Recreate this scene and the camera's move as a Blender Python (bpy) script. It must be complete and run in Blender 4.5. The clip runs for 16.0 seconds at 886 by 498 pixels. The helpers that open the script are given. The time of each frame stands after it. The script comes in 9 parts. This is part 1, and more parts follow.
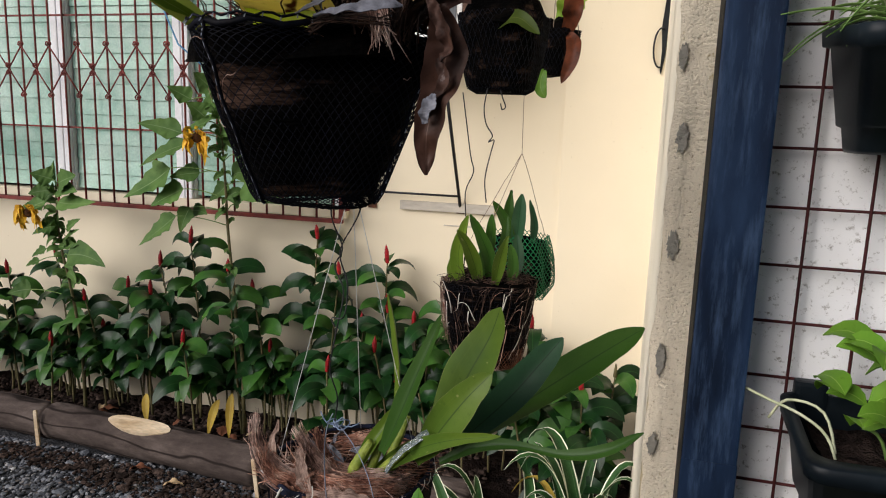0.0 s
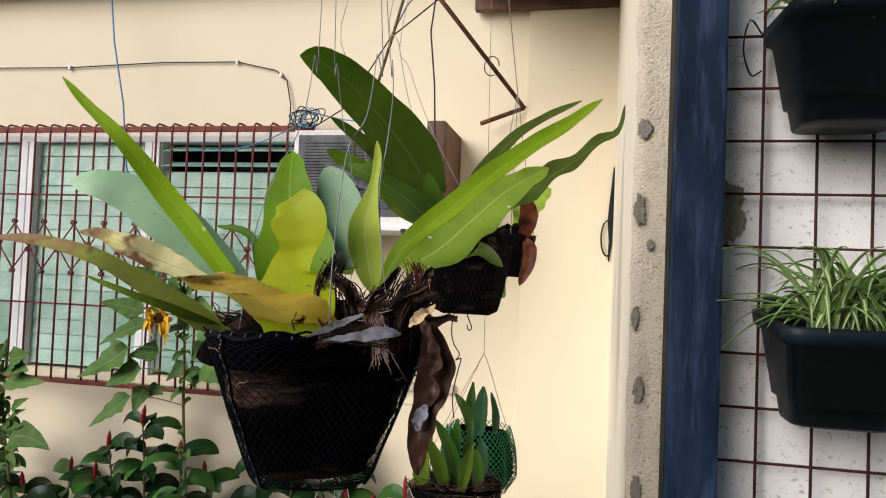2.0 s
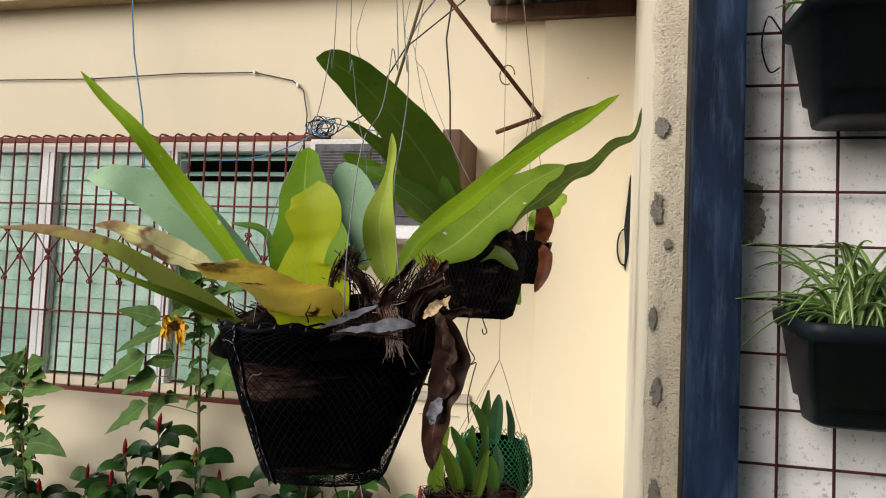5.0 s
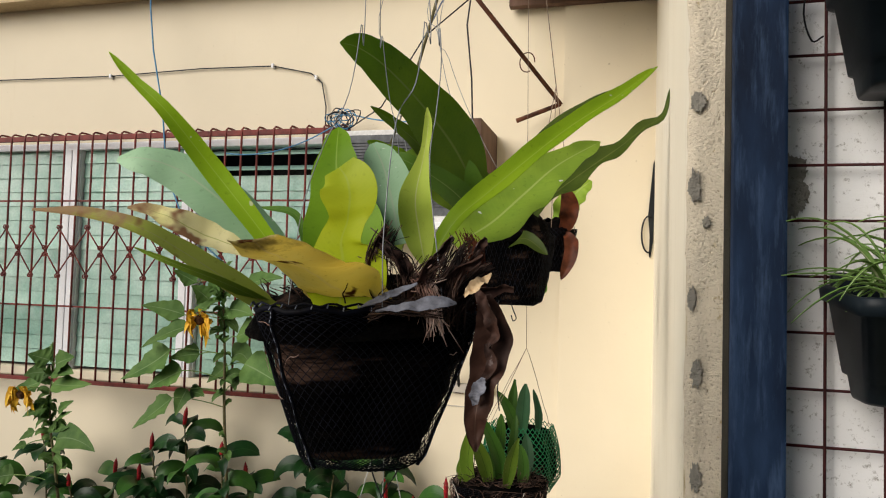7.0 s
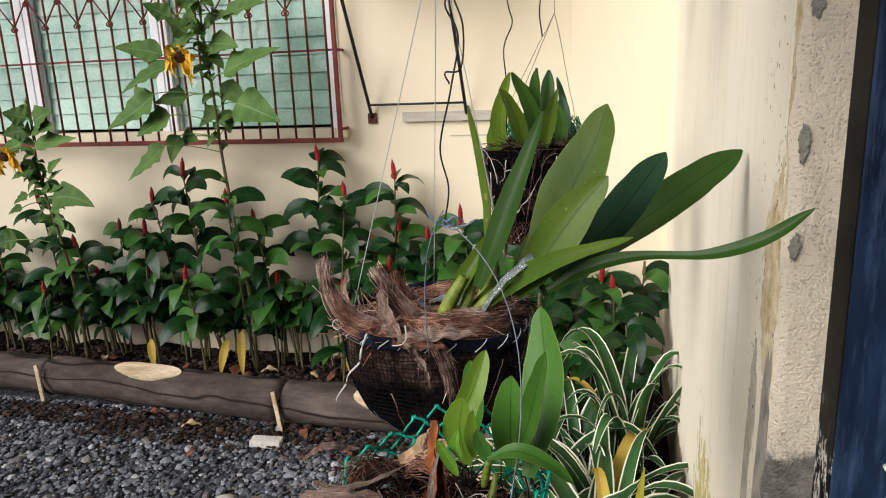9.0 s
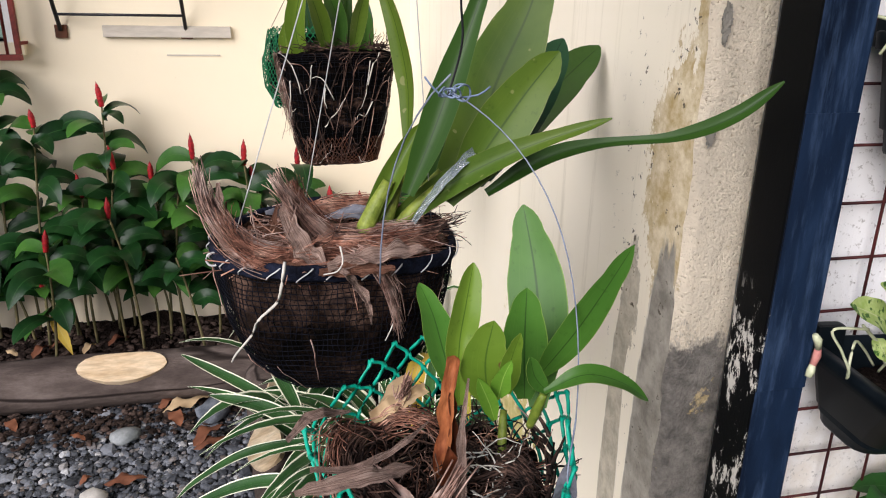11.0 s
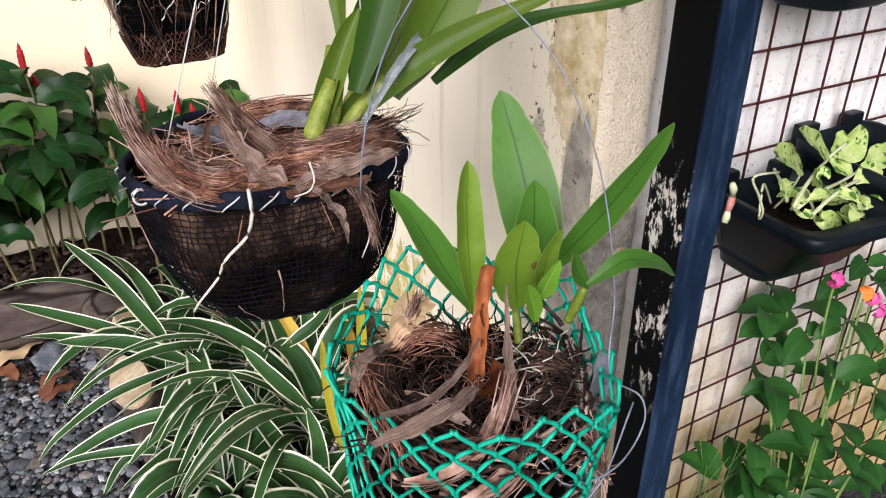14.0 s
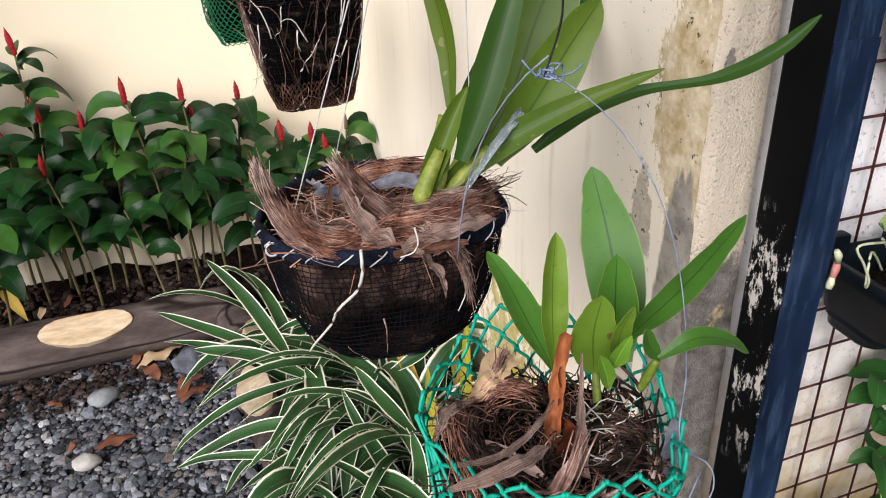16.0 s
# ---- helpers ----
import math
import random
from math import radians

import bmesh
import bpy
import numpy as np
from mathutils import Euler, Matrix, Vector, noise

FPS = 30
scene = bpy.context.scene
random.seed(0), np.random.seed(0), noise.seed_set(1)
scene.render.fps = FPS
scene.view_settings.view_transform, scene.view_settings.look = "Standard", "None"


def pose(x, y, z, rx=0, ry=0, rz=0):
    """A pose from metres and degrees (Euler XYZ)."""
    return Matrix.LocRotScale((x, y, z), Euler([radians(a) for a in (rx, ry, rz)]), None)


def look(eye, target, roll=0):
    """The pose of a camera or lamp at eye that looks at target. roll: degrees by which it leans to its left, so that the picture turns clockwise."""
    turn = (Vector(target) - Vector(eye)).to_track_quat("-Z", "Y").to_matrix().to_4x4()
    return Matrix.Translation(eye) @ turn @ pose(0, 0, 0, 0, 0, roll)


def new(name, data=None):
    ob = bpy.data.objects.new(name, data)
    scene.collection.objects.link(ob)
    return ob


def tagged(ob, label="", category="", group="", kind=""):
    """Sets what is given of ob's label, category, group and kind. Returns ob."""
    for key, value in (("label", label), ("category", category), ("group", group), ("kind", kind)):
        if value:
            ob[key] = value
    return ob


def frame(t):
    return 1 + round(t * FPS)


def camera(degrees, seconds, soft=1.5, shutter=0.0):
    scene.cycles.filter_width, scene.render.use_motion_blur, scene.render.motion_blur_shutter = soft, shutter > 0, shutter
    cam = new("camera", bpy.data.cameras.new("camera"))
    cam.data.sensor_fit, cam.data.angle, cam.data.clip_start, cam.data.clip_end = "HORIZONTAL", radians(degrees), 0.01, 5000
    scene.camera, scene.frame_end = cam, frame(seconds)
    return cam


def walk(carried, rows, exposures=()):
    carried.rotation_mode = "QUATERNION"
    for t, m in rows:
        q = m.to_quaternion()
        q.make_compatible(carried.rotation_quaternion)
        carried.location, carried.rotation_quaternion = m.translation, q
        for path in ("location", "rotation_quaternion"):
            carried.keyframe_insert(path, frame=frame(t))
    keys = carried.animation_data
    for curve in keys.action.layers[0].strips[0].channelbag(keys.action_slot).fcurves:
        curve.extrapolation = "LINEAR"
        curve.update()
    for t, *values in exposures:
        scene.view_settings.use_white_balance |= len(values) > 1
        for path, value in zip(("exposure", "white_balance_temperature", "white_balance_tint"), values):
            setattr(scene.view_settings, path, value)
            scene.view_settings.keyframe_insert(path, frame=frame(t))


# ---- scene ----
cam = camera(64.14, 16.0, soft=1.1)
ROWS = [
    (0.0, 0.005, 0.029, 1.7758, 79.841, -1.843, 15.841),
    (0.5, -0.0043, -0.0044, 1.833, 82.686, -2.304, 15.229),
    (1.0, -0.0324, -0.0475, 1.8905, 86.926, -2.627, 15.035),
    (1.5, -0.0272, -0.0544, 1.9131, 89.936, -2.436, 13.55),
    (2.0, -0.0161, -0.0521, 1.9267, 92.074, -2.276, 12.089),
    (2.5, -0.0092, -0.054, 1.9263, 92.2, -2.82, 12.551),
    (3.0, -0.0112, -0.0481, 1.9181, 92.177, -2.823, 13.562),
    (5.5, -0.0202, -0.044, 1.9027, 93.174, -2.301, 13.373),
    (6.0, -0.0319, -0.0386, 1.898, 92.027, -1.662, 14.163),
    (6.5, -0.0424, -0.0381, 1.8962, 92.901, -1.645, 15.55),
    (7.0, -0.0415, -0.0295, 1.8893, 92.542, -1.587, 14.793),
    (7.5, -0.0556, -0.0258, 1.8707, 90.215, -1.177, 15.99),
    (8.0, -0.0673, 0.0067, 1.7626, 91.143, 0.245, 19.459),
    (8.5, -0.1071, 0.0346, 1.6472, 82.242, 2.657, 19.017),
    (9.0, -0.1746, 0.1074, 1.5478, 76.159, 2.141, 13.367),
    (9.5, -0.2399, 0.1733, 1.4871, 72.665, -0.167, 5.606),
    (10.0, -0.3147, 0.1777, 1.453, 71.813, -1.198, -0.301),
    (12.5, -0.5959, 0.4024, 1.4725, 64.077, 0.948, -27.295),
    (13.0, -0.6013, 0.3936, 1.4577, 59.721, 0.483, -29.85),
    (13.5, -0.6014, 0.3791, 1.4533, 61.077, 0.101, -30.564),
    (14.0, -0.5942, 0.372, 1.4586, 61.692, 0.543, -29.61),
    (14.5, -0.5965, 0.3681, 1.4637, 63.843, -0.147, -28.476),
    (15.0, -0.587, 0.3507, 1.501, 63.592, 0.951, -26.839),
    (15.5, -0.5869, 0.3252, 1.5169, 63.279, 2.016, -22.003),
    (16.0, -0.5889, 0.3263, 1.52, 63.591, 2.313, -19.783),
]
EXPOSURES = [(0.0, -0.24, 6200, 15), (1.5, -0.16, 6200, 16), (3.0, -0.22, 6430, 13), (5.5, -0.28, 6480, 12), (7.0, -0.28, 6480, 12), (7.5, -0.26, 6400, 13), (8.0, -0.06, 6180, 16), (8.5, -0.28, 6280, 13), (9.0, -0.02, 6180, 13), (10.0, 0.04, 5980, 17), (12.5, 0.30, 6080, 18), (14.0, 0.34, 6080, 18), (16.0, 0.20, 6050, 18)]
walk(cam, [(t, pose(x, y, z, rx, ry, rz)) for t, x, y, z, rx, ry, rz in ROWS], EXPOSURES)

# ---- world and sun: soft, thinly veiled daylight ----
world = bpy.data.worlds.new("sky")
scene.world = world
world.use_nodes = True
wn = world.node_tree
sky = wn.nodes.new("ShaderNodeTexSky")
sky.sky_type, sky.sun_disc = "NISHITA", False
sky.sun_elevation, sky.sun_rotation = radians(28), radians(221)
sky.air_density, sky.dust_density = 1.0, 3.0
wn.links.new(sky.outputs[0], wn.nodes["Background"].inputs[0])
wn.nodes["Background"].inputs[1].default_value = 0.052
sun_data = bpy.data.lights.new("sun", "SUN")
sun_data.energy, sun_data.angle, sun_data.color = 4.2, radians(48), (1.0, 0.96, 0.90)
sun = new("sun", sun_data)
sun.matrix_world = look((-3.65, -4.2, 2.95), (0, 0, 0))


# ---- materials ----
def nodes_of(m):
    m.use_nodes = True
    return m.node_tree.nodes, m.node_tree.links, m.node_tree.nodes["Principled BSDF"]


def noise_mix(nt, lk, colors, scale, detail=4.0, rough=0.6, coord=None, stretch=(1, 1, 1), lo=0.35, hi=0.65):
    """A colour that wanders between two or three colours at the given scale."""
    if coord is None:
        coord = nt.new("ShaderNodeNewGeometry").outputs["Position"]
    mp = nt.new("ShaderNodeMapping")
    mp.inputs["Scale"].default_value = stretch
    lk.new(coord, mp.inputs[0])
    nz = nt.new("ShaderNodeTexNoise")
    nz.inputs["Scale"].default_value, nz.inputs["Detail"].default_value, nz.inputs["Roughness"].default_value = scale, detail, rough
    lk.new(mp.outputs[0], nz.inputs["Vector"])
    ramp = nt.new("ShaderNodeValToRGB")
    els = ramp.color_ramp.elements
    els[0].position, els[1].position = lo, hi
    els[0].color, els[1].color = (*colors[0], 1), (*colors[-1], 1)
    if len(colors) == 3:
        e = els.new((lo + hi) / 2)
        e.color = (*colors[1], 1)
    lk.new(nz.outputs[0], ramp.inputs[0])
    return ramp.outputs[0], nz.outputs[0], mp.outputs[0]


def mix_color(nt, lk, fac, a, b, mode="MIX"):
    mx = nt.new("ShaderNodeMix")
    mx.data_type, mx.blend_type = "RGBA", mode
    for sock, v in ((mx.inputs[0], fac), (mx.inputs[6], a), (mx.inputs[7], b)):
        if isinstance(v, (int, float)):
            sock.default_value = v
        elif isinstance(v, tuple):
            sock.default_value = (*v, 1)
        else:
            lk.new(v, sock)
    return mx.outputs[2]


def bump(nt, lk, p, height, strength, distance=0.01):
    b = nt.new("ShaderNodeBump")
    b.inputs["Strength"].default_value, b.inputs["Distance"].default_value = strength, distance
    lk.new(height, b.inputs["Height"])
    lk.new(b.outputs[0], p.inputs["Normal"])


def ramp01(nt, lk, value, lo, hi):
    m = nt.new("ShaderNodeMapRange")
    m.clamp = True
    m.inputs[1].default_value, m.inputs[2].default_value = lo, hi
    lk.new(value, m.inputs[0])
    return m.outputs[0]


def surface(name, colors, scale=6.0, rough=0.7, fine=60.0, bump_s=0.25, bump_d=0.004, metal=0.0, fine_mix=0.25, stretch=(1, 1, 1), spec=0.25, vary=0.0, island=0.0, lo=0.35, hi=0.65):
    """Two-scale surface: broad wandering colour, fine grain, relief."""
    m = bpy.data.materials.new(name)
    nt, lk, p = nodes_of(m)
    c, _, _ = noise_mix(nt, lk, colors, scale, stretch=stretch, lo=lo, hi=hi)
    g, gv, _ = noise_mix(nt, lk, ((0.55, 0.55, 0.55), (1.25, 1.25, 1.25)), fine, 3.0, stretch=stretch)
    col = mix_color(nt, lk, fine_mix, c, g, "MULTIPLY")
    if vary:
        oi = nt.new("ShaderNodeObjectInfo")
        hs = nt.new("ShaderNodeHueSaturation")
        mr = nt.new("ShaderNodeMapRange")
        mr.inputs[3].default_value, mr.inputs[4].default_value = 1 - vary, 1 + vary
        lk.new(oi.outputs["Random"], mr.inputs[0])
        lk.new(mr.outputs[0], hs.inputs["Value"])
        lk.new(col, hs.inputs["Color"])
        col = hs.outputs[0]
    if island:
        gi = nt.new("ShaderNodeNewGeometry")
        hi2 = nt.new("ShaderNodeHueSaturation")
        mi = nt.new("ShaderNodeMapRange")
        mi.inputs[3].default_value, mi.inputs[4].default_value = 1 - island, 1 + island
        lk.new(gi.outputs["Random Per Island"], mi.inputs[0])
        lk.new(mi.outputs[0], hi2.inputs["Value"])
        lk.new(col, hi2.inputs["Color"])
        col = hi2.outputs[0]
    lk.new(col, p.inputs["Base Color"])
    p.inputs["Roughness"].default_value, p.inputs["Metallic"].default_value = rough, metal
    p.inputs["Specular IOR Level"].default_value = spec
    bump(nt, lk, p, gv, bump_s, bump_d)
    return m


def leaf_material(name, base, dark, edge=None, edge_w=0.12, rough=0.4, spots=None, rib=None, stripe=None, translucent=0.25, blotch=9.0, tip=None, tip_at=0.85, flecks=None, spot_scale=38.0, spec=0.16, vein=34.0, spot_at=(0.62, 0.67)):
    """Leaf skin: u runs across the blade, v along it. Clouded colour, fine side veins, a thin midrib, blemishes."""
    m = bpy.data.materials.new(name)
    nt, lk, p = nodes_of(m)
    uv = nt.new("ShaderNodeUVMap")
    sep = nt.new("ShaderNodeSeparateXYZ")
    lk.new(uv.outputs[0], sep.inputs[0])
    c, nv, _ = noise_mix(nt, lk, (dark, base), blotch, lo=0.3, hi=0.66)
    ab = nt.new("ShaderNodeMath")
    ab.operation = "MULTIPLY_ADD"
    ab.inputs[1].default_value, ab.inputs[2].default_value = 2.0, -1.0
    lk.new(sep.outputs[0], ab.inputs[0])
    dist = nt.new("ShaderNodeMath")
    dist.operation = "ABSOLUTE"
    lk.new(ab.outputs[0], dist.inputs[0])
    # side veins slant forward from the midrib
    sl = nt.new("ShaderNodeMath")
    sl.operation = "MULTIPLY_ADD"
    sl.inputs[1].default_value = -0.10
    lk.new(dist.outputs[0], sl.inputs[0])
    lk.new(sep.outputs[1], sl.inputs[2])
    sc = nt.new("ShaderNodeMath")
    sc.operation = "MULTIPLY"
    sc.inputs[1].default_value = vein * 6.283
    lk.new(sl.outputs[0], sc.inputs[0])
    sn = nt.new("ShaderNodeMath")
    sn.operation = "SINE"
    lk.new(sc.outputs[0], sn.inputs[0])
    c = mix_color(nt, lk, ramp01(nt, lk, sn.outputs[0], 0.3, 16.0), c, tuple(min(1, v * 1.3 + 0.01) for v in base))
    _, fine, _ = noise_mix(nt, lk, ((0, 0, 0), (1, 1, 1)), 160.0, 3.0)
    c = mix_color(nt, lk, ramp01(nt, lk, fine, 0.60, 0.95), c, tuple(v * 0.6 for v in dark))
    if stripe:
        c = mix_color(nt, lk, ramp01(nt, lk, dist.outputs[0], 0.34, 0.22), c, stripe)
    if edge:
        # pale margin, or painted rim light on orchids, runs in uneven streaks along the blade
        _, st, _ = noise_mix(nt, lk, ((0, 0, 0), (1, 1, 1)), 1.0, 3.0, coord=uv.outputs[0], stretch=(24, 0.9, 1))
        sm = nt.new("ShaderNodeMath")
        sm.operation = "MULTIPLY_ADD"
        sm.inputs[1].default_value = edge_w * 2.2
        lk.new(st, sm.inputs[0])
        lk.new(dist.outputs[0], sm.inputs[2])
        c = mix_color(nt, lk, ramp01(nt, lk, st, 0.56, 0.90), c, tuple(0.7 * b + 0.3 * e for b, e in zip(base, edge)))
        c = mix_color(nt, lk, ramp01(nt, lk, sm.outputs[0], 1 - edge_w * 0.35, 1 + edge_w * 0.35), c, edge)
    if rib:
        c = mix_color(nt, lk, ramp01(nt, lk, dist.outputs[0], 0.055, 0.02), c, rib)
    if tip:
        w = nt.new("ShaderNodeMath")
        w.operation = "MULTIPLY_ADD"
        w.inputs[1].default_value = 0.9
        _, tv, _ = noise_mix(nt, lk, ((0, 0, 0), (1, 1, 1)), 26.0, 5.0, 0.65)
        lk.new(tv, w.inputs[0])
        lk.new(sep.outputs[1], w.inputs[2])
        c = mix_color(nt, lk, ramp01(nt, lk, w.outputs[0], tip_at + 0.12, tip_at + 0.38), c, tip)
    if spots:
        _, sv, _ = noise_mix(nt, lk, ((0, 0, 0), (1, 1, 1)), spot_scale, 3.0)
        c = mix_color(nt, lk, ramp01(nt, lk, sv, *spot_at), c, spots)
    if flecks:
        _, sv, _ = noise_mix(nt, lk, ((0, 0, 0), (1, 1, 1)), 75.0, 1.0)
        c = mix_color(nt, lk, ramp01(nt, lk, sv, 0.735, 0.765), c, flecks)
    oi = nt.new("ShaderNodeObjectInfo")
    hs = nt.new("ShaderNodeHueSaturation")
    mr = nt.new("ShaderNodeMapRange")
    mr.inputs[3].default_value, mr.inputs[4].default_value = 0.82, 1.18
    lk.new(oi.outputs["Random"], mr.inputs[0])
    lk.new(mr.outputs[0], hs.inputs["Value"])
    lk.new(c, hs.inputs["Color"])
    c = hs.outputs[0]
    lk.new(c, p.inputs["Base Color"])
    p.inputs["Roughness"].default_value = rough
    p.inputs["Specular IOR Level"].default_value = spec
    # relief: veins and slight puckering
    ad = nt.new("ShaderNodeMath")
    ad.operation = "MULTIPLY_ADD"
    ad.inputs[1].default_value = 0.005
    lk.new(sn.outputs[0], ad.inputs[0])
    lk.new(nv, ad.inputs[2])
    bump(nt, lk, p, ad.outputs[0], 0.3, 0.005)
    tr = nt.new("ShaderNodeBsdfTranslucent")
    lk.new(c, tr.inputs[0])
    mx = nt.new("ShaderNodeMixShader")
    mx.inputs[0].default_value = translucent
    out = nt["Material Output"]
    lk.new(p.outputs[0], mx.inputs[1])
    lk.new(tr.outputs[0], mx.inputs[2])
    lk.new(mx.outputs[0], out.inputs[0])
    return m


def wall_paint(name, cream, stain, amount=0.5, streak=(6, 6, 0.7)):
    """Painted render: faint clouding, vertical run marks, fine grain."""
    m = bpy.data.materials.new(name)
    nt, lk, p = nodes_of(m)
    c, _, _ = noise_mix(nt, lk, (tuple(v * 0.93 for v in cream), cream), 1.3, lo=0.3, hi=0.7)
    _, sv, _ = noise_mix(nt, lk, ((0, 0, 0), (1, 1, 1)), 1.6, 6.0, stretch=streak)
    c = mix_color(nt, lk, ramp01(nt, lk, sv, 0.62, 0.95), c, stain)
    _, fv, _ = noise_mix(nt, lk, ((0, 0, 0), (1, 1, 1)), 55.0, 3.0)
    c = mix_color(nt, lk, ramp01(nt, lk, fv, 0.70, 0.78), c, tuple(v * 0.75 for v in stain))
    lk.new(c, p.inputs["Base Color"])
    p.inputs["Roughness"].default_value = 0.75
    p.inputs["Specular IOR Level"].default_value = 0.3
    bump(nt, lk, p, fv, 0.15, 0.003)
    return m


M_WALL = wall_paint("cream_wall_paint", (0.80, 0.71, 0.53), (0.68, 0.57, 0.39))


def region(nt, lk, pos, center, radii, noise_val, ragged):
    """Ragged patch: 1 inside an ellipsoid whose edge a noise pushes about."""
    mp = nt.new("ShaderNodeMapping")
    mp.inputs["Scale"].default_value = tuple(1 / r for r in radii)
    mp.inputs["Location"].default_value = tuple(-c / r for c, r in zip(center, radii))
    lk.new(pos, mp.inputs[0])
    ln = nt.new("ShaderNodeVectorMath")
    ln.operation = "LENGTH"
    lk.new(mp.outputs[0], ln.inputs[0])
    ad = nt.new("ShaderNodeMath")
    ad.operation = "MULTIPLY_ADD"
    ad.inputs[1].default_value = ragged
    lk.new(noise_val, ad.inputs[0])
    lk.new(ln.outputs["Value"], ad.inputs[2])
    return ramp01(nt, lk, ad.outputs[0], 1.0 + ragged * 0.5 + 0.025, 1.0 + ragged * 0.5 - 0.025)


def side_paint():
    """Cream limewash on the side wall: runs, peeling ochre undercoat, bare grey cement near its free end."""
    m = bpy.data.materials.new("stained_side_wall_paint")
    nt, lk, p = nodes_of(m)
    pos = nt.new("ShaderNodeNewGeometry").outputs["Position"]
    c, _, _ = noise_mix(nt, lk, ((0.85, 0.78, 0.62), (0.90, 0.84, 0.69)), 1.6, lo=0.3, hi=0.7)
    _, sv, _ = noise_mix(nt, lk, ((0, 0, 0), (1, 1, 1)), 1.6, 6.0, stretch=(9, 9, 0.30))
    c = mix_color(nt, lk, ramp01(nt, lk, sv, 0.62, 1.0), c, (0.62, 0.55, 0.39))
    _, ol, _ = noise_mix(nt, lk, ((0, 0, 0), (1, 1, 1)), 5.0, 9.0, 0.75, stretch=(6, 6, 0.35))
    c = mix_color(nt, lk, ramp01(nt, lk, ol, 0.56, 0.95), c, (0.46, 0.41, 0.27))
    _, run, _ = noise_mix(nt, lk, ((0, 0, 0), (1, 1, 1)), 7.0, 6.0, 0.65, stretch=(3, 3, 0.35))
    _, rag, _ = noise_mix(nt, lk, ((0, 0, 0), (1, 1, 1)), 30.0, 8.0, 0.75, stretch=(1, 1, 0.55))
    o1 = region(nt, lk, pos, (0.05, 1.115, 1.25), (0.3, 0.075, 0.17), rag, 2.4)
    o2 = region(nt, lk, pos, (0.05, 1.075, 1.60), (0.3, 0.022, 0.60), rag, 2.6)
    oc, _, _ = noise_mix(nt, lk, ((0.44, 0.33, 0.15), (0.78, 0.69, 0.50)), 26.0, 5.0, 0.7)
    c = mix_color(nt, lk, o1, c, oc)
    c = mix_color(nt, lk, o2, c, oc)
    g1 = region(nt, lk, pos, (0.05, 1.098, 0.74), (0.3, 0.060, 0.40), run, 0.7)
    g2 = region(nt, lk, pos, (0.05, 1.215, 0.70), (0.3, 0.030, 0.40), run, 1.2)
    g3 = region(nt, lk, pos, (0.05, 1.20, 1.02), (0.3, 0.028, 0.10), rag, 2.4)
    gc, gv, _ = noise_mix(nt, lk, ((0.20, 0.185, 0.155), (0.42, 0.39, 0.33)), 22.0, 7.0, 0.7)
    c = mix_color(nt, lk, g1, c, gc)
    lc, _, _ = noise_mix(nt, lk, ((0.34, 0.31, 0.24), (0.60, 0.55, 0.43)), 30.0, 6.0, 0.7)
    c = mix_color(nt, lk, g2, c, lc)
    c = mix_color(nt, lk, g3, c, lc)
    al, _, _ = noise_mix(nt, lk, ((0.42, 0.36, 0.11), (0.68, 0.60, 0.30)), 24.0, 6.0, 0.7)
    c = mix_color(nt, lk, region(nt, lk, pos, (0.064, 1.72, 0.38), (0.3, 0.15, 0.26), rag, 5.0), c, al)
    _, dk, _ = noise_mix(nt, lk, ((0, 0, 0), (1, 1, 1)), 60.0, 4.0, 0.7)
    f1 = region(nt, lk, pos, (0.064, 1.16, 1.2), (0.3, 0.24, 0.95), dk, 3.0)
    c = mix_color(nt, lk, ramp01(nt, lk, dk, 0.63, 0.66), c, mix_color(nt, lk, f1, c, (0.10, 0.085, 0.06)))
    _, ft, _ = noise_mix(nt, lk, ((0, 0, 0), (1, 1, 1)), 9.0, 6.0)
    foot = region(nt, lk, pos, (0.064, 1.9, 0.05), (0.3, 2.2, 0.30), ft, 0.9)
    c = mix_color(nt, lk, foot, c, (0.16, 0.14, 0.08))
    lk.new(c, p.inputs["Base Color"])
    p.inputs["Roughness"].default_value = 0.8
    p.inputs["Specular IOR Level"].default_value = 0.2
    ht = nt.new("ShaderNodeMath")
    ht.operation = "MULTIPLY_ADD"
    ht.inputs[1].default_value = -1.2
    lk.new(o1, ht.inputs[0])
    lk.new(rag, ht.inputs[2])
    bump(nt, lk, p, ht.outputs[0], 0.35, 0.003)
    return m


M_SIDE = side_paint()


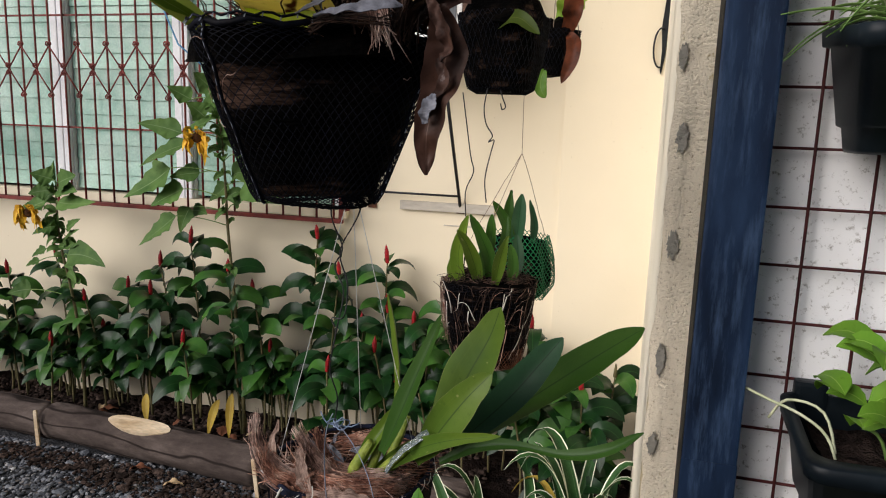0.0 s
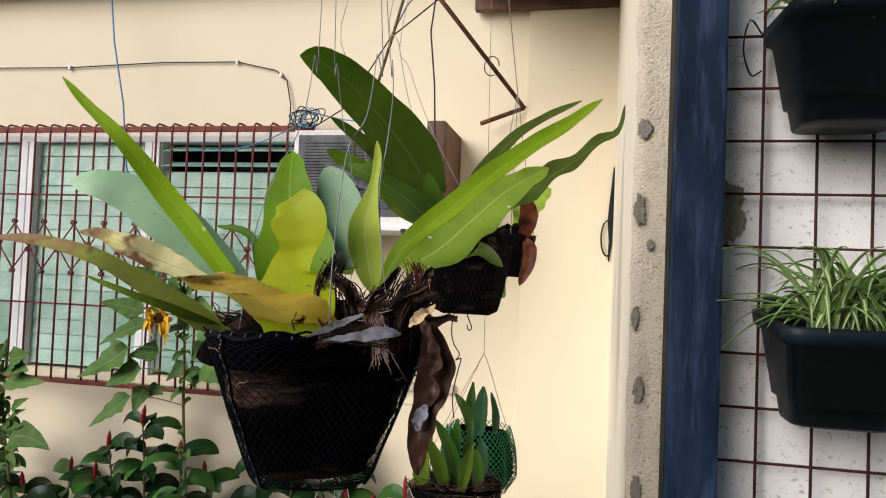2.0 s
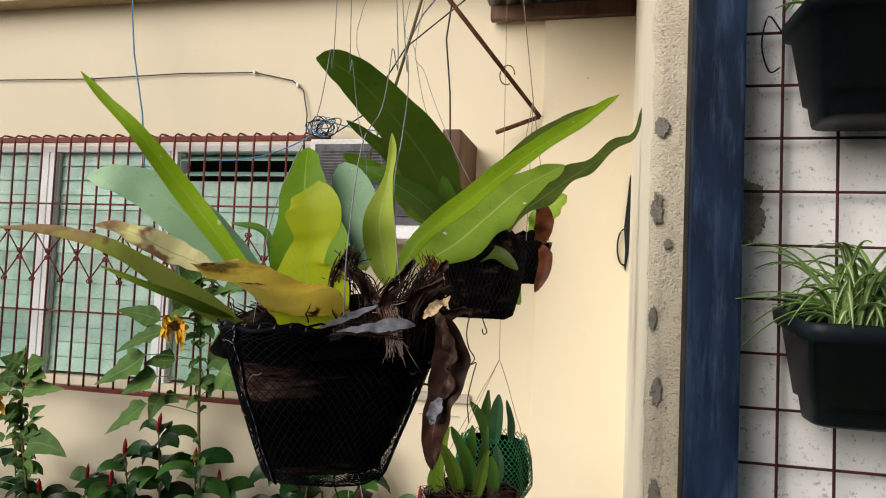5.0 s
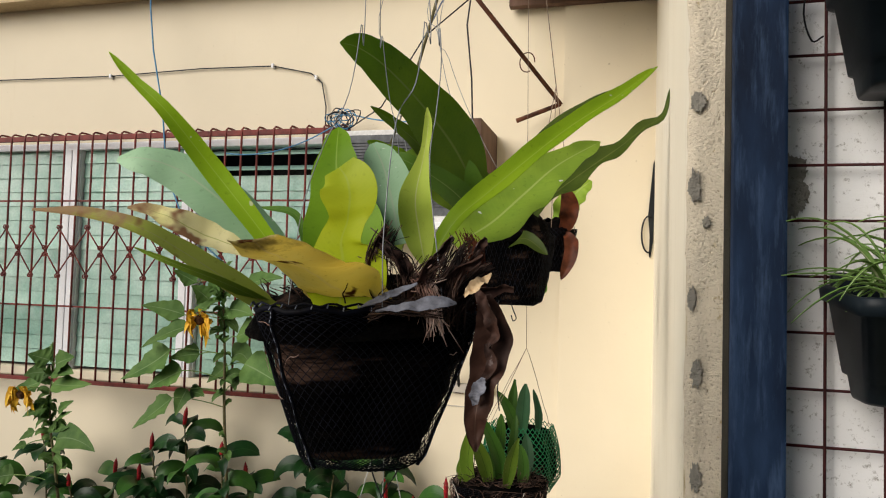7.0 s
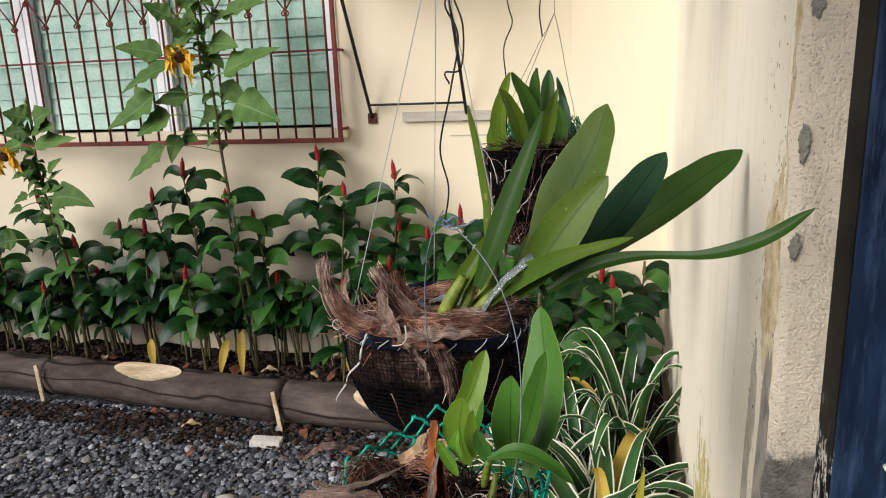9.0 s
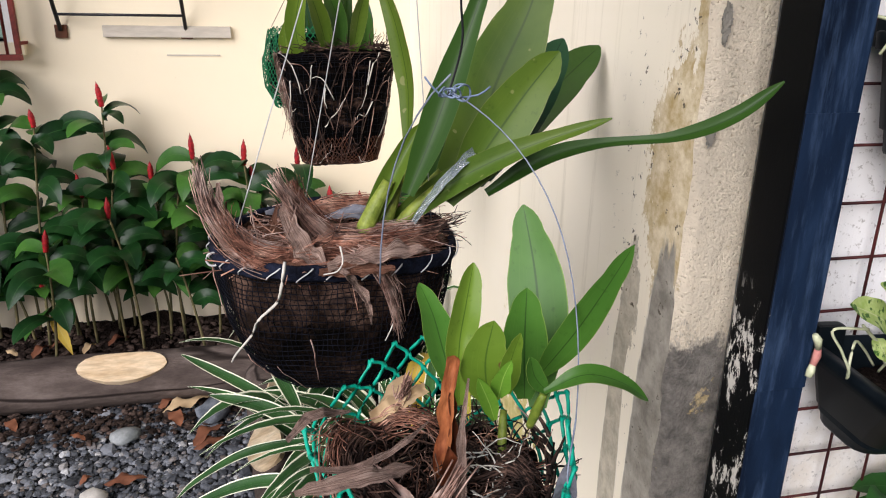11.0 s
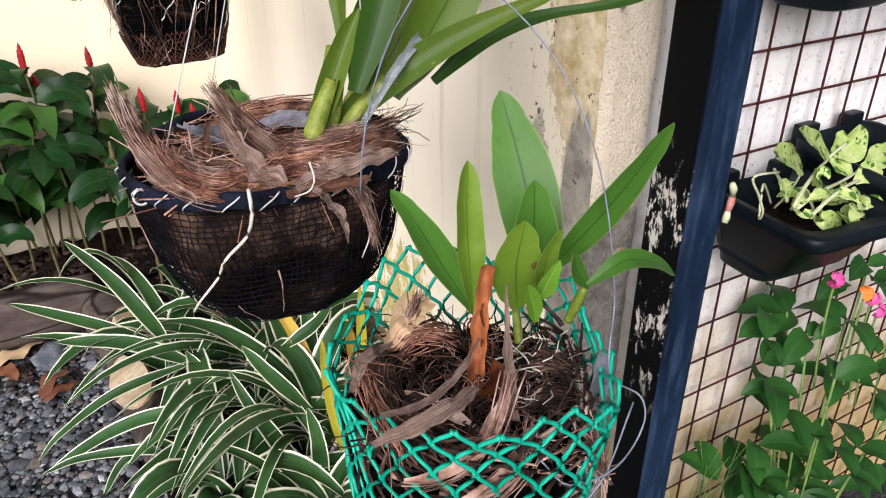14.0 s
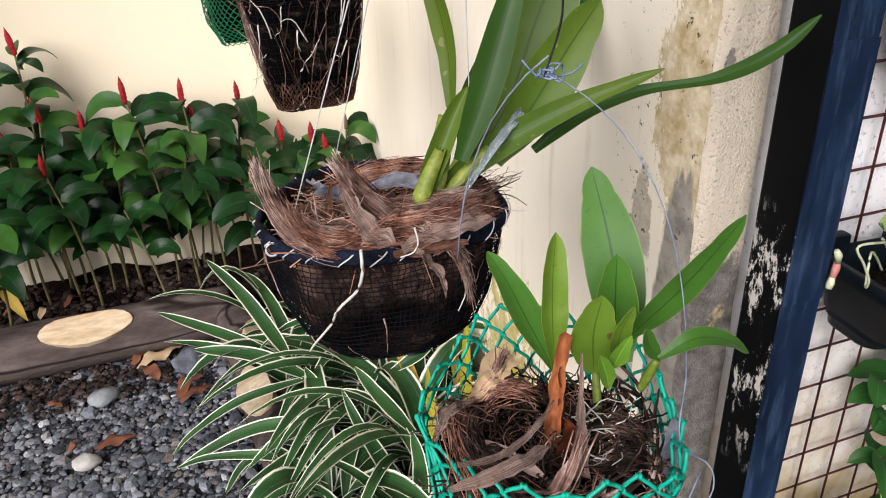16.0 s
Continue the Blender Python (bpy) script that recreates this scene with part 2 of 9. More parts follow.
def rough_render(name, light, dark, scale=90.0, bare=0.0):
    m = bpy.data.materials.new(name)
    nt, lk, p = nodes_of(m)
    c, _, _ = noise_mix(nt, lk, (tuple(v * 0.8 for v in light), light), 9.0)
    _, gv, _ = noise_mix(nt, lk, ((0, 0, 0), (1, 1, 1)), scale, 5.0, 0.65)
    c = mix_color(nt, lk, ramp01(nt, lk, gv, 0.43, 0.32), c, dark)
    if bare:
        pos = nt.new("ShaderNodeNewGeometry").outputs["Position"]
        _, rg, _ = noise_mix(nt, lk, ((0, 0, 0), (1, 1, 1)), 14.0, 7.0, 0.7, stretch=(1, 1, 0.5))
        gc, _, _ = noise_mix(nt, lk, ((0.13, 0.12, 0.105), (0.30, 0.28, 0.24)), 40.0, 6.0, 0.7)
        c = mix_color(nt, lk, region(nt, lk, pos, (0.10, 1.03, 0.30), (0.5, 0.5, bare), rg, 0.6), c, gc)
        oc, _, _ = noise_mix(nt, lk, ((0.40, 0.30, 0.13), (0.70, 0.58, 0.36)), 40.0, 6.0, 0.7)
        _, rh, _ = noise_mix(nt, lk, ((0, 0, 0), (1, 1, 1)), 11.0, 7.0, 0.75)
        c = mix_color(nt, lk, ramp01(nt, lk, rh, 0.62, 0.66), c, oc)
    lk.new(c, p.inputs["Base Color"])
    p.inputs["Roughness"].default_value = 0.95
    p.inputs["Specular IOR Level"].default_value = 0.2
    bump(nt, lk, p, gv, 1.0, 0.007)
    return m


M_ROUGH = rough_render("rough_cast_render", (0.88, 0.78, 0.60), (0.42, 0.34, 0.22), 230.0, 0.72)
M_PATCH = rough_render("bare_grey_render", (0.33, 0.31, 0.26), (0.13, 0.12, 0.10), 160.0)


def white_rough():
    """Whitewashed rough wall, ochre dirt rising from its foot."""
    m = bpy.data.materials.new("whitewashed_rough_wall")
    nt, lk, p = nodes_of(m)
    c, _, _ = noise_mix(nt, lk, ((0.84, 0.83, 0.80), (0.90, 0.90, 0.89)), 3.0)
    _, sv, _ = noise_mix(nt, lk, ((0, 0, 0), (1, 1, 1)), 4.0, 6.0, stretch=(3, 3, 0.6))
    c = mix_color(nt, lk, ramp01(nt, lk, sv, 0.62, 0.95), c, (0.55, 0.45, 0.28))
    geo = nt.new("ShaderNodeNewGeometry")
    sp = nt.new("ShaderNodeSeparateXYZ")
    lk.new(geo.outputs["Position"], sp.inputs[0])
    _, dv, _ = noise_mix(nt, lk, ((0, 0, 0), (1, 1, 1)), 14.0, 6.0)
    ad = nt.new("ShaderNodeMath")
    ad.operation = "MULTIPLY_ADD"
    ad.inputs[1].default_value = 0.9
    lk.new(dv, ad.inputs[0])
    lk.new(sp.outputs[2], ad.inputs[2])
    c = mix_color(nt, lk, ramp01(nt, lk, ad.outputs[0], 1.42, 0.80), c, (0.46, 0.34, 0.15))
    _, gv, _ = noise_mix(nt, lk, ((0, 0, 0), (1, 1, 1)), 110.0, 6.0, 0.75)
    c = mix_color(nt, lk, ramp01(nt, lk, gv, 0.43, 0.33), c, (0.40, 0.38, 0.34))
    lk.new(c, p.inputs["Base Color"])
    p.inputs["Roughness"].default_value = 0.9
    p.inputs["Specular IOR Level"].default_value = 0.2
    bump(nt, lk, p, gv, 0.40, 0.003)
    return m


M_WHITE = white_rough()


def post_paint():
    """Dark blue-black enamel, chalky and peeling to pale flecks low down; left face painted near black as shade."""
    m = bpy.data.materials.new("dark_blue_peeling_enamel")
    nt, lk, p = nodes_of(m)
    c, _, _ = noise_mix(nt, lk, ((0.003, 0.006, 0.014), (0.009, 0.020, 0.046), (0.022, 0.044, 0.092)), 5.0, 6.0, stretch=(3, 3, 0.8), lo=0.3, hi=0.75)
    _, br, _ = noise_mix(nt, lk, ((0, 0, 0), (1, 1, 1)), 16.0, 6.0, 0.7, stretch=(4, 4, 0.5))
    c = mix_color(nt, lk, ramp01(nt, lk, br, 0.50, 0.74), c, (0.038, 0.066, 0.122))
    _, fl, _ = noise_mix(nt, lk, ((0, 0, 0), (1, 1, 1)), 80.0, 7.0, 0.8, stretch=(1, 1, 0.4))
    geo = nt.new("ShaderNodeNewGeometry")
    sp = nt.new("ShaderNodeSeparateXYZ")
    lk.new(geo.outputs["Position"], sp.inputs[0])
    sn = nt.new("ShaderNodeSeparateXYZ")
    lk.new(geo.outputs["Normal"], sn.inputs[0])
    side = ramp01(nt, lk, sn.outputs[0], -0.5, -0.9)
    # left-facing side goes near black: its shade is put into the colour
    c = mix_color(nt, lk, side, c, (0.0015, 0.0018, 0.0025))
    a = ramp01(nt, lk, sp.outputs[2], 1.16, 1.07)
    b = ramp01(nt, lk, sp.outputs[2], 0.72, 0.84)
    ab = nt.new("ShaderNodeMath")
    ab.operation = "MULTIPLY"
    lk.new(a, ab.inputs[0])
    lk.new(b, ab.inputs[1])
    abc = nt.new("ShaderNodeMath")
    abc.operation = "MULTIPLY"
    lk.new(ab.outputs[0], abc.inputs[0])
    lk.new(side, abc.inputs[1])
    fm = nt.new("ShaderNodeMath")
    fm.operation = "MULTIPLY"
    _, pa, _ = noise_mix(nt, lk, ((0, 0, 0), (1, 1, 1)), 17.0, 4.0, 0.6, stretch=(1, 1, 0.5))
    sm = nt.new("ShaderNodeMath")
    sm.operation = "MULTIPLY_ADD"
    sm.inputs[1].default_value = 0.8
    lk.new(pa, sm.inputs[0])
    lk.new(fl, sm.inputs[2])
    lk.new(ramp01(nt, lk, sm.outputs[0], 0.955, 0.975), fm.inputs[0])
    lk.new(abc.outputs[0], fm.inputs[1])
    c = mix_color(nt, lk, fm.outputs[0], c, (0.55, 0.53, 0.47))
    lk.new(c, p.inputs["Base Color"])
    p.inputs["Roughness"].default_value = 0.5
    p.inputs["Specular IOR Level"].default_value = 0.13
    bump(nt, lk, p, fl, 0.2, 0.002)
    return m


M_POST = post_paint()
M_RUST = surface("red_oxide_painted_iron", ((0.10, 0.020, 0.016), (0.22, 0.040, 0.030)), 14.0, 0.6, 90.0)
M_RUSTY = surface("rusty_steel", ((0.055, 0.022, 0.012), (0.16, 0.060, 0.030)), 18.0, 0.8, 120.0)
M_MESH = surface("rust_red_mesh_bar", ((0.022, 0.006, 0.006), (0.075, 0.014, 0.013)), 12.0, 0.7, 120.0)
M_ALU = surface("white_window_aluminium", ((0.84, 0.85, 0.86), (0.90, 0.91, 0.92)), 4.0, 0.4, 80.0, 0.05, fine_mix=0.1)
# flat black that stands for unlit depth behind the window and in the slot
M_BLACK = surface("hollow_black", ((0.004, 0.005, 0.006), (0.014, 0.017, 0.020)), 8.0, 0.5, 90.0, 0.15, 0.001)
M_PLANTER = surface("grey_black_planter_plastic", ((0.003, 0.005, 0.007), (0.010, 0.015, 0.019)), 7.0, 0.42, 110.0, 0.12, 0.001, spec=0.14)
M_NET = surface("black_nylon_net", ((0.002, 0.002, 0.003), (0.006, 0.007, 0.013)), 30.0, 0.7, 200.0, 0.0, spec=0.10)
# black and brown bands paint lit and shaded folds into the cloth colour
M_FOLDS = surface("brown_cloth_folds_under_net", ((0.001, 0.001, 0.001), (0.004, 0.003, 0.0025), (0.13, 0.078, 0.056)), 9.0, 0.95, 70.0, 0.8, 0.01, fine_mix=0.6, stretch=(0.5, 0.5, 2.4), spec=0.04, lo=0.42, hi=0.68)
M_GREYSTR = surface("grey_blue_wire", ((0.13, 0.15, 0.20), (0.27, 0.31, 0.39)), 40.0, 0.5, 200.0, 0.1)
M_CYANSTR = surface("bright_blue_cord", ((0.05, 0.19, 0.36), (0.12, 0.33, 0.55)), 40.0, 0.5, 200.0, 0.1)
M_TUFT = surface("dark_brown_dead_fibre", ((0.008, 0.005, 0.004), (0.040, 0.022, 0.016), (0.12, 0.070, 0.050)), 45.0, 0.85, 140.0, 0.3, island=0.7)
# near black with brown patches: hollow dark and lit areas put into colour
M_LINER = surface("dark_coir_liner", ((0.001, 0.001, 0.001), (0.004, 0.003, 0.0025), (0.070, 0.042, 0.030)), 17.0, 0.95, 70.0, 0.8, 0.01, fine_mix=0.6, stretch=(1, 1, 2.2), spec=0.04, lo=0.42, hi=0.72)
M_BROWNLINER = surface("brown_coir_under_net", ((0.004, 0.003, 0.002), (0.026, 0.016, 0.012), (0.17, 0.104, 0.076)), 13.0, 0.95, 90.0, 0.9, 0.012, fine_mix=0.7, spec=0.05, lo=0.38, hi=0.70)
M_COIR = surface("red_brown_coir_fibre", ((0.11, 0.042, 0.026), (0.31, 0.145, 0.095), (0.52, 0.315, 0.225)), 34.0, 0.9, 150.0, 0.3, vary=0.15, island=0.6)
M_HUSK = surface("grey_brown_dead_husk", ((0.14, 0.074, 0.054), (0.36, 0.225, 0.175), (0.60, 0.45, 0.375)), 36.0, 0.9, 140.0, 0.3, vary=0.15, island=0.5)


def husk_ribbon(name, light, mid, dark):
    """Dry husk: streaks that run along the strip, frayed light and dark."""
    m = bpy.data.materials.new(name)
    nt, lk, p = nodes_of(m)
    uv = nt.new("ShaderNodeUVMap")
    c, v, _ = noise_mix(nt, lk, (dark, mid, light), 1.0, 5.0, 0.7, coord=uv.outputs[0], stretch=(26.0, 2.5, 1.0), lo=0.34, hi=0.68)
    g, _, _ = noise_mix(nt, lk, ((0.5, 0.5, 0.5), (1.15, 1.15, 1.15)), 30.0, 4.0)
    lk.new(mix_color(nt, lk, 0.8, c, g, "MULTIPLY"), p.inputs["Base Color"])
    p.inputs["Roughness"].default_value, p.inputs["Specular IOR Level"].default_value = 0.9, 0.1
    bump(nt, lk, p, v, 0.9, 0.003)
    return m


M_HUSKR = husk_ribbon("grey_brown_husk_ribbon", (0.62, 0.49, 0.41), (0.38, 0.26, 0.205), (0.05, 0.026, 0.018))
M_COIRR = husk_ribbon("red_brown_husk_ribbon", (0.36, 0.20, 0.135), (0.20, 0.095, 0.060), (0.035, 0.016, 0.010))
M_ROOT = surface("whitish_aerial_root", ((0.48, 0.45, 0.38), (0.68, 0.65, 0.58)), 25.0, 0.8, 120.0, 0.2)
M_GNET = surface("green_plastic_net", ((0.0, 0.27, 0.17), (0.012, 0.45, 0.30)), 20.0, 0.35, 90.0, 0.1)
M_GNETD = surface("dark_green_plastic_net", ((0.0, 0.085, 0.030), (0.006, 0.16, 0.060)), 20.0, 0.4, 90.0, 0.1)
M_STRING = surface("grey_nylon_string", ((0.20, 0.21, 0.22), (0.36, 0.38, 0.40)), 40.0, 0.6, 200.0, 0.1)
M_WHITESTR = surface("white_nylon_string", ((0.50, 0.50, 0.49), (0.66, 0.66, 0.65)), 40.0, 0.6, 200.0, 0.1)
M_BLUESTR = surface("blue_plastic_wire", ((0.12, 0.17, 0.27), (0.25, 0.32, 0.46)), 40.0, 0.5, 200.0, 0.1)
M_WIRE = surface("black_wire", ((0.010, 0.010, 0.012), (0.030, 0.030, 0.034)), 40.0, 0.5, 200.0, 0.1)
M_THIN = surface("brown_thin_wire", ((0.16, 0.11, 0.08), (0.30, 0.23, 0.17)), 40.0, 0.6, 200.0, 0.1)
M_CRUMB = surface("soil_crumb", ((0.016, 0.011, 0.009), (0.075, 0.052, 0.042)), 30.0, 0.95, 90.0, 0.6, 0.006, island=0.7, spec=0.1)
M_SOIL = surface("dark_garden_soil", ((0.005, 0.0035, 0.003), (0.026, 0.018, 0.015)), 9.0, 0.95, 60.0, 1.0, 0.03, fine_mix=0.6, spec=0.05)


def bark():
    """Weathered bark: grey-brown, with dark wavering cracks along the log."""
    m = bpy.data.materials.new("brown_log_bark")
    nt, lk, p = nodes_of(m)
    c, _, co = noise_mix(nt, lk, ((0.040, 0.030, 0.026), (0.085, 0.066, 0.057), (0.17, 0.138, 0.120)), 9.0, 8.0, 0.7, stretch=(0.35, 1, 1), lo=0.3, hi=0.7)
    wv = nt.new("ShaderNodeTexWave")
    wv.bands_direction = "Z"
    wv.inputs["Scale"].default_value, wv.inputs["Distortion"].default_value = 3.6, 11.0
    wv.inputs["Detail"].default_value, wv.inputs["Detail Scale"].default_value = 4.0, 0.5
    lk.new(co, wv.inputs[0])
    c = mix_color(nt, lk, ramp01(nt, lk, wv.outputs[1], 0.05, 0.0), c, (0.018, 0.013, 0.011))
    _, gv, _ = noise_mix(nt, lk, ((0, 0, 0), (1, 1, 1)), 45.0, 4.0, stretch=(0.4, 1, 1))
    lk.new(c, p.inputs["Base Color"])
    p.inputs["Roughness"].default_value, p.inputs["Specular IOR Level"].default_value = 0.9, 0.15
    bump(nt, lk, p, gv, 0.7, 0.010)
    return m


M_LOG = bark()
M_CUT = surface("fresh_cream_cut_wood", ((0.50, 0.36, 0.21), (0.66, 0.52, 0.34), (0.78, 0.66, 0.48)), 14.0, 0.8, 90.0, 0.4, fine_mix=0.4, stretch=(0.25, 1, 1))
M_GROUND = surface("grey_gravel_bed", ((0.022, 0.023, 0.025), (0.075, 0.078, 0.084)), 30.0, 0.9, 90.0, 1.0, 0.02, fine_mix=0.6)
M_BOARD = surface("weathered_grey_wood", ((0.38, 0.34, 0.28), (0.56, 0.52, 0.45)), 6.0, 0.85, 70.0, 0.4, stretch=(0.2, 1, 1))
M_WOOD = surface("brown_stained_wood", ((0.075, 0.042, 0.030), (0.17, 0.10, 0.07)), 6.0, 0.75, 70.0, 0.4, stretch=(1, 1, 0.2))
M_ROOF = surface("corrugated_cement_sheet", ((0.13, 0.115, 0.10), (0.26, 0.24, 0.21)), 7.0, 0.9, 70.0, 0.5)
M_SOFFIT = surface("tan_painted_soffit", ((0.42, 0.32, 0.19), (0.56, 0.44, 0.27)), 2.0, 0.8, 60.0, 0.2)
M_AC = surface("white_appliance_enamel", ((0.66, 0.66, 0.64), (0.78, 0.78, 0.76)), 4.0, 0.45, 60.0, 0.05)
M_ACDARK = surface("grey_vent_fins", ((0.06, 0.065, 0.07), (0.14, 0.15, 0.16)), 12.0, 0.5, 60.0, 0.1)
M_STEM = surface("green_stem", ((0.10, 0.19, 0.045), (0.20, 0.30, 0.08)), 30.0, 0.5, 100.0, 0.2)
M_DSTEM = surface("brown_green_stem", ((0.075, 0.075, 0.030), (0.16, 0.13, 0.06)), 30.0, 0.7, 100.0, 0.2)
M_BULB = surface("ribbed_green_bulb", ((0.11, 0.16, 0.018), (0.24, 0.29, 0.045)), 50.0, 0.45, 160.0, 0.3, fine_mix=0.5)
M_SHEATH = surface("orange_brown_sheath", ((0.17, 0.045, 0.016), (0.48, 0.17, 0.060)), 60.0, 0.6, 140.0, 0.4, fine_mix=0.6, stretch=(1, 1, 0.4))
M_RED = surface("red_flower_bract", ((0.15, 0.004, 0.008), (0.38, 0.012, 0.016)), 80.0, 0.5, 120.0, 0.5, vary=0.25)
M_PALEG = surface("pale_green_stem", ((0.42, 0.46, 0.27), (0.60, 0.62, 0.42)), 30.0, 0.6, 120.0, 0.2)
M_PETAL = surface("yellow_petal", ((0.62, 0.30, 0.012), (0.80, 0.50, 0.03)), 30.0, 0.6, 100.0, 0.2)
M_DISC = surface("brown_flower_disc", ((0.05, 0.022, 0.008), (0.14, 0.06, 0.02)), 60.0, 0.9, 160.0, 0.6)
M_BUD = surface("dull_pink_bud", ((0.40, 0.14, 0.12), (0.56, 0.26, 0.22)), 40.0, 0.6, 100.0, 0.2)
M_PINK = surface("pink_petal", ((0.55, 0.05, 0.22), (0.75, 0.14, 0.40)), 40.0, 0.6, 100.0, 0.2)
M_ORANGE = surface("orange_petal", ((0.72, 0.15, 0.02), (0.85, 0.30, 0.06)), 40.0, 0.6, 100.0, 0.2)

M_FERN = leaf_material("bright_fern_frond", (0.36, 0.54, 0.020), (0.27, 0.45, 0.016), rib=(0.40, 0.56, 0.06), rough=0.4, flecks=(0.62, 0.66, 0.40), translucent=0.42, vein=50.0)
M_FERNH = leaf_material("mid_green_fern_frond", (0.22, 0.40, 0.016), (0.15, 0.31, 0.012), rib=(0.30, 0.46, 0.06), rough=0.4, translucent=0.35, vein=50.0)
M_FERNY = leaf_material("yellow_green_frond", (0.50, 0.57, 0.018), (0.38, 0.50, 0.014), spots=(0.10, 0.11, 0.012), spot_scale=24.0, rib=(0.44, 0.54, 0.05), rough=0.42, spot_at=(0.72, 0.74))
M_FERNP = leaf_material("pale_frond", (0.62, 0.72, 0.15), (0.50, 0.64, 0.09), rib=(0.66, 0.72, 0.32), rough=0.42, translucent=0.42, vein=50.0)
# sky reflection on the frond is mixed into this pale grey-green
M_FERNG = leaf_material("grey_green_frond", (0.40, 0.60, 0.38), (0.28, 0.48, 0.27), rib=(0.42, 0.54, 0.36), rough=0.42, flecks=(0.78, 0.80, 0.76))
M_FERNB = leaf_material("browning_frond", (0.92, 0.86, 0.50), (0.80, 0.76, 0.26), tip=(0.44, 0.30, 0.15), tip_at=1.06, rib=(0.60, 0.60, 0.22), rough=0.5, spots=(0.34, 0.18, 0.09), spot_scale=20.0, translucent=0.28, vein=50.0, spot_at=(0.49, 0.57))
M_FERNL = leaf_material("yellowing_frond", (0.62, 0.70, 0.14), (0.52, 0.62, 0.08), tip=(0.50, 0.33, 0.16), tip_at=0.90, rib=(0.60, 0.64, 0.22), rough=0.45, spots=(0.34, 0.17, 0.07), spot_scale=16.0, translucent=0.30, vein=50.0, spot_at=(0.55, 0.60))
M_FERNT = leaf_material("yellow_tan_frond", (0.97, 0.86, 0.40), (0.96, 0.80, 0.26), spots=(0.14, 0.050, 0.018), spot_scale=21.0, spot_at=(0.60, 0.64), rib=(0.92, 0.80, 0.42), rough=0.5, translucent=0.70, tip=(0.06, 0.02, 0.01), tip_at=1.20, vein=20.0)
M_FERNO = leaf_material("olive_frond", (0.29, 0.42, 0.045), (0.17, 0.29, 0.030), rib=(0.38, 0.48, 0.12), rough=0.5, translucent=0.3, flecks=(0.70, 0.72, 0.66))
M_ORCHB = leaf_material("blue_green_orchid_leaf", (0.030, 0.085, 0.036), (0.018, 0.060, 0.024), rib=(0.015, 0.04, 0.016), rough=0.38, translucent=0.1, vein=8.0, spec=0.25)
M_NAVY = surface("navy_knitted_cloth", ((0.004, 0.005, 0.010), (0.014, 0.018, 0.036)), 40.0, 0.9, 260.0, 0.8, 0.004, fine_mix=0.7, spec=0.1)
M_FILM = bpy.data.materials.new("clear_crumpled_plastic")
film_n, film_l, film_p = nodes_of(M_FILM)
film_p.inputs["Base Color"].default_value = (0.55, 0.63, 0.65, 1)
film_p.inputs["Roughness"].default_value, film_p.inputs["Transmission Weight"].default_value = 0.18, 0.75
film_v = noise_mix(film_n, film_l, ((0, 0, 0), (1, 1, 1)), 90.0, 4.0)[1]
bump(film_n, film_l, film_p, film_v, 0.8, 0.004)
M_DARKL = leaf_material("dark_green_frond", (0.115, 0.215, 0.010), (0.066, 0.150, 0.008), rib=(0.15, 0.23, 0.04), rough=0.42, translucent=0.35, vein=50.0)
# shaded copy of the olive frond, shade mixed into its colours
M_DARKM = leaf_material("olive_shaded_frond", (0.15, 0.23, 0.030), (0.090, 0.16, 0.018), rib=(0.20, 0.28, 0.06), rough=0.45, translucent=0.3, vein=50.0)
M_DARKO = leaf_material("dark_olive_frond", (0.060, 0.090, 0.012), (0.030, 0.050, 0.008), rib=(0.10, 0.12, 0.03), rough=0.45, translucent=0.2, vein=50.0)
M_MIDL = leaf_material("mid_green_frond", (0.10, 0.20, 0.022), (0.062, 0.15, 0.018), rib=(0.16, 0.25, 0.06), rough=0.4, vein=50.0)
M_DEAD = leaf_material("dead_brown_leaf", (0.085, 0.042, 0.030), (0.014, 0.008, 0.006), rough=0.6, translucent=0.08, blotch=55.0, spots=(0.16, 0.12, 0.11), spot_scale=70.0, vein=2.0)
M_DEADB = leaf_material("dark_brown_withered_leaf", (0.085, 0.040, 0.026), (0.028, 0.013, 0.009), rough=0.5, translucent=0.12, blotch=26.0, rib=(0.12, 0.07, 0.05), vein=16.0)
M_DEADR = leaf_material("rust_brown_leaf", (0.13, 0.036, 0.014), (0.045, 0.014, 0.007), rough=0.5, translucent=0.15, blotch=40.0, vein=4.0)
M_DEADG = leaf_material("grey_dry_leaf", (0.25, 0.26, 0.30), (0.07, 0.07, 0.08), rough=0.7, translucent=0.05, blotch=70.0, spots=(0.04, 0.035, 0.035), spot_scale=60.0, vein=2.0)
# thin pale edge on the orchid leaves paints a rim light
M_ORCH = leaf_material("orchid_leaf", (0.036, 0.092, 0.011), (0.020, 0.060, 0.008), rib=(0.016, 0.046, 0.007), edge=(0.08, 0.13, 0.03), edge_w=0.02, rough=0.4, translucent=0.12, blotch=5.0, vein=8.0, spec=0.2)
# lit copy of the orchid leaf: brighter light held in its colours
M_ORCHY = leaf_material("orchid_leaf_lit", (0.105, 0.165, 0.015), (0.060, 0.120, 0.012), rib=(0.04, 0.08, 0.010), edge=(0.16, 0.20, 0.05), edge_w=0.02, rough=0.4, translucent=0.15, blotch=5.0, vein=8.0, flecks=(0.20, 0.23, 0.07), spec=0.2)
M_CATT = leaf_material("fleshy_orchid_leaf", (0.062, 0.165, 0.020), (0.036, 0.112, 0.014), rib=(0.022, 0.070, 0.010), edge=(0.16, 0.26, 0.045), edge_w=0.03, rough=0.38, translucent=0.12, blotch=6.0, vein=6.0, spec=0.22)
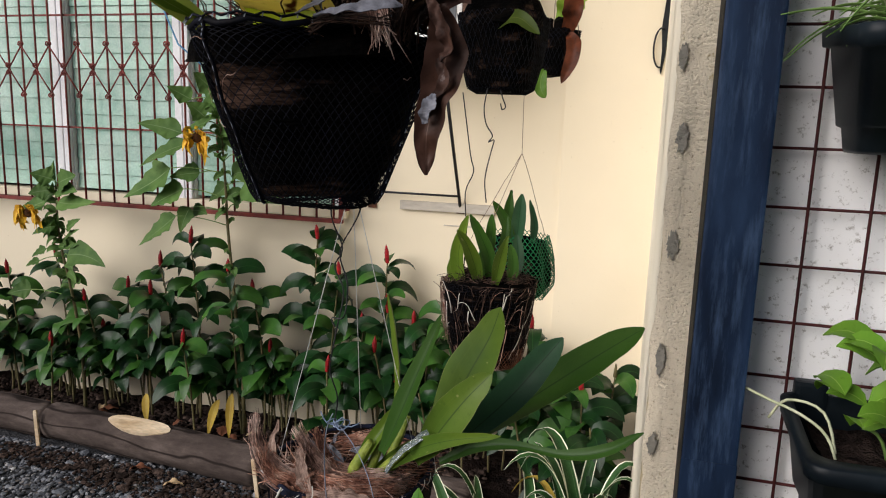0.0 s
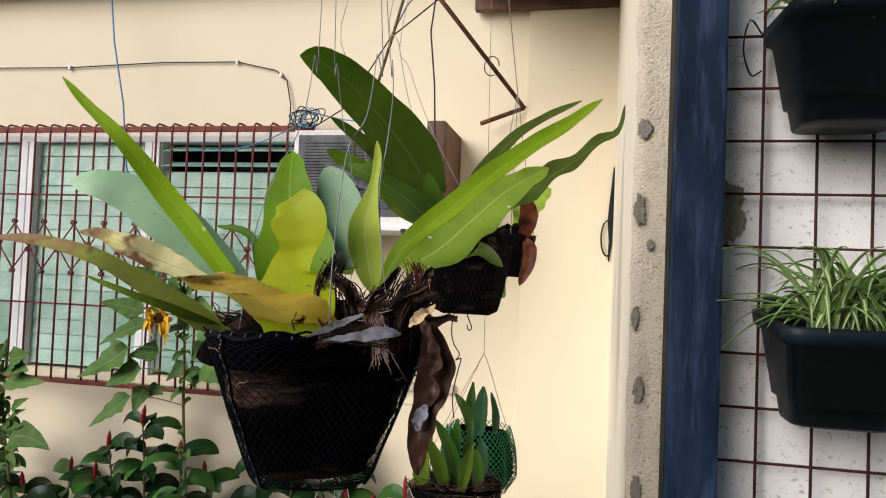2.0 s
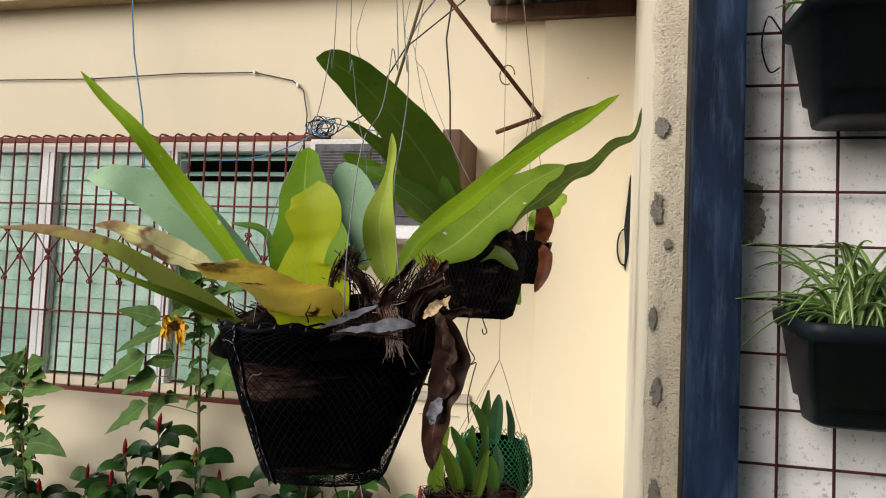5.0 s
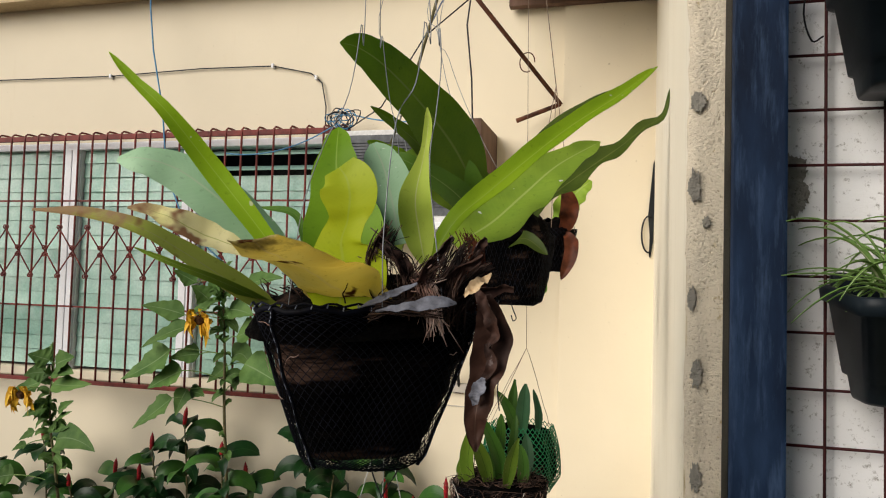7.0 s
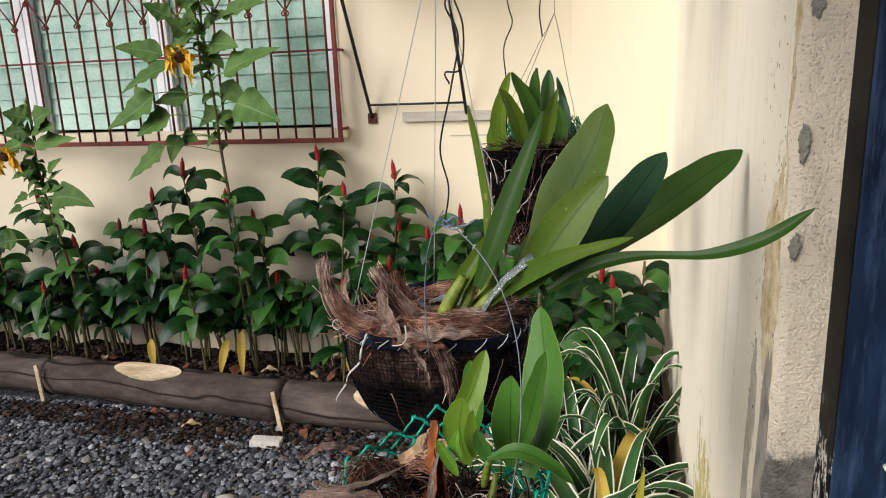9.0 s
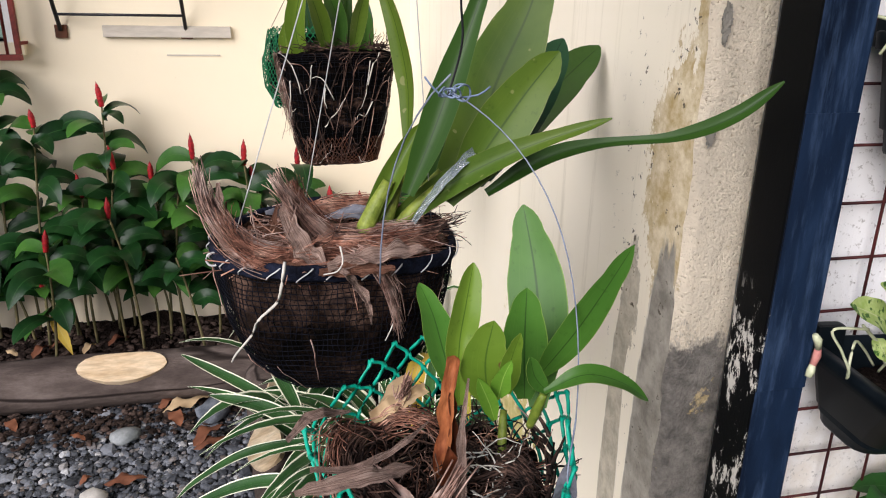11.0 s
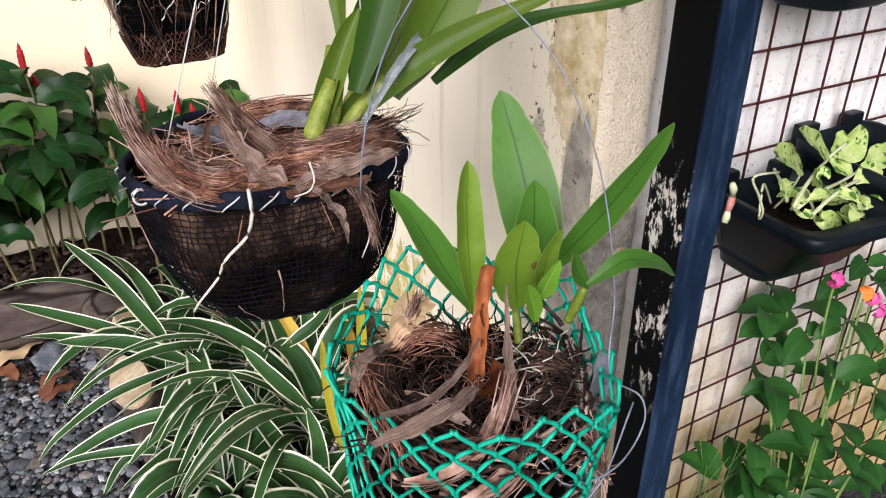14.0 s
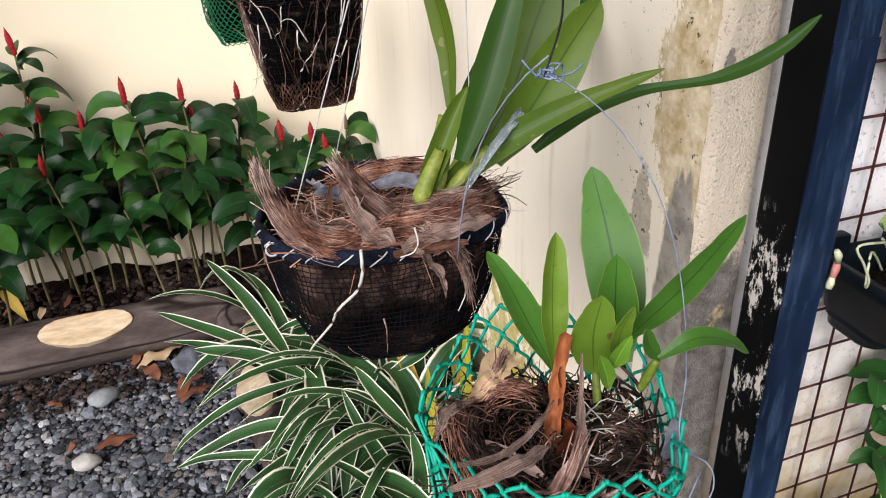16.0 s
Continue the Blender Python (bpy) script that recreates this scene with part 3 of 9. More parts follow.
M_CATTY = leaf_material("young_orchid_leaf", (0.155, 0.255, 0.024), (0.10, 0.19, 0.017), rib=(0.06, 0.125, 0.013), edge=(0.22, 0.31, 0.05), edge_w=0.03, rough=0.38, translucent=0.18, blotch=8.0, vein=6.0, flecks=(0.12, 0.09, 0.025), spec=0.22)
M_COST = leaf_material("dark_glossy_leaf", (0.010, 0.046, 0.009), (0.004, 0.021, 0.005), rib=(0.024, 0.070, 0.018), rough=0.34, translucent=0.08, vein=9.0, spec=0.22)
M_COSTY = leaf_material("mid_green_glossy_leaf", (0.050, 0.14, 0.020), (0.024, 0.085, 0.014), rib=(0.05, 0.12, 0.03), rough=0.36, translucent=0.10, vein=9.0, spec=0.22)
M_OLDST = leaf_material("yellowing_strap_leaf", (0.46, 0.40, 0.035), (0.27, 0.27, 0.03), rib=(0.50, 0.46, 0.12), rough=0.5, blotch=5.0)
M_YELL = leaf_material("yellowed_leaf", (0.62, 0.46, 0.08), (0.48, 0.32, 0.05), rib=(0.62, 0.50, 0.18), rough=0.5)
M_SUNL = leaf_material("matt_green_leaf", (0.125, 0.225, 0.056), (0.058, 0.130, 0.030), rib=(0.18, 0.27, 0.11), rough=0.6, translucent=0.22, vein=7.0)
M_SPID = leaf_material("white_edged_strap_leaf", (0.036, 0.105, 0.026), (0.014, 0.050, 0.014), edge=(0.88, 0.89, 0.70), edge_w=0.17, rough=0.42, translucent=0.15, vein=3.0)
M_SPIDS = leaf_material("green_edged_pale_strap_leaf", (0.22, 0.36, 0.10), (0.14, 0.27, 0.06), stripe=(0.66, 0.70, 0.44), rough=0.42, translucent=0.25, vein=3.0)
M_HERB = leaf_material("bright_green_herb_leaf", (0.17, 0.34, 0.030), (0.10, 0.24, 0.022), rib=(0.26, 0.42, 0.08), rough=0.5, translucent=0.25, vein=9.0)
M_COLE = leaf_material("lime_mottled_leaf", (0.62, 0.72, 0.30), (0.34, 0.50, 0.09), rib=(0.66, 0.70, 0.36), rough=0.5, blotch=70.0, translucent=0.25, spots=(0.07, 0.17, 0.03), spot_scale=75.0, spot_at=(0.56, 0.60), vein=8.0)
M_LANT = leaf_material("lantana_leaf", (0.030, 0.112, 0.018), (0.015, 0.066, 0.012), rib=(0.045, 0.115, 0.032), rough=0.45, translucent=0.18, vein=9.0, spec=0.2)
M_TAN = leaf_material("dry_tan_leaf", (0.58, 0.43, 0.25), (0.44, 0.31, 0.17), rough=0.7, translucent=0.1)

# ---- mesh helpers ----
def make(name, verts, faces, mat, parent=None, label="", uvs=None, smooth=True):
    """One mesh object from vertices and faces, linked under its parent."""
    me = bpy.data.meshes.new(name)
    me.from_pydata([tuple(v) for v in verts], [], faces)
    if uvs:
        layer = me.uv_layers.new(name="UVMap")
        idx = np.empty(len(me.loops), dtype=np.int32)
        me.loops.foreach_get("vertex_index", idx)
        layer.data.foreach_set("uv", np.asarray(uvs, dtype=np.float32)[idx].ravel())
    me.materials.append(mat)
    if smooth:
        me.polygons.foreach_set("use_smooth", [True] * len(me.polygons))
    me.update()
    ob = new(name, me)
    if parent:
        ob.parent = parent
    if label:
        ob["label"] = label
    return ob


def part(name, bm, mat, parent=None, label="", smooth=False):
    me = bpy.data.meshes.new(name)
    bm.to_mesh(me)
    bm.free()
    me.materials.append(mat)
    if smooth:
        me.polygons.foreach_set("use_smooth", [True] * len(me.polygons))
    ob = new(name, me)
    if parent:
        ob.parent = parent
    if label:
        ob["label"] = label
    return ob


def empty(name, at, label, category, group="", kind=""):
    ob = new(name)
    ob.empty_display_size = 0.02
    ob.location = at
    return tagged(ob, label, category, group, kind)


def local(ob, p):
    return Vector(p) - ob.location


def box_bm(lo, hi, bevel=0.0, bm=None):
    bm = bm or bmesh.new()
    c = [(a + b) / 2 for a, b in zip(lo, hi)]
    s = [abs(b - a) for a, b in zip(lo, hi)]
    r = bmesh.ops.create_cube(bm, size=1, matrix=Matrix.Translation(c) @ Matrix.Diagonal((*s, 1)))
    if bevel:
        es = list({e for v in r["verts"] for e in v.link_edges})
        bmesh.ops.bevel(bm, geom=es, offset=bevel, segments=2, profile=0.7, affect="EDGES")
    return bm


def tube_data(path, radius, sides=6, base=0, closed=False):
    """Vertices and faces of a tube along points; radius a number or a function of 0..1."""
    path = [Vector(p) for p in path]
    n = len(path)
    vs, fs = [], []
    for i, p in enumerate(path):
        a, b = path[max(i - 1, 0)], path[min(i + 1, n - 1)]
        if closed:
            a, b = path[i - 1], path[(i + 1) % n]
        t = (b - a).normalized() if (b - a).length > 1e-9 else Vector((0, 0, 1))
        ref = Vector((0, 0, 1)) if abs(t.z) < 0.85 else Vector((1, 0, 0))
        x = t.cross(ref).normalized()
        y = t.cross(x)
        r = radius(i / max(n - 1, 1)) if callable(radius) else radius
        for k in range(sides):
            w = 2 * math.pi * k / sides
            vs.append(p + x * (r * math.cos(w)) + y * (r * math.sin(w)))
    for i in range(n if closed else n - 1):
        j = (i + 1) % n
        for k in range(sides):
            k2 = (k + 1) % sides
            fs.append((base + i * sides + k, base + i * sides + k2, base + j * sides + k2, base + j * sides + k))
    if not closed:
        fs.append(tuple(base + k for k in reversed(range(sides))))
        fs.append(tuple(base + (n - 1) * sides + k for k in range(sides)))
    return vs, fs


def smooth_path(pts, k=4):
    """A rounded path through all the given points."""
    q = [Vector(p) for p in pts]
    q = [q[0] * 2 - q[1]] + q + [q[-1] * 2 - q[-2]]
    out = []
    for i in range(1, len(q) - 2):
        a, b, c, d = q[i - 1:i + 3]
        for j in range(k):
            t = j / k
            out.append(0.5 * (2 * b + (c - a) * t + (2 * a - 5 * b + 4 * c - d) * t * t + (3 * b - a - 3 * c + d) * t ** 3))
    return out + [q[-2]]


def tubes(name, paths, radius, mat, parent=None, label="", sides=5, closed=False, curve=0):
    vs, fs = [], []
    for p in paths:
        if curve:
            p = smooth_path(p, curve)
        a, b = tube_data(p, radius, sides, len(vs), closed)
        vs += a
        fs += b
    return make(name, vs, fs, mat, parent, label)


def bez(p0, p1, p2, n=12):
    """Points on the curve that passes through the three given points."""
    p0, p1, p2 = Vector(p0), Vector(p1), Vector(p2)
    c = p1 * 2 - (p0 + p2) / 2
    return [p0 * ((1 - t) ** 2) + c * (2 * t * (1 - t)) + p2 * (t * t) for t in (i / n for i in range(n + 1))]


def hang(p0, p1, sag, n=14, wob=0.0, rng=random):
    p0, p1 = Vector(p0), Vector(p1)
    out = []
    for i in range(n + 1):
        t = i / n
        q = p0.lerp(p1, t)
        q.z -= sag * 4 * t * (1 - t)
        if wob and 0 < i < n:
            q += Vector((rng.uniform(-wob, wob), rng.uniform(-wob, wob), 0))
        out.append(q)
    return out


def strap(t):
    return min(1.0, 0.35 + 2.2 * t) * (1 - max(0, (t - 0.72) / 0.28) ** 1.8)


def lance(t):
    return max(0.0, math.sin(math.pi * min(1, t ** 0.85)) ** 0.8)


def oval(t):
    return max(0.0, (4 * t * (1 - t)) ** 0.55)


def fleshy(t):
    return min(1.0, 0.22 + 2.0 * t) * max(0.0, 1 - max(0, (t - 0.62) / 0.38) ** 2.2) ** 0.6


COLS = (-1, -0.72, -0.36, 0, 0.36, 0.72, 1)


def leaf_data(mid, width, shape=strap, face=(0, -1, 0.3), fold=0.25, wave=0.0, waves=2.0, thick=0.0012, twist=0.0, base=0, seed=0, crumple=0.0, ragged=0.05):
    """A leaf blade with a folded midrib and real thickness. mid: points along the midrib; face: where its upper side looks."""
    n = len(mid) - 1
    f = Vector(face).normalized()
    ph = seed * 1.7 + mid[-1].x * 40
    top, low, rim, tuv, ruv = [], [], [], [], []
    for i, p in enumerate(mid):
        t = i / n
        tan = (mid[min(i + 1, n)] - mid[max(i - 1, 0)]).normalized()
        side = tan.cross(f)
        side = side.normalized() if side.length > 1e-6 else Vector((1, 0, 0))
        nor = side.cross(tan).normalized()
        if twist:
            rot = Matrix.Rotation(twist * t, 3, tan)
            side, nor = rot @ side, rot @ nor
        w0 = max(width * shape(t) / 2, 0.0004)
        for s in COLS:
            w = w0 * (1 + ragged * noise.noise(Vector((t * 7 + ph, 3.0 if s > 0 else 8.0, 0))))
            lift = fold * abs(s) ** 1.25 * w + wave * (abs(s) ** 1.6) * math.sin(2 * math.pi * waves * t + ph + (1.3 if s > 0 else 0)) * w
            if crumple:
                lift += crumple * (noise.noise(Vector((s * w * 32, t * 4.5 + ph, 2.0))) + 0.45 * noise.noise(Vector((s * 1.8, t * 13 + ph, 6.0))))
            q = p + side * (s * w) + nor * lift
            top.append(q)
            low.append(q - nor * (thick * (1.0 if abs(s) < 0.9 else 0.45)))
            tuv.append(((s + 1) / 2, t))
            if abs(s) == 1:
                rim += [top[-1], low[-1]]
                ruv += [tuv[-1], tuv[-1]]
    k = len(COLS)
    m = len(top)
    fs = []
    for i in range(n):
        for c in range(k - 1):
            a, b = i * k + c, (i + 1) * k + c
            fs.append((base + a, base + a + 1, base + b + 1, base + b))
            fs.append((base + m + b, base + m + b + 1, base + m + a + 1, base + m + a))
        a, b = base + 2 * m + i * 4, base + 2 * m + i * 4 + 4
        fs += [(a + 1, a, b, b + 1), (a + 2, a + 3, b + 3, b + 2)]
    return top + low + rim, fs, tuv + tuv + ruv


def leaf(parent, p0, p1, p2, width, mat, label="", name="leaf", n=20, **kw):
    """One leaf through base, middle and tip (world places)."""
    mid = bez(local(parent, p0), local(parent, p1), local(parent, p2), n)
    vs, fs, uv = leaf_data(mid, width, **kw)
    return make(name, vs, fs, mat, parent, label, uv)


def along(vals):
    """A smooth profile 0..1 through evenly spaced values."""
    def f(t):
        q = min(max(t, 0.0), 0.9999) * (len(vals) - 1)
        i = int(q)
        u = q - i
        a, b, c, d = (vals[min(max(i + k, 0), len(vals) - 1)] for k in (-1, 0, 1, 2))
        w = 0.5 * (2 * b + (c - a) * u + (2 * a - 5 * b + 4 * c - d) * u * u + (3 * b - a - 3 * c + d) * u ** 3)
        if i == len(vals) - 2 and d < 0.25 * b:
            w = max(w, b * (1 - u * u) ** 0.75)
        return max(w, 0.0)
    return f


def blade(parent, pts, widths, mat, label="", name="leaf", n=30, **kw):
    """A leaf whose midrib runs through several places, with its widths from base to tip (world places)."""
    q = smooth_path([local(parent, p) for p in pts], 8)
    cum = [0.0]
    for a, b in zip(q, q[1:]):
        cum.append(cum[-1] + (b - a).length)
    mid, j = [], 0
    for i in range(n + 1):
        s = cum[-1] * i / n
        while j < len(q) - 2 and cum[j + 1] < s:
            j += 1
        mid.append(q[j].lerp(q[j + 1], (s - cum[j]) / max(cum[j + 1] - cum[j], 1e-9)))
    vs, fs, uv = leaf_data(mid, 1.0, shape=along(widths), **kw)
    return make(name, vs, fs, mat, parent, label, uv)


def fibres(name, count, place, length, radius, mat, parent, rng, label="", flat=0.0, curl=0.6, lift=0.3, seg=6):
    """Loose fibres lying on a bed: place(rng) gives a start and a heading."""
    vs, fs = [], []
    for _ in range(count):
        p, d = place(rng)
        p, d = Vector(p), Vector(d).normalized()
        L = length * rng.uniform(0.5, 1.3)
        path = []
        for i in range(seg + 1):
            path.append(p.copy())
            d = (d + Vector((rng.uniform(-curl, curl), rng.uniform(-curl, curl), rng.uniform(-curl, curl) * lift)) * 0.35).normalized()
            p = p + d * (L / seg)
        a, b = tube_data(path, lambda t: radius * (1 - 0.6 * t), 3, len(vs))
        vs += a
        fs += b
    return tagged(make(name, vs, fs, mat, parent, label), kind="stuff")


def surface_roots(name, at, count, reach, radius, mat, parent, rng, label="", out=0.003, a0=0.0, a1=6.283, v0=0.02, v1=0.95):
    """Roots that creep over a vessel's skin."""
    vs, fs = [], []
    for _ in range(count):
        a, v = rng.uniform(a0, a1), rng.uniform(v0, v1)
        da, dv = rng.uniform(-1, 1) * reach, rng.uniform(-1, 1) * reach
        path = []
        for i in range(8):
            p = at(a, min(max(v, 0.0), 1.0))
            path.append(p + Vector((math.cos(a), math.sin(a), 0)) * (out + rng.uniform(0, 0.002)))
            da += rng.uniform(-1, 1) * reach * 0.5
            dv += rng.uniform(-1, 1) * reach * 0.5
            a += da * 0.14
            v += dv * 0.14
        r = radius * rng.uniform(0.5, 1.2)
        q, f = tube_data(path, lambda t, r=r: r * (1 - 0.6 * t), 4, len(vs))
        vs += q
        fs += f
    return tagged(make(name, vs, fs, mat, parent, label), kind="stuff")


def bundle(parent, p0, p1, p2, count, w0, w1, mat, rng, label="", fray=0.005, name="husk_strip", radius=0.0006):
    """A loose strip of fibres that bends from p0 over p1 to p2; strands start and stop anywhere along it and stray at the ends (world places)."""
    mid = bez(local(parent, p0), local(parent, p1), local(parent, p2), 12)
    sd = (mid[-1] - mid[0]).cross(Vector((0.3, -0.6, 0.8))).normalized()
    up = sd.cross(mid[-1] - mid[0]).normalized()
    paths = []
    for _ in range(int(count * 1.25)):
        u, v = rng.gauss(0, 0.55), rng.gauss(0, 0.5)
        lift = rng.uniform(-0.2, 1.0) * w0 * 0.45
        start = rng.choice((0.0, 0.0, rng.uniform(0, 0.5)))
        end = min(1.0, start + rng.uniform(0.4, 1.0))
        stray = Vector((rng.gauss(0, 1), rng.gauss(0, 1), rng.gauss(0, 1))) * fray * rng.choice((0.4, 0.7, 2.2))
        seed = rng.uniform(0, 50)
        q = []
        for i in range(11):
            t = min(start + (end - start) * i / 10, 0.999)
            k = min(int(t * 12), 11)
            b = mid[k].lerp(mid[k + 1], t * 12 - k)
            wv = 0.0035 * noise.noise(Vector((t * 3.5, seed, 0)))
            wz = 0.0030 * noise.noise(Vector((t * 3.5, seed, 9)))
            q.append(b + sd * ((u + v * (t - 0.4)) * (w0 * (1 - t) + w1 * t) + wv) + up * (lift * (1 - 0.6 * t) + wz) + stray * (abs(2 * (i / 10) - 1) ** 3))
        paths.append(q)
    r = radius
    vs, fs = [], []
    for p in paths:
        rr = r * rng.uniform(0.6, 1.7)
        a, f = tube_data(p, lambda t, rr=rr: rr * (1 - 0.5 * t), 3, len(vs))
        vs += a
        fs += f
    return tagged(make(name, vs, fs, mat, parent, label), kind="stuff")


def open_net(name, at, cells, rows, radius, mat, parent, label="", v0=0.0, v1=1.0):
    """Moulded plastic netting: wavy strands that meet their neighbours at thickened nodes."""
    vs, fs = [], []
    k = cells * 2
    for i in range(k):
        path = []
        for j in range(rows * 4 + 1):
            v = j / 4
            a = (i + (1 if i % 2 else -1) * 0.475 * math.cos(math.pi * v)) * 2 * math.pi / k
            path.append(at(a, v0 + (v1 - v0) * v / rows))
        m = rows
        x, f = tube_data(path, lambda t, m=m: radius * (0.82 + 0.4 * math.cos(math.pi * t * m) ** 8), 5, len(vs))
        vs += x
        fs += f
    return tagged(make(name, vs, fs, mat, parent, label), kind="stuff")


def rim_shape(profile, sides=28, square=0.0, wob=0.0, seed=1, corner=0.6):
    """A turned vessel from (radius, z) pairs, a little squared and uneven. Returns vertices, faces and a lookup (angle, v) -> place."""
    rng = random.Random(seed)
    ph = [rng.uniform(0, 6.28) for _ in range(3)]

    def at(ang, v):
        f = v * (len(profile) - 1)
        i = min(int(f), len(profile) - 2)
        t = f - i
        r = profile[i][0] * (1 - t) + profile[i + 1][0] * t
        z = profile[i][1] * (1 - t) + profile[i + 1][1] * t
        k = 1 + square * 0.5 * (math.cos(4 * ang + corner) * -0.5)
        k += wob * (math.sin(3 * ang + ph[0]) + 0.7 * math.sin(5 * ang + ph[1] + 4 * v) + 0.6 * math.sin(9 * ang + ph[2] - 6 * v))
        return Vector((r * k * math.cos(ang), r * k * math.sin(ang), z + wob * 0.10 * math.sin(2 * ang + ph[1])))
    rows = 14
    vs, fs = [], []
    for j in range(rows + 1):
        for i in range(sides):
            vs.append(at(2 * math.pi * i / sides, j / rows))
    for j in range(rows):
        for i in range(sides):
            i2 = (i + 1) % sides
            fs.append((j * sides + i, j * sides + i2, (j + 1) * sides + i2, (j + 1) * sides + i))
    fs.append(tuple(reversed(range(rows * sides, (rows + 1) * sides))))
    return vs, fs, at


def net(name, at, around, rows, radius, mat, parent, out=0.002, diamond=True, label="", v0=0.0, v1=1.0, sides=3, turn=None):
    """Knotted netting as strands over a vessel given by at(angle, v)."""
    vs, fs = [], []

    def pt(a, v):
        p = at(a, v)
        d = Vector((math.cos(a), math.sin(a), 0))
        return p + d * out
    if diamond:
        turn = turn if turn is not None else rows / 2 * 2 * math.pi / around
        for s in (1, -1):
            for i in range(around):
                a0 = 2 * math.pi * i / around
                path = [pt(a0 + s * turn * j / (rows), v0 + (v1 - v0) * j / rows) for j in range(rows + 1)]
                a, b = tube_data(path, radius, sides, len(vs))
                vs += a
                fs += b
    else:
        for i in range(around):
            a0 = 2 * math.pi * i / around
            path = [pt(a0 + 0.02 * math.sin(9 * j + i), v0 + (v1 - v0) * j / 12) for j in range(13)]
            a, b = tube_data(path, radius, sides, len(vs))
            vs += a
            fs += b
        for j in range(rows):
            v = v0 + (v1 - v0) * (j + 0.5) / rows
            path = [pt(2 * math.pi * i / 48, v + 0.004 * math.sin(i * 1.3 + j)) for i in range(48)]
            a, b = tube_data(path, radius, sides, len(vs), closed=True)
            vs += a
            fs += b
    return tagged(make(name, vs, fs, mat, parent, label), kind="stuff")


# ---- setting: ground, walls, roof ----
WALL_Y, SIDE_X, END_Y, MESH_Y = 3.437, 0.064, 1.058, 1.008
SKEW = -0.58  # degrees by which the side wall leans in towards its free end


def plane_ob(name, lo, hi, z, mat, nx, ny, rough, label, kind="structure", seed=3, scale=6.0):
    vs, fs = [], []
    for j in range(ny + 1):
        for i in range(nx + 1):
            x, y = lo[0] + (hi[0] - lo[0]) * i / nx, lo[1] + (hi[1] - lo[1]) * j / ny
            vs.append((x, y, z + rough * noise.noise(Vector((x * scale, y * scale, seed)))))
    for j in range(ny):
        for i in range(nx):
            a = j * (nx + 1) + i
            fs.append((a, a + 1, a + nx + 2, a + nx + 1))
    return tagged(make(name, vs, fs, mat), label, name.split("_")[0], kind=kind)


plane_ob("ground", (-60, -80), (60, 60), -0.012, M_GROUND, 60, 60, 0.0, "grey gravel yard in front of the house")
plane_ob("soil_bed", (-6.0, 2.93), (0.10, 3.46), 0.10, M_SOIL, 120, 12, 0.05, "dark damp soil of the flower bed")
plane_ob("soil_corner", (-0.58, 0.9), (0.10, 2.95), 0.07, M_SOIL, 24, 60, 0.05, "dark soil at the foot of the side wall")


def house_wall():
    """Cream wall with a window opening and an opening for the cooler."""
    wall = empty("wall_house", (0, WALL_Y, 0), "cream painted house wall with a wide window", "wall", kind="structure")
    wx0, wx1, wz0, wz1 = -4.09, -1.48, 1.30, 2.64
    y0, y1 = 0.0, 0.15
    for lo, hi in (((-9, 0), (wx0, 3.9)), ((wx0, 0), (wx1, wz0)), ((wx0, wz1), (wx1, 3.9)), ((wx1, 0), (-0.37, 3.9)), ((-0.37, 0), (0.5, 3.27))):
        part("wall_piece", box_bm((lo[0], y0, lo[1]), (hi[0], y1, hi[1])), M_WALL, wall)
    # shallow pier at the corner
    part("pier", box_bm((-0.37, -0.028, 0), (SIDE_X + 0.01, 0.001, 3.25), 0.004), M_WALL, wall, "slightly proud corner pier")
    return wall


house_wall()


def side_wall():
    wall = empty("wall_side", (SIDE_X, END_Y, 0), "weathered cream side wall with stains and peeling paint", "wall", kind="structure")
    part("wall_body", box_bm((0, 0.012, 0), (0.085, WALL_Y - END_Y - 0.002, 4.2), 0.003), M_SIDE, wall)
    # rough end face, a lumpy sheet
    nx, nz = 10, 260
    vs, fs = [], []
    for j in range(nz + 1):
        for i in range(nx + 1):
            x, z = -0.002 + 0.082 * i / nx, 4.2 * j / nz
            d = 0.003 * noise.noise(Vector((x * 60, z * 30, 1.0))) + 0.0015 * noise.noise(Vector((x * 150, z * 110, 4.0)))
            if i == 0:
                x += 0.006 * noise.noise(Vector((z * 14, 2.0, 0))) + 0.003 * noise.noise(Vector((z * 55, 7.0, 0)))
                d = 0.010
            vs.append((x, -d if i else 0.012, z))
    for j in range(nz):
        for i in range(nx):
            a = j * (nx + 1) + i
            fs.append((a, a + 1, a + nx + 2, a + nx + 1))
    make("rough_end", vs, fs, M_ROUGH, wall, "rough unpainted cement end of the wall")
    wall.matrix_world = pose(SIDE_X, WALL_Y, 0, 0, 0, SKEW) @ Matrix.Translation((0, END_Y - WALL_Y, 0))
    return wall


SIDE = side_wall()


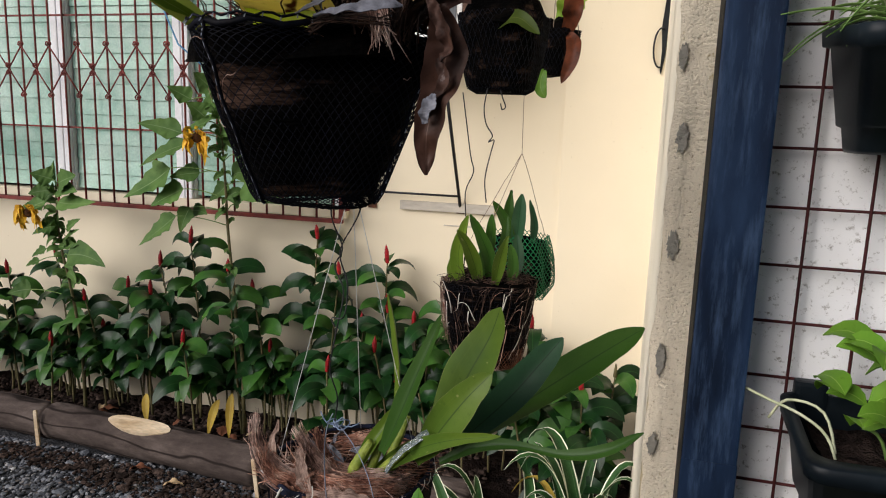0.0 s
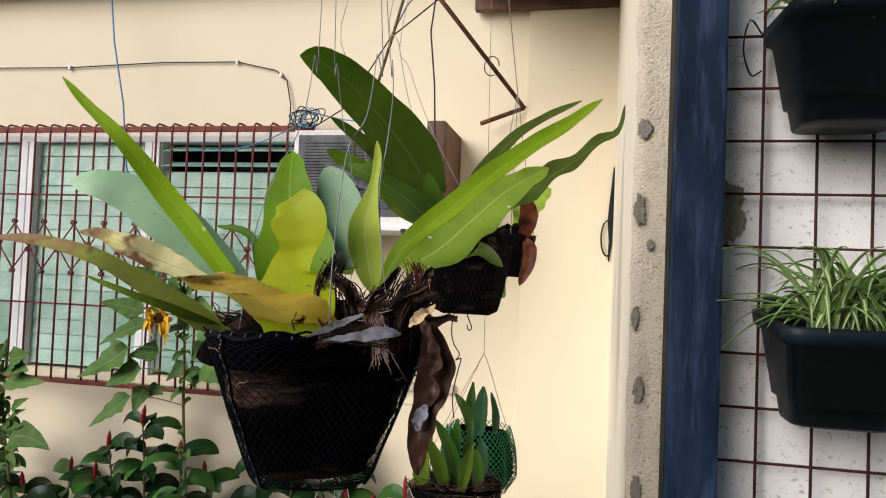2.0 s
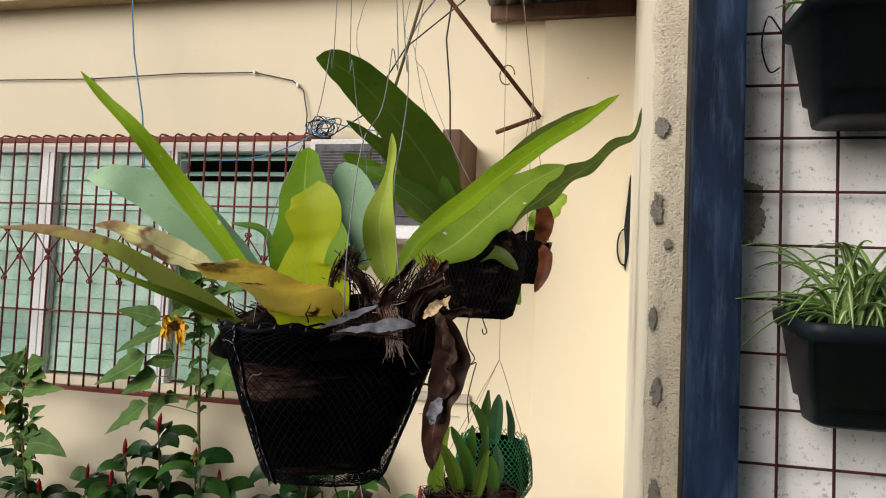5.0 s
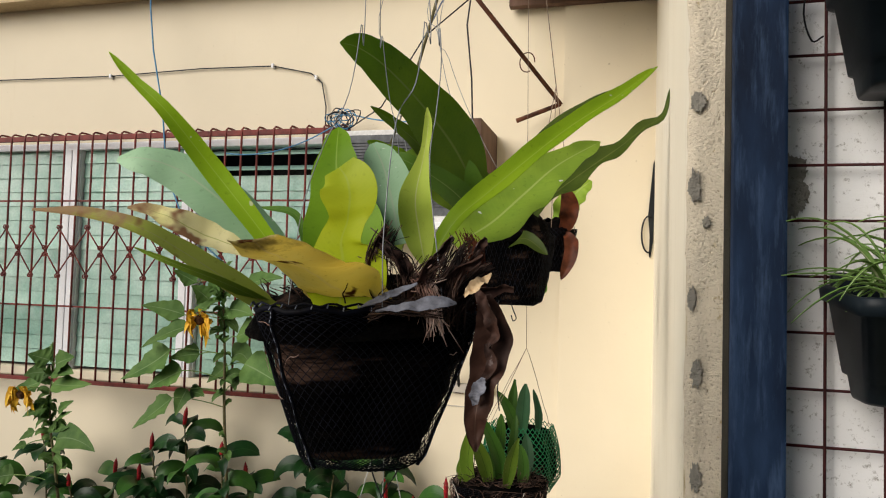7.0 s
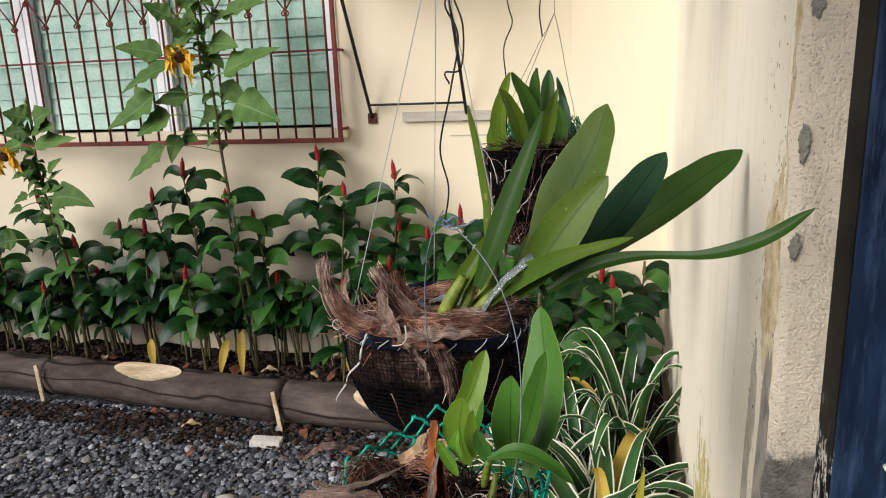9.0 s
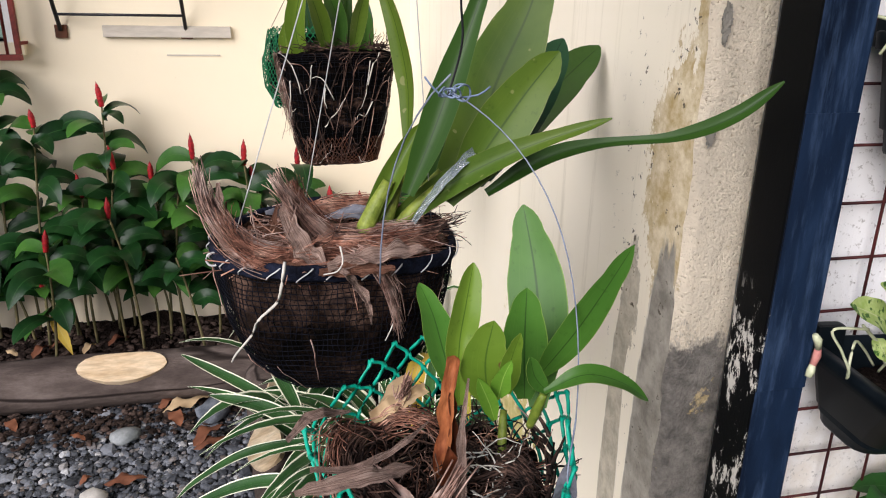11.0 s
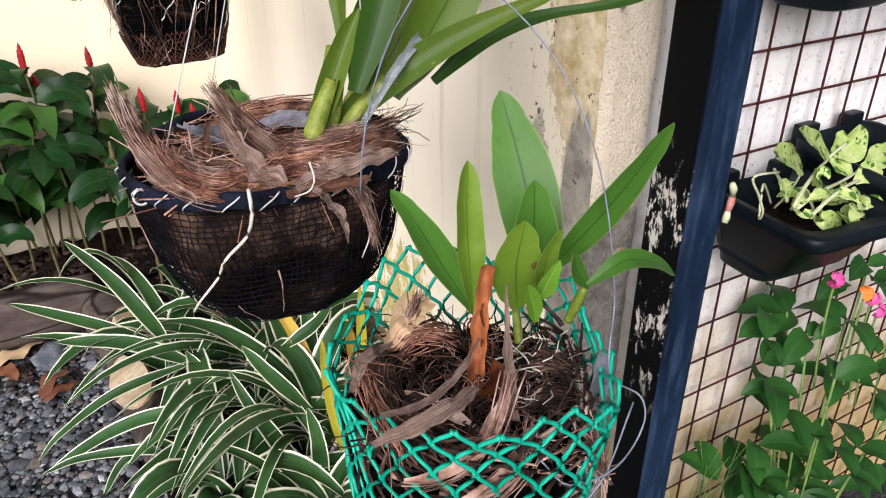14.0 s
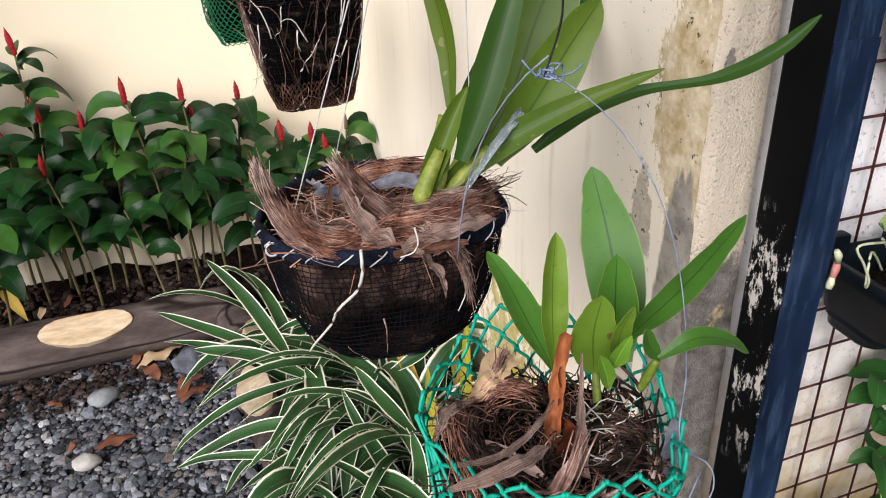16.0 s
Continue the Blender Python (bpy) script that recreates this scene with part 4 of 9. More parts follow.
def patch(name, parent, center, ry, rz, mat, axis, off, seed, ragged=0.35, label=""):
    """A ragged flake, a few millimetres thick, on a wall face."""
    n = 120
    pts = []
    for i in range(n):
        a = 2 * math.pi * i / n
        k = 1 + ragged * noise.noise(Vector((math.cos(a) * 2.2, math.sin(a) * 2.2, seed))) + 0.6 * ragged * noise.noise(Vector((math.cos(a) * 7, math.sin(a) * 7, seed + 9))) + 0.45 * ragged * noise.noise(Vector((math.cos(a) * 19, math.sin(a) * 19, seed + 3)))
        pts.append((ry * k * math.cos(a), rz * k * math.sin(a)))
    vs = []
    for d in (off, 0.0):
        for a, b in pts:
            vs.append((center[0] - d, center[1] + a, center[2] + b) if axis == "x" else (center[0] + a, center[1] - d, center[2] + b))
    fs = [tuple(range(n)), ]
    if axis == "x":
        fs = [tuple(reversed(range(n)))]
    for i in range(n):
        j = (i + 1) % n
        fs.append((i, j, n + j, n + i))
    ob = make(name, [Vector(v) - parent.location for v in vs], fs, mat, parent, label, smooth=False)
    return ob


for k, (x, z, r1, r2) in enumerate(((0.051, 2.161, 0.0105, 0.0132), (0.047, 2.036, 0.0079, 0.0228), (0.053, 1.765, 0.007, 0.0193), (0.045, 1.873, 0.0053, 0.0175), (0.064, 1.984, 0.0053, 0.0079), (0.053, 1.617, 0.0079, 0.0175), (0.050, 1.45, 0.006, 0.022), (0.049, 1.32, 0.006, 0.016))):
    patch("grey_spot", SIDE, (x, END_Y - 0.002, z), r1, r2, M_PATCH, "y", 0.0025, 20 + k, 0.45)

# the white boundary wall behind the bar mesh
wall_white = tagged(part("wall_boundary", box_bm((0.150, 1.030, 0), (3.2, 1.16, 4.2)), M_WHITE), "whitewashed rough boundary wall with dirty foot", "wall", kind="structure")
patch("fallen_flake", empty("flake_mark", (0.16, 1.03, 2.08), "grey scar where the whitewash has flaked off", "wall mark", kind="structure"), (0.163, 1.0299, 2.03), 0.030, 0.048, M_PATCH, "y", 0.003, 31, 0.35)

patch("spalled_strip", empty("wall_scar", (0.052, WALL_Y, 2.198), "dark spalled strip in the corner of the house wall", "wall mark", kind="structure"), (0.050, WALL_Y - 0.0005, 2.198), 0.013, 0.225, M_PATCH, "y", 0.003, 47, 0.5)

# closing walls behind the camera and far left
tagged(part("wall_far_yard", box_bm((-9.2, -7.0, 0), (-9.0, 3.6, 2.2)), M_WALL), "plain cream yard wall", "wall", kind="structure")

# roof: soffit over the bed, corrugated sheet over the corner
tagged(part("ceiling_soffit", box_bm((-9.0, 3.30, 3.47), (-0.62, 3.44, 3.50)), M_SOFFIT), "tan painted eave soffit", "soffit", kind="structure")


def corrugated():
    roof = empty("roof_corner", (-0.3, WALL_Y, 3.30), "corrugated cement roof sheet on a brown timber", "roof", kind="structure")
    vs, fs = [], []
    nx, ny = 60, 4
    for k in (0, 1):
        for j in range(ny + 1):
            for i in range(nx + 1):
                x = -0.36 + 0.78 * i / nx
                # long forward run, out of view, is added to shade the corner wall
                y = 0.35 - 2.60 * j / ny
                vs.append((x, y, 0.035 + 0.014 * math.cos(2 * math.pi * (x + 0.36) / 0.075) + 0.007 * k - 0.02 * y))
    m = (nx + 1) * (ny + 1)
    for k in (0, 1):
        for j in range(ny):
            for i in range(nx):
                a = k * m + j * (nx + 1) + i
                q = (a, a + 1, a + nx + 2, a + nx + 1)
                fs.append(q if k else tuple(reversed(q)))
    make("sheet", vs, fs, M_ROOF, roof)
    part("timber", box_bm((-0.34, -0.07, -0.05), (0.36, -0.02, 0.02), 0.004), M_WOOD, roof, "brown eave timber")
    return roof


corrugated()

# ---- window, grille, cooler ----
M_GLASS = surface("frosted_green_louvre_glass", ((0.23, 0.42, 0.33), (0.42, 0.61, 0.51)), 3.0, 0.12, 90.0, 0.08, vary=0.16)
M_CURT = surface("pale_green_curtain", ((0.35, 0.48, 0.40), (0.55, 0.65, 0.58)), 8.0, 0.9, 60.0, 0.2, stretch=(3, 1, 0.3))


def window():
    win = empty("window_1", (-2.785, WALL_Y, 1.30), "wide louvre window with frosted green glass blades", "window", kind="structure")
    x0, x1, h = -1.305, 1.305, 1.34
    part("window_frame", box_bm((x0, -0.012, 0), (x0 + 0.05, 0.10, h), 0.004), M_ALU, win)
    part("window_frame", box_bm((x1 - 0.05, -0.012, 0), (x1, 0.10, h), 0.004), M_ALU, win)
    part("window_frame", box_bm((x0 + 0.05, -0.012, h - 0.04), (x1 - 0.05, 0.10, h), 0.004), M_ALU, win)
    part("window_sill", box_bm((x0 - 0.02, -0.03, -0.035), (x1 + 0.02, 0.10, 0.012), 0.004), M_WALL, win)
    mull = (-0.455, 0.35)
    for m in mull:
        part("mullion", box_bm((m - 0.05, -0.016, 0.013), (m - 0.006, 0.105, h - 0.041), 0.004), M_ALU, win)
        part("mullion", box_bm((m + 0.002, -0.016, 0.013), (m + 0.042, 0.105, h - 0.041), 0.004), M_ALU, win)
    for k, (xa, xb, top) in enumerate(((x0 + 0.06, mull[0], 0.05), (mull[0] + 0.004, mull[1], 0.05), (mull[1] + 0.004, x1 - 0.06, 0.20))):
        part("curtain", box_bm((xa, 0.135, 0.02), (xb, 0.14, h - top)), M_CURT, win, "pale green curtain behind the blades")
    # added black board; the dark behind the blades is its colour
    part("black_backing", box_bm((x0 + 0.02, 0.30, -0.02), (x1 - 0.02, 0.32, h + 0.02)), M_BLACK, win, "black board added for the dark behind the window")
    # louvre blades
    cuts = (x0 + 0.05, mull[0] - 0.05, mull[0] + 0.042, mull[1] - 0.05, mull[1] + 0.042, x1 - 0.05)
    rng = random.Random(11)
    nb = 15
    pitch = (h - 0.06) / nb
    for b in range(3):
        xa, xb = cuts[2 * b] + 0.012, cuts[2 * b + 1] - 0.012
        bm = box_bm(((xa - xb) / 2, -0.003, -0.0435), ((xb - xa) / 2, 0.0025, 0.0435), 0.0015)
        me = bpy.data.meshes.new("louvre_blade")
        bm.to_mesh(me)
        bm.free()
        me.materials.append(M_GLASS)
        open_row = rng.uniform(4, 6)
        for k in range(nb):
            o = new("louvre_blade", me)
            o.parent = win
            tilt = open_row + rng.uniform(-1.5, 1.5) + (62 if (b == 2 and k > 12) else 0)
            o.matrix_basis = pose((xa + xb) / 2, 0.030, 0.03 + pitch * (k + 0.5), -tilt, 0, 0)
        for s, xx in ((1, xa - 0.010), (-1, xb + 0.004)):
            part("louvre_channel", box_bm((xx, 0.004, 0.014), (xx + 0.006, 0.10, h - 0.042)), M_ALU, win)
    return win


window()


def grille():
    g = empty("window_grille", (-2.785, WALL_Y - 0.10, 1.262), "dark red painted iron window grille with scrolled diamonds", "window grille")
    x0, x1, h, n = -1.335, 1.335, 1.405, 28
    part("bottom_rail", box_bm((x0, -0.014, -0.012), (x1, 0.014, 0.010), 0.003), M_RUST, g)
    part("top_rail", box_bm((x0, -0.004, h - 0.03), (x1, 0.014, h), 0.003), M_RUST, g)
    for x in (x0, x1 - 0.018):
        part("side_rail", box_bm((x, -0.012, 0.011), (x + 0.018, 0.010, h - 0.031), 0.003), M_RUST, g)
    bars = [x0 + (x1 - x0) * (k + 0.5) / n for k in range(n)]
    data = None
    for x in bars:
        # each bar curls back to the wall at the top
        path = [(0, 0, 0.0), (0, 0, 0.7), (0, 0, h - 0.02), (0, 0.004, h + 0.004), (0, 0.02, h + 0.016), (0, 0.05, h + 0.018), (0, 0.095, h + 0.016)]
        if data is None:
            o = tubes("bar", [path], 0.0058, M_RUST, g, sides=6)
            data = o.data
        else:
            o = new("bar", data)
            o.parent = g
        o.location = (x, -0.004, 0)
    for z in (0.42, 1.025):
        part("cross_rod", box_bm((x0, 0.002, z - 0.005), (x1, 0.010, z + 0.005), 0.001), M_RUST, g)
    # scrolled diamonds between neighbouring bars
    zt, zm, zb = 0.86, 0.735, 0.605
    vs, fs = [], []

    def scroll(cx, cz, up):
        out = []
        for s in (-1, 1):
            out.append([(cx + s * (0.004 + 0.016 * math.sin(a) * (1 - 0.5 * a / 5)), -0.012, cz + up * 0.016 * (1 - math.cos(a)) * (1 - 0.5 * a / 5)) for a in [0.5 * q for q in range(11)]])
        return out
    diam, k = None, 0
    for k in range(0, n - 2, 2):
        xa, xm, xb = bars[k], bars[k + 1], bars[k + 2]
        paths = [[(0, -0.010, zm), (xm - xa, -0.010, zt)], [(xm - xa, -0.010, zt), (xb - xa, -0.010, zm)], [(0, -0.010, zm), (xm - xa, -0.010, zb)], [(xm - xa, -0.010, zb), (xb - xa, -0.010, zm)]]
        paths += scroll(xm - xa, zt, 1) + scroll(xm - xa, zb, -1) + scroll(0, zm + 0.008, 1) + scroll(0, zm - 0.008, -1)
        if diam is None:
            o = tubes("scroll_diamond", paths, 0.0042, M_RUST, g, sides=5)
            diam = o.data
        else:
            o = new("scroll_diamond", diam)
            o.parent = g
        o.location = (xa, 0, 0)
    for z in (0.05, 0.42, 1.025):
        for x in (x0 + 0.009, x1 - 0.009):
            part("wall_stay", box_bm((x - 0.006, 0.011, z - 0.006), (x + 0.006, 0.099, z + 0.006)), M_RUST, g)
    return g


grille()


def cooler():
    c = empty("air_conditioner", (-1.08, WALL_Y, 2.12), "white window air conditioner with grey vents on a steel bracket", "air conditioner")
    part("casing", box_bm((-0.34, -0.40, 0.03), (0.30, 0.0, 0.46), 0.008), M_AC, c)
    part("vent_panel", box_bm((-0.315, -0.404, 0.06), (0.275, -0.399, 0.435)), M_ACDARK, c, "dark grey recessed vent")
    for k in range(22):
        z = 0.10 + k * 0.0142
        part("vent_fin", box_bm((-0.285, -0.410, z), (0.245, -0.4045, z + 0.006)), M_ACDARK, c)
    part("side_board", box_bm((0.302, -0.40, 0.0), (0.385, 0.0, 0.50), 0.003), M_WOOD, c, "brown wooden side board")
    part("base_board", box_bm((-0.36, -0.44, -0.005), (0.30, 0.0, 0.028), 0.003), M_ALU, c)
    return c


cooler()


def cooler_bracket():
    b = empty("cooler_bracket", (-1.09, WALL_Y, 1.36), "thin black steel support bracket under the cooler", "bracket")
    for x in (-0.235, 0.235):
        tubes("strut", [[(x, -0.012, 0.0), (x, -0.45, 0.745)]], 0.008, M_WIRE, b, sides=6)
        part("foot_plate", box_bm((x - 0.022, -0.012, -0.03), (x + 0.022, 0.0, 0.02), 0.002), M_RUSTY, b)
        part("top_arm", box_bm((x - 0.009, -0.47, 0.745), (x + 0.009, 0.0, 0.763)), M_WIRE, b)
    tubes("cross_bar", [[(-0.235, -0.05, 0.06), (0.235, -0.05, 0.06)]], 0.006, M_WIRE, b, sides=6)
    return b


cooler_bracket()
tagged(part("wall_batten", box_bm((-1.17, WALL_Y - 0.022, 1.335), (-0.68, WALL_Y, 1.38), 0.002), M_BOARD), "short pale grey wooden batten on the wall", "batten")
tagged(part("plaster_scar", box_bm((-0.94, WALL_Y - 0.003, 1.262), (-0.73, WALL_Y, 1.268)), M_BOARD), "thin rusty scratch line in the wall", "wall mark", kind="structure")

# cable along the wall with clips
cab = empty("wall_cable", (-2.0, WALL_Y, 3.03), "thin black electric cable clipped along the wall", "cable")
tubes("cable", [[Vector(p) - cab.location for p in ((-6.0, 3.425, 3.0), (-4.6, 3.425, 3.00), (-3.9, 3.425, 3.045), (-3.0, 3.425, 3.03), (-2.4, 3.425, 3.045), (-1.95, 3.425, 3.037), (-1.72, 3.425, 2.985), (-1.655, 3.425, 2.93), (-1.625, 3.42, 2.80), (-1.62, 3.41, 2.70))]], 0.0034, M_WIRE, cab, sides=6)
for x, z in ((-3.9, 3.045), (-3.0, 3.03), (-1.95, 3.037), (-1.69, 2.96)):
    part("cable_clip", box_bm((x + 2.0 - 0.006, -0.022, z - 3.03 - 0.012), (x + 2.0 + 0.006, 0.0, z - 3.03 + 0.012), 0.002), M_ALU, cab)

# coil of blue wire on the grille corner
rng = random.Random(4)
coil = empty("blue_wire_coil", (-1.47, 3.30, 2.70), "loose coil of blue and black wire on the grille corner", "wire coil")
for mat, nm in ((M_CYANSTR, "blue_wire"), (M_WIRE, "black_wire")):
    paths = []
    for k in range(5):
        r, ph, tl = rng.uniform(0.03, 0.055), rng.uniform(0, 6), rng.uniform(-0.3, 0.3)
        paths.append([(r * 1.3 * math.cos(a + ph) + 0.02 * k - 0.05, 0.02 * math.sin(2 * a) + rng.uniform(-.004, .004), 0.035 * math.sin(a + ph) + tl * 0.1 * math.cos(a)) for a in [0.35 * q for q in range(19)]])
    tubes(nm, paths, 0.003, mat, coil, sides=5)
tubes("blue_wire", [hang((-0.02, -0.01, -0.02), (-0.65, -0.03, -0.17), 0.06), hang((0.05, 0, 0.02), (0.35, -0.02, -0.03), 0.01)], 0.0035, M_CYANSTR, coil, sides=5)

# rusty angle arm on the wall
arm = empty("rusty_bracket", (-0.381, WALL_Y - 0.03, 2.763), "rusty angle-iron arm with a broken end", "bracket")
tubes("arm", [[(0, 0, 0), (-0.41, -0.55, 0.46)]], 0.014, M_RUSTY, arm, sides=4)
tubes("stub", [[(0, 0, 0), (-0.205, -0.06, -0.09)]], 0.011, M_RUSTY, arm, sides=4)
ringp = [(-0.14 + 0.035 * math.cos(a), -0.19 + 0.01 * math.sin(a), 0.155 + 0.05 * math.sin(a)) for a in [0.4 * q for q in range(14)]]
tubes("tie_wire", [ringp], 0.003, M_RUSTY, arm, sides=5)
# black plate paints the dark of a gap, with a wire loop, at the inner corner
gap = empty("corner_gap", (0.050, 3.406, 2.24), "black plate for the dark of a ragged corner slot, with a wire loop", "wall mark", kind="structure")
out = [(0.012, 0.24), (0.014, 0.10), (0.013, -0.02), (0.010, -0.14), (-0.002, -0.225), (-0.008, -0.21), (-0.006, -0.12), (-0.014, -0.02), (-0.004, 0.10), (0.006, 0.22)]
make("slot", [(x, -0.004, z) for x, z in out] + [(x, 0.002, z) for x, z in out], [tuple(reversed(range(10)))] + [(k, (k + 1) % 10, 10 + (k + 1) % 10, 10 + k) for k in range(10)], M_BLACK, gap, smooth=False)
tubes("wire_loop", [[(-0.012 - 0.030 * math.sin(a), -0.012, -0.11 + 0.085 * math.cos(a)) for a in [0.3 * q for q in range(-1, 12)]]], 0.0042, M_WIRE, gap, sides=5)

# ---- steel post and bar mesh ----
post = empty("steel_post", (0.115, 0.97, 0), "square steel post in peeling dark blue enamel", "post")
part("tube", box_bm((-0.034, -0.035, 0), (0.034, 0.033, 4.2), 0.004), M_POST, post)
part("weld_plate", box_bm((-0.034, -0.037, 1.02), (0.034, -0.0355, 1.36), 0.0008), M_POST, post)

mesh = empty("bar_mesh", (0.209, MESH_Y, 1.758), "rust red welded bar mesh fixed before the white wall", "wire mesh")
PX, PZ = 0.071, 0.075
vb = hb = None
for i in range(0, 26):
    if vb is None:
        o = tubes("upright_bar", [[(0, 0, -1.70), (0, 0, 0), (0, 0, 2.3)]], 0.0021, M_MESH, mesh, sides=6)
        vb = o.data
    else:
        o = new("upright_bar", vb)
        o.parent = mesh
    o.location = (PX * i, 0.0, 0)
for k in range(-30, 23):
    if hb is None:
        o = tubes("cross_bar", [[(-0.075, 0.004, 0), (0.8, 0.004, 0), (1.85, 0.004, 0)]], 0.0021, M_MESH, mesh, sides=6)
        hb = o.data
    else:
        o = new("cross_bar", hb)
        o.parent = mesh
    o.location = (0, 0.0, -PZ * k)


# ---- planters on the mesh ----
def planter(at, label, length=0.172, dip=0.014, h=0.142):
    """Window box: flared body, rolled rim, foot band, hook tabs. at: back top corner nearest the post."""
    p = empty("planter_box", at, label, "planter", "planter boxes on the mesh")
    d = 0.185

    def ring(inset, z, grow=0.0, r=0.022):
        x0, x1, y0, y1 = inset - grow, length - inset + grow, -d + inset * 3.0 - grow, -inset * 0.15 + grow * 0.3
        pts = []
        for cx, cy, a0 in ((x1 - r, y1 - r, 0), (x0 + r, y1 - r, 90), (x0 + r, y0 + r, 180), (x1 - r, y0 + r, 270)):
            for q in range(4):
                a = radians(a0 + 30 * q)
                pts.append((cx + r * math.cos(a), cy + r * math.sin(a), z))
        return pts
    rings = [ring(0.030, -h), ring(0.028, -h + 0.004), ring(0.024, -h + 0.028), ring(0.018, -h + 0.031), ring(0.003, -0.022), ring(0.0, -0.020, 0.006), ring(0.0, -0.002, 0.008), ring(0.0, 0.0, 0.005), ring(0.006, -0.001), ring(0.010, -0.03), ring(0.022, -0.10)]
    vs, fs = [], []
    for r in rings:
        # the front lip dips between the corners
        vs += [(x, y, z - (0.0 if z < -0.06 else dip * max(0.0, min(1.0, (-y - 0.02) / 0.06)))) for x, y, z in r]
    m = len(rings[0])
    for j in range(len(rings) - 1):
        for i in range(m):
            i2 = (i + 1) % m
            fs.append((j * m + i, j * m + i2, (j + 1) * m + i2, (j + 1) * m + i))
    fs.append(tuple(reversed(range(m))))
    make("box", vs, fs, M_PLANTER, p)
    soil_v = [(0.025 + (length - 0.05) * i / 10, -0.140 + 0.120 * j / 4, -0.035 + 0.010 * noise.noise(Vector((i * 0.9, j * 0.9, at[2] * 7)))) for j in range(5) for i in range(11)]
    soil_f = [(j * 11 + i, j * 11 + i + 1, j * 11 + i + 12, j * 11 + i + 11) for j in range(4) for i in range(10)]
    make("soil", soil_v, soil_f, M_SOIL, p)
    for x in (0.012, length - 0.05):
        part("hook_tab", box_bm((x, -0.004, -0.02), (x + 0.04, 0.016, 0.016), 0.006), M_PLANTER, p)
    if at[2] > 2.2:
        tubes("tie_wire", [[(-0.004, 0.0, 0.0), (-0.022, -0.006, 0.02), (-0.030, -0.004, -0.02), (-0.018, 0.004, -0.055), (-0.004, 0.003, -0.05)]], 0.0013, M_WIRE, p, curve=4)
    return p


BOXX = 0.205
planters = [planter((BOXX + 0.003, 0.998, 2.280), "dark grey plastic planter box with a spider plant"),
            planter((BOXX - 0.003, 0.998, 1.898), "dark grey plastic planter box with a striped spider plant"),
            planter((BOXX, 0.998, 1.445), "dark grey plastic planter box with herbs and a pale runner"),
            planter((BOXX - 0.008, 0.998, 1.054), "dark grey plastic planter box with lime mottled foliage", dip=0.0, h=0.120),
            planter((BOXX + 0.165, 0.998, 1.095), "dark grey plastic planter box further along the mesh"),
            planter((BOXX + 0.19, 0.998, 1.47), "dark grey plastic planter box high on the mesh")]

planters[3].rotation_euler = (0, 0, radians(-6))


# ---- log edging ----
def log_piece(name, a, b, r, cuts=(), seed=1, label="rough brown log laid as bed edging"):
    a, b = Vector(a), Vector(b)
    lg = empty(name, a, label, "log", "log edging of the bed")
    L = (b - a).length
    n, m = max(int(L / 0.035), 8), 22
    d = (b - a).normalized()
    s = d.cross(Vector((0, 0, 1))).normalized()
    up = s.cross(d)
    vs, fs = [], []
    for i in range(n + 1):
        t = i / n
        for k in range(m):
            w = 2 * math.pi * k / m
            q = Vector((t * L * 3, math.cos(w) * 1.2, math.sin(w) * 1.2 + seed * 5))
            rr = r * (1 + 0.07 * noise.noise(q) + 0.035 * noise.noise(q * 3.1) + 0.020 * abs(noise.noise(Vector((t * L * 9, math.cos(w) * 9, math.sin(w) * 9)))))
            vs.append(d * (t * L) + (s * math.cos(w) + up * math.sin(w)) * rr)
    for i in range(n):
        for k in range(m):
            k2 = (k + 1) % m
            fs.append((i * m + k, (i + 1) * m + k, (i + 1) * m + k2, i * m + k2))
    fs.append(tuple(range(m)))
    fs.append(tuple(reversed(range(n * m, (n + 1) * m))))
    make("trunk", vs, fs, M_LOG, lg)
    for t, w, ll, hh in cuts:
        # oval saw cut where a branch was taken off
        c = d * (t * L) + (s * math.cos(w) + up * math.sin(w)) * (r * 1.03)
        nn = (s * math.cos(w) + up * math.sin(w)).normalized()
        tt = d
        bb = nn.cross(tt)
        pts = []
        for z in (0.004, -0.03):
            for q in range(20):
                ang = 2 * math.pi * q / 20
                kx = abs(math.cos(ang)) ** 0.9 * (1 if math.cos(ang) > 0 else -1)
                pts.append(c + tt * (ll * kx) + bb * (hh * math.sin(ang)) * (1 + 0.1 * math.sin(3 * ang)) + nn * z)
        f2 = [tuple(range(20))] + [(q, 20 + q, 20 + (q + 1) % 20, (q + 1) % 20) for q in range(20)]
        make("saw_cut", pts, f2, M_CUT, lg, "pale fresh saw cut", smooth=False)
    return lg


log_piece("log", (-6.2, 3.13, 0.075), (-3.04, 3.01, 0.080), 0.098, seed=1)
log_piece("log", (-3.02, 3.01, 0.085), (-1.665, 2.90, 0.085), 0.100, ((0.457, 1.25, 0.20, 0.050),), seed=2)
log_piece("log", (-1.635, 2.90, 0.085), (-0.62, 2.90, 0.085), 0.102, ((0.50, 0.95, 0.160, 0.060),), seed=3)
log_piece("log", (-0.60, 2.82, 0.075), (-0.52, 1.95, 0.075), 0.090, ((0.30, 2.0, 0.10, 0.05), (0.66, 1.1, 0.13, 0.06)), seed=4)
for x, y in ((-1.652, 2.885), (-3.03, 2.99)):
    st = tagged(part("split_stake", box_bm((-0.010, -0.008, 0.0), (0.008, 0.008, 0.19), 0.003), M_CUT), "split pale wooden stake against the log joint", "stake")
    st.matrix_world = pose(x + 0.035, y - 0.125, 0.0, -14, -9, 20)

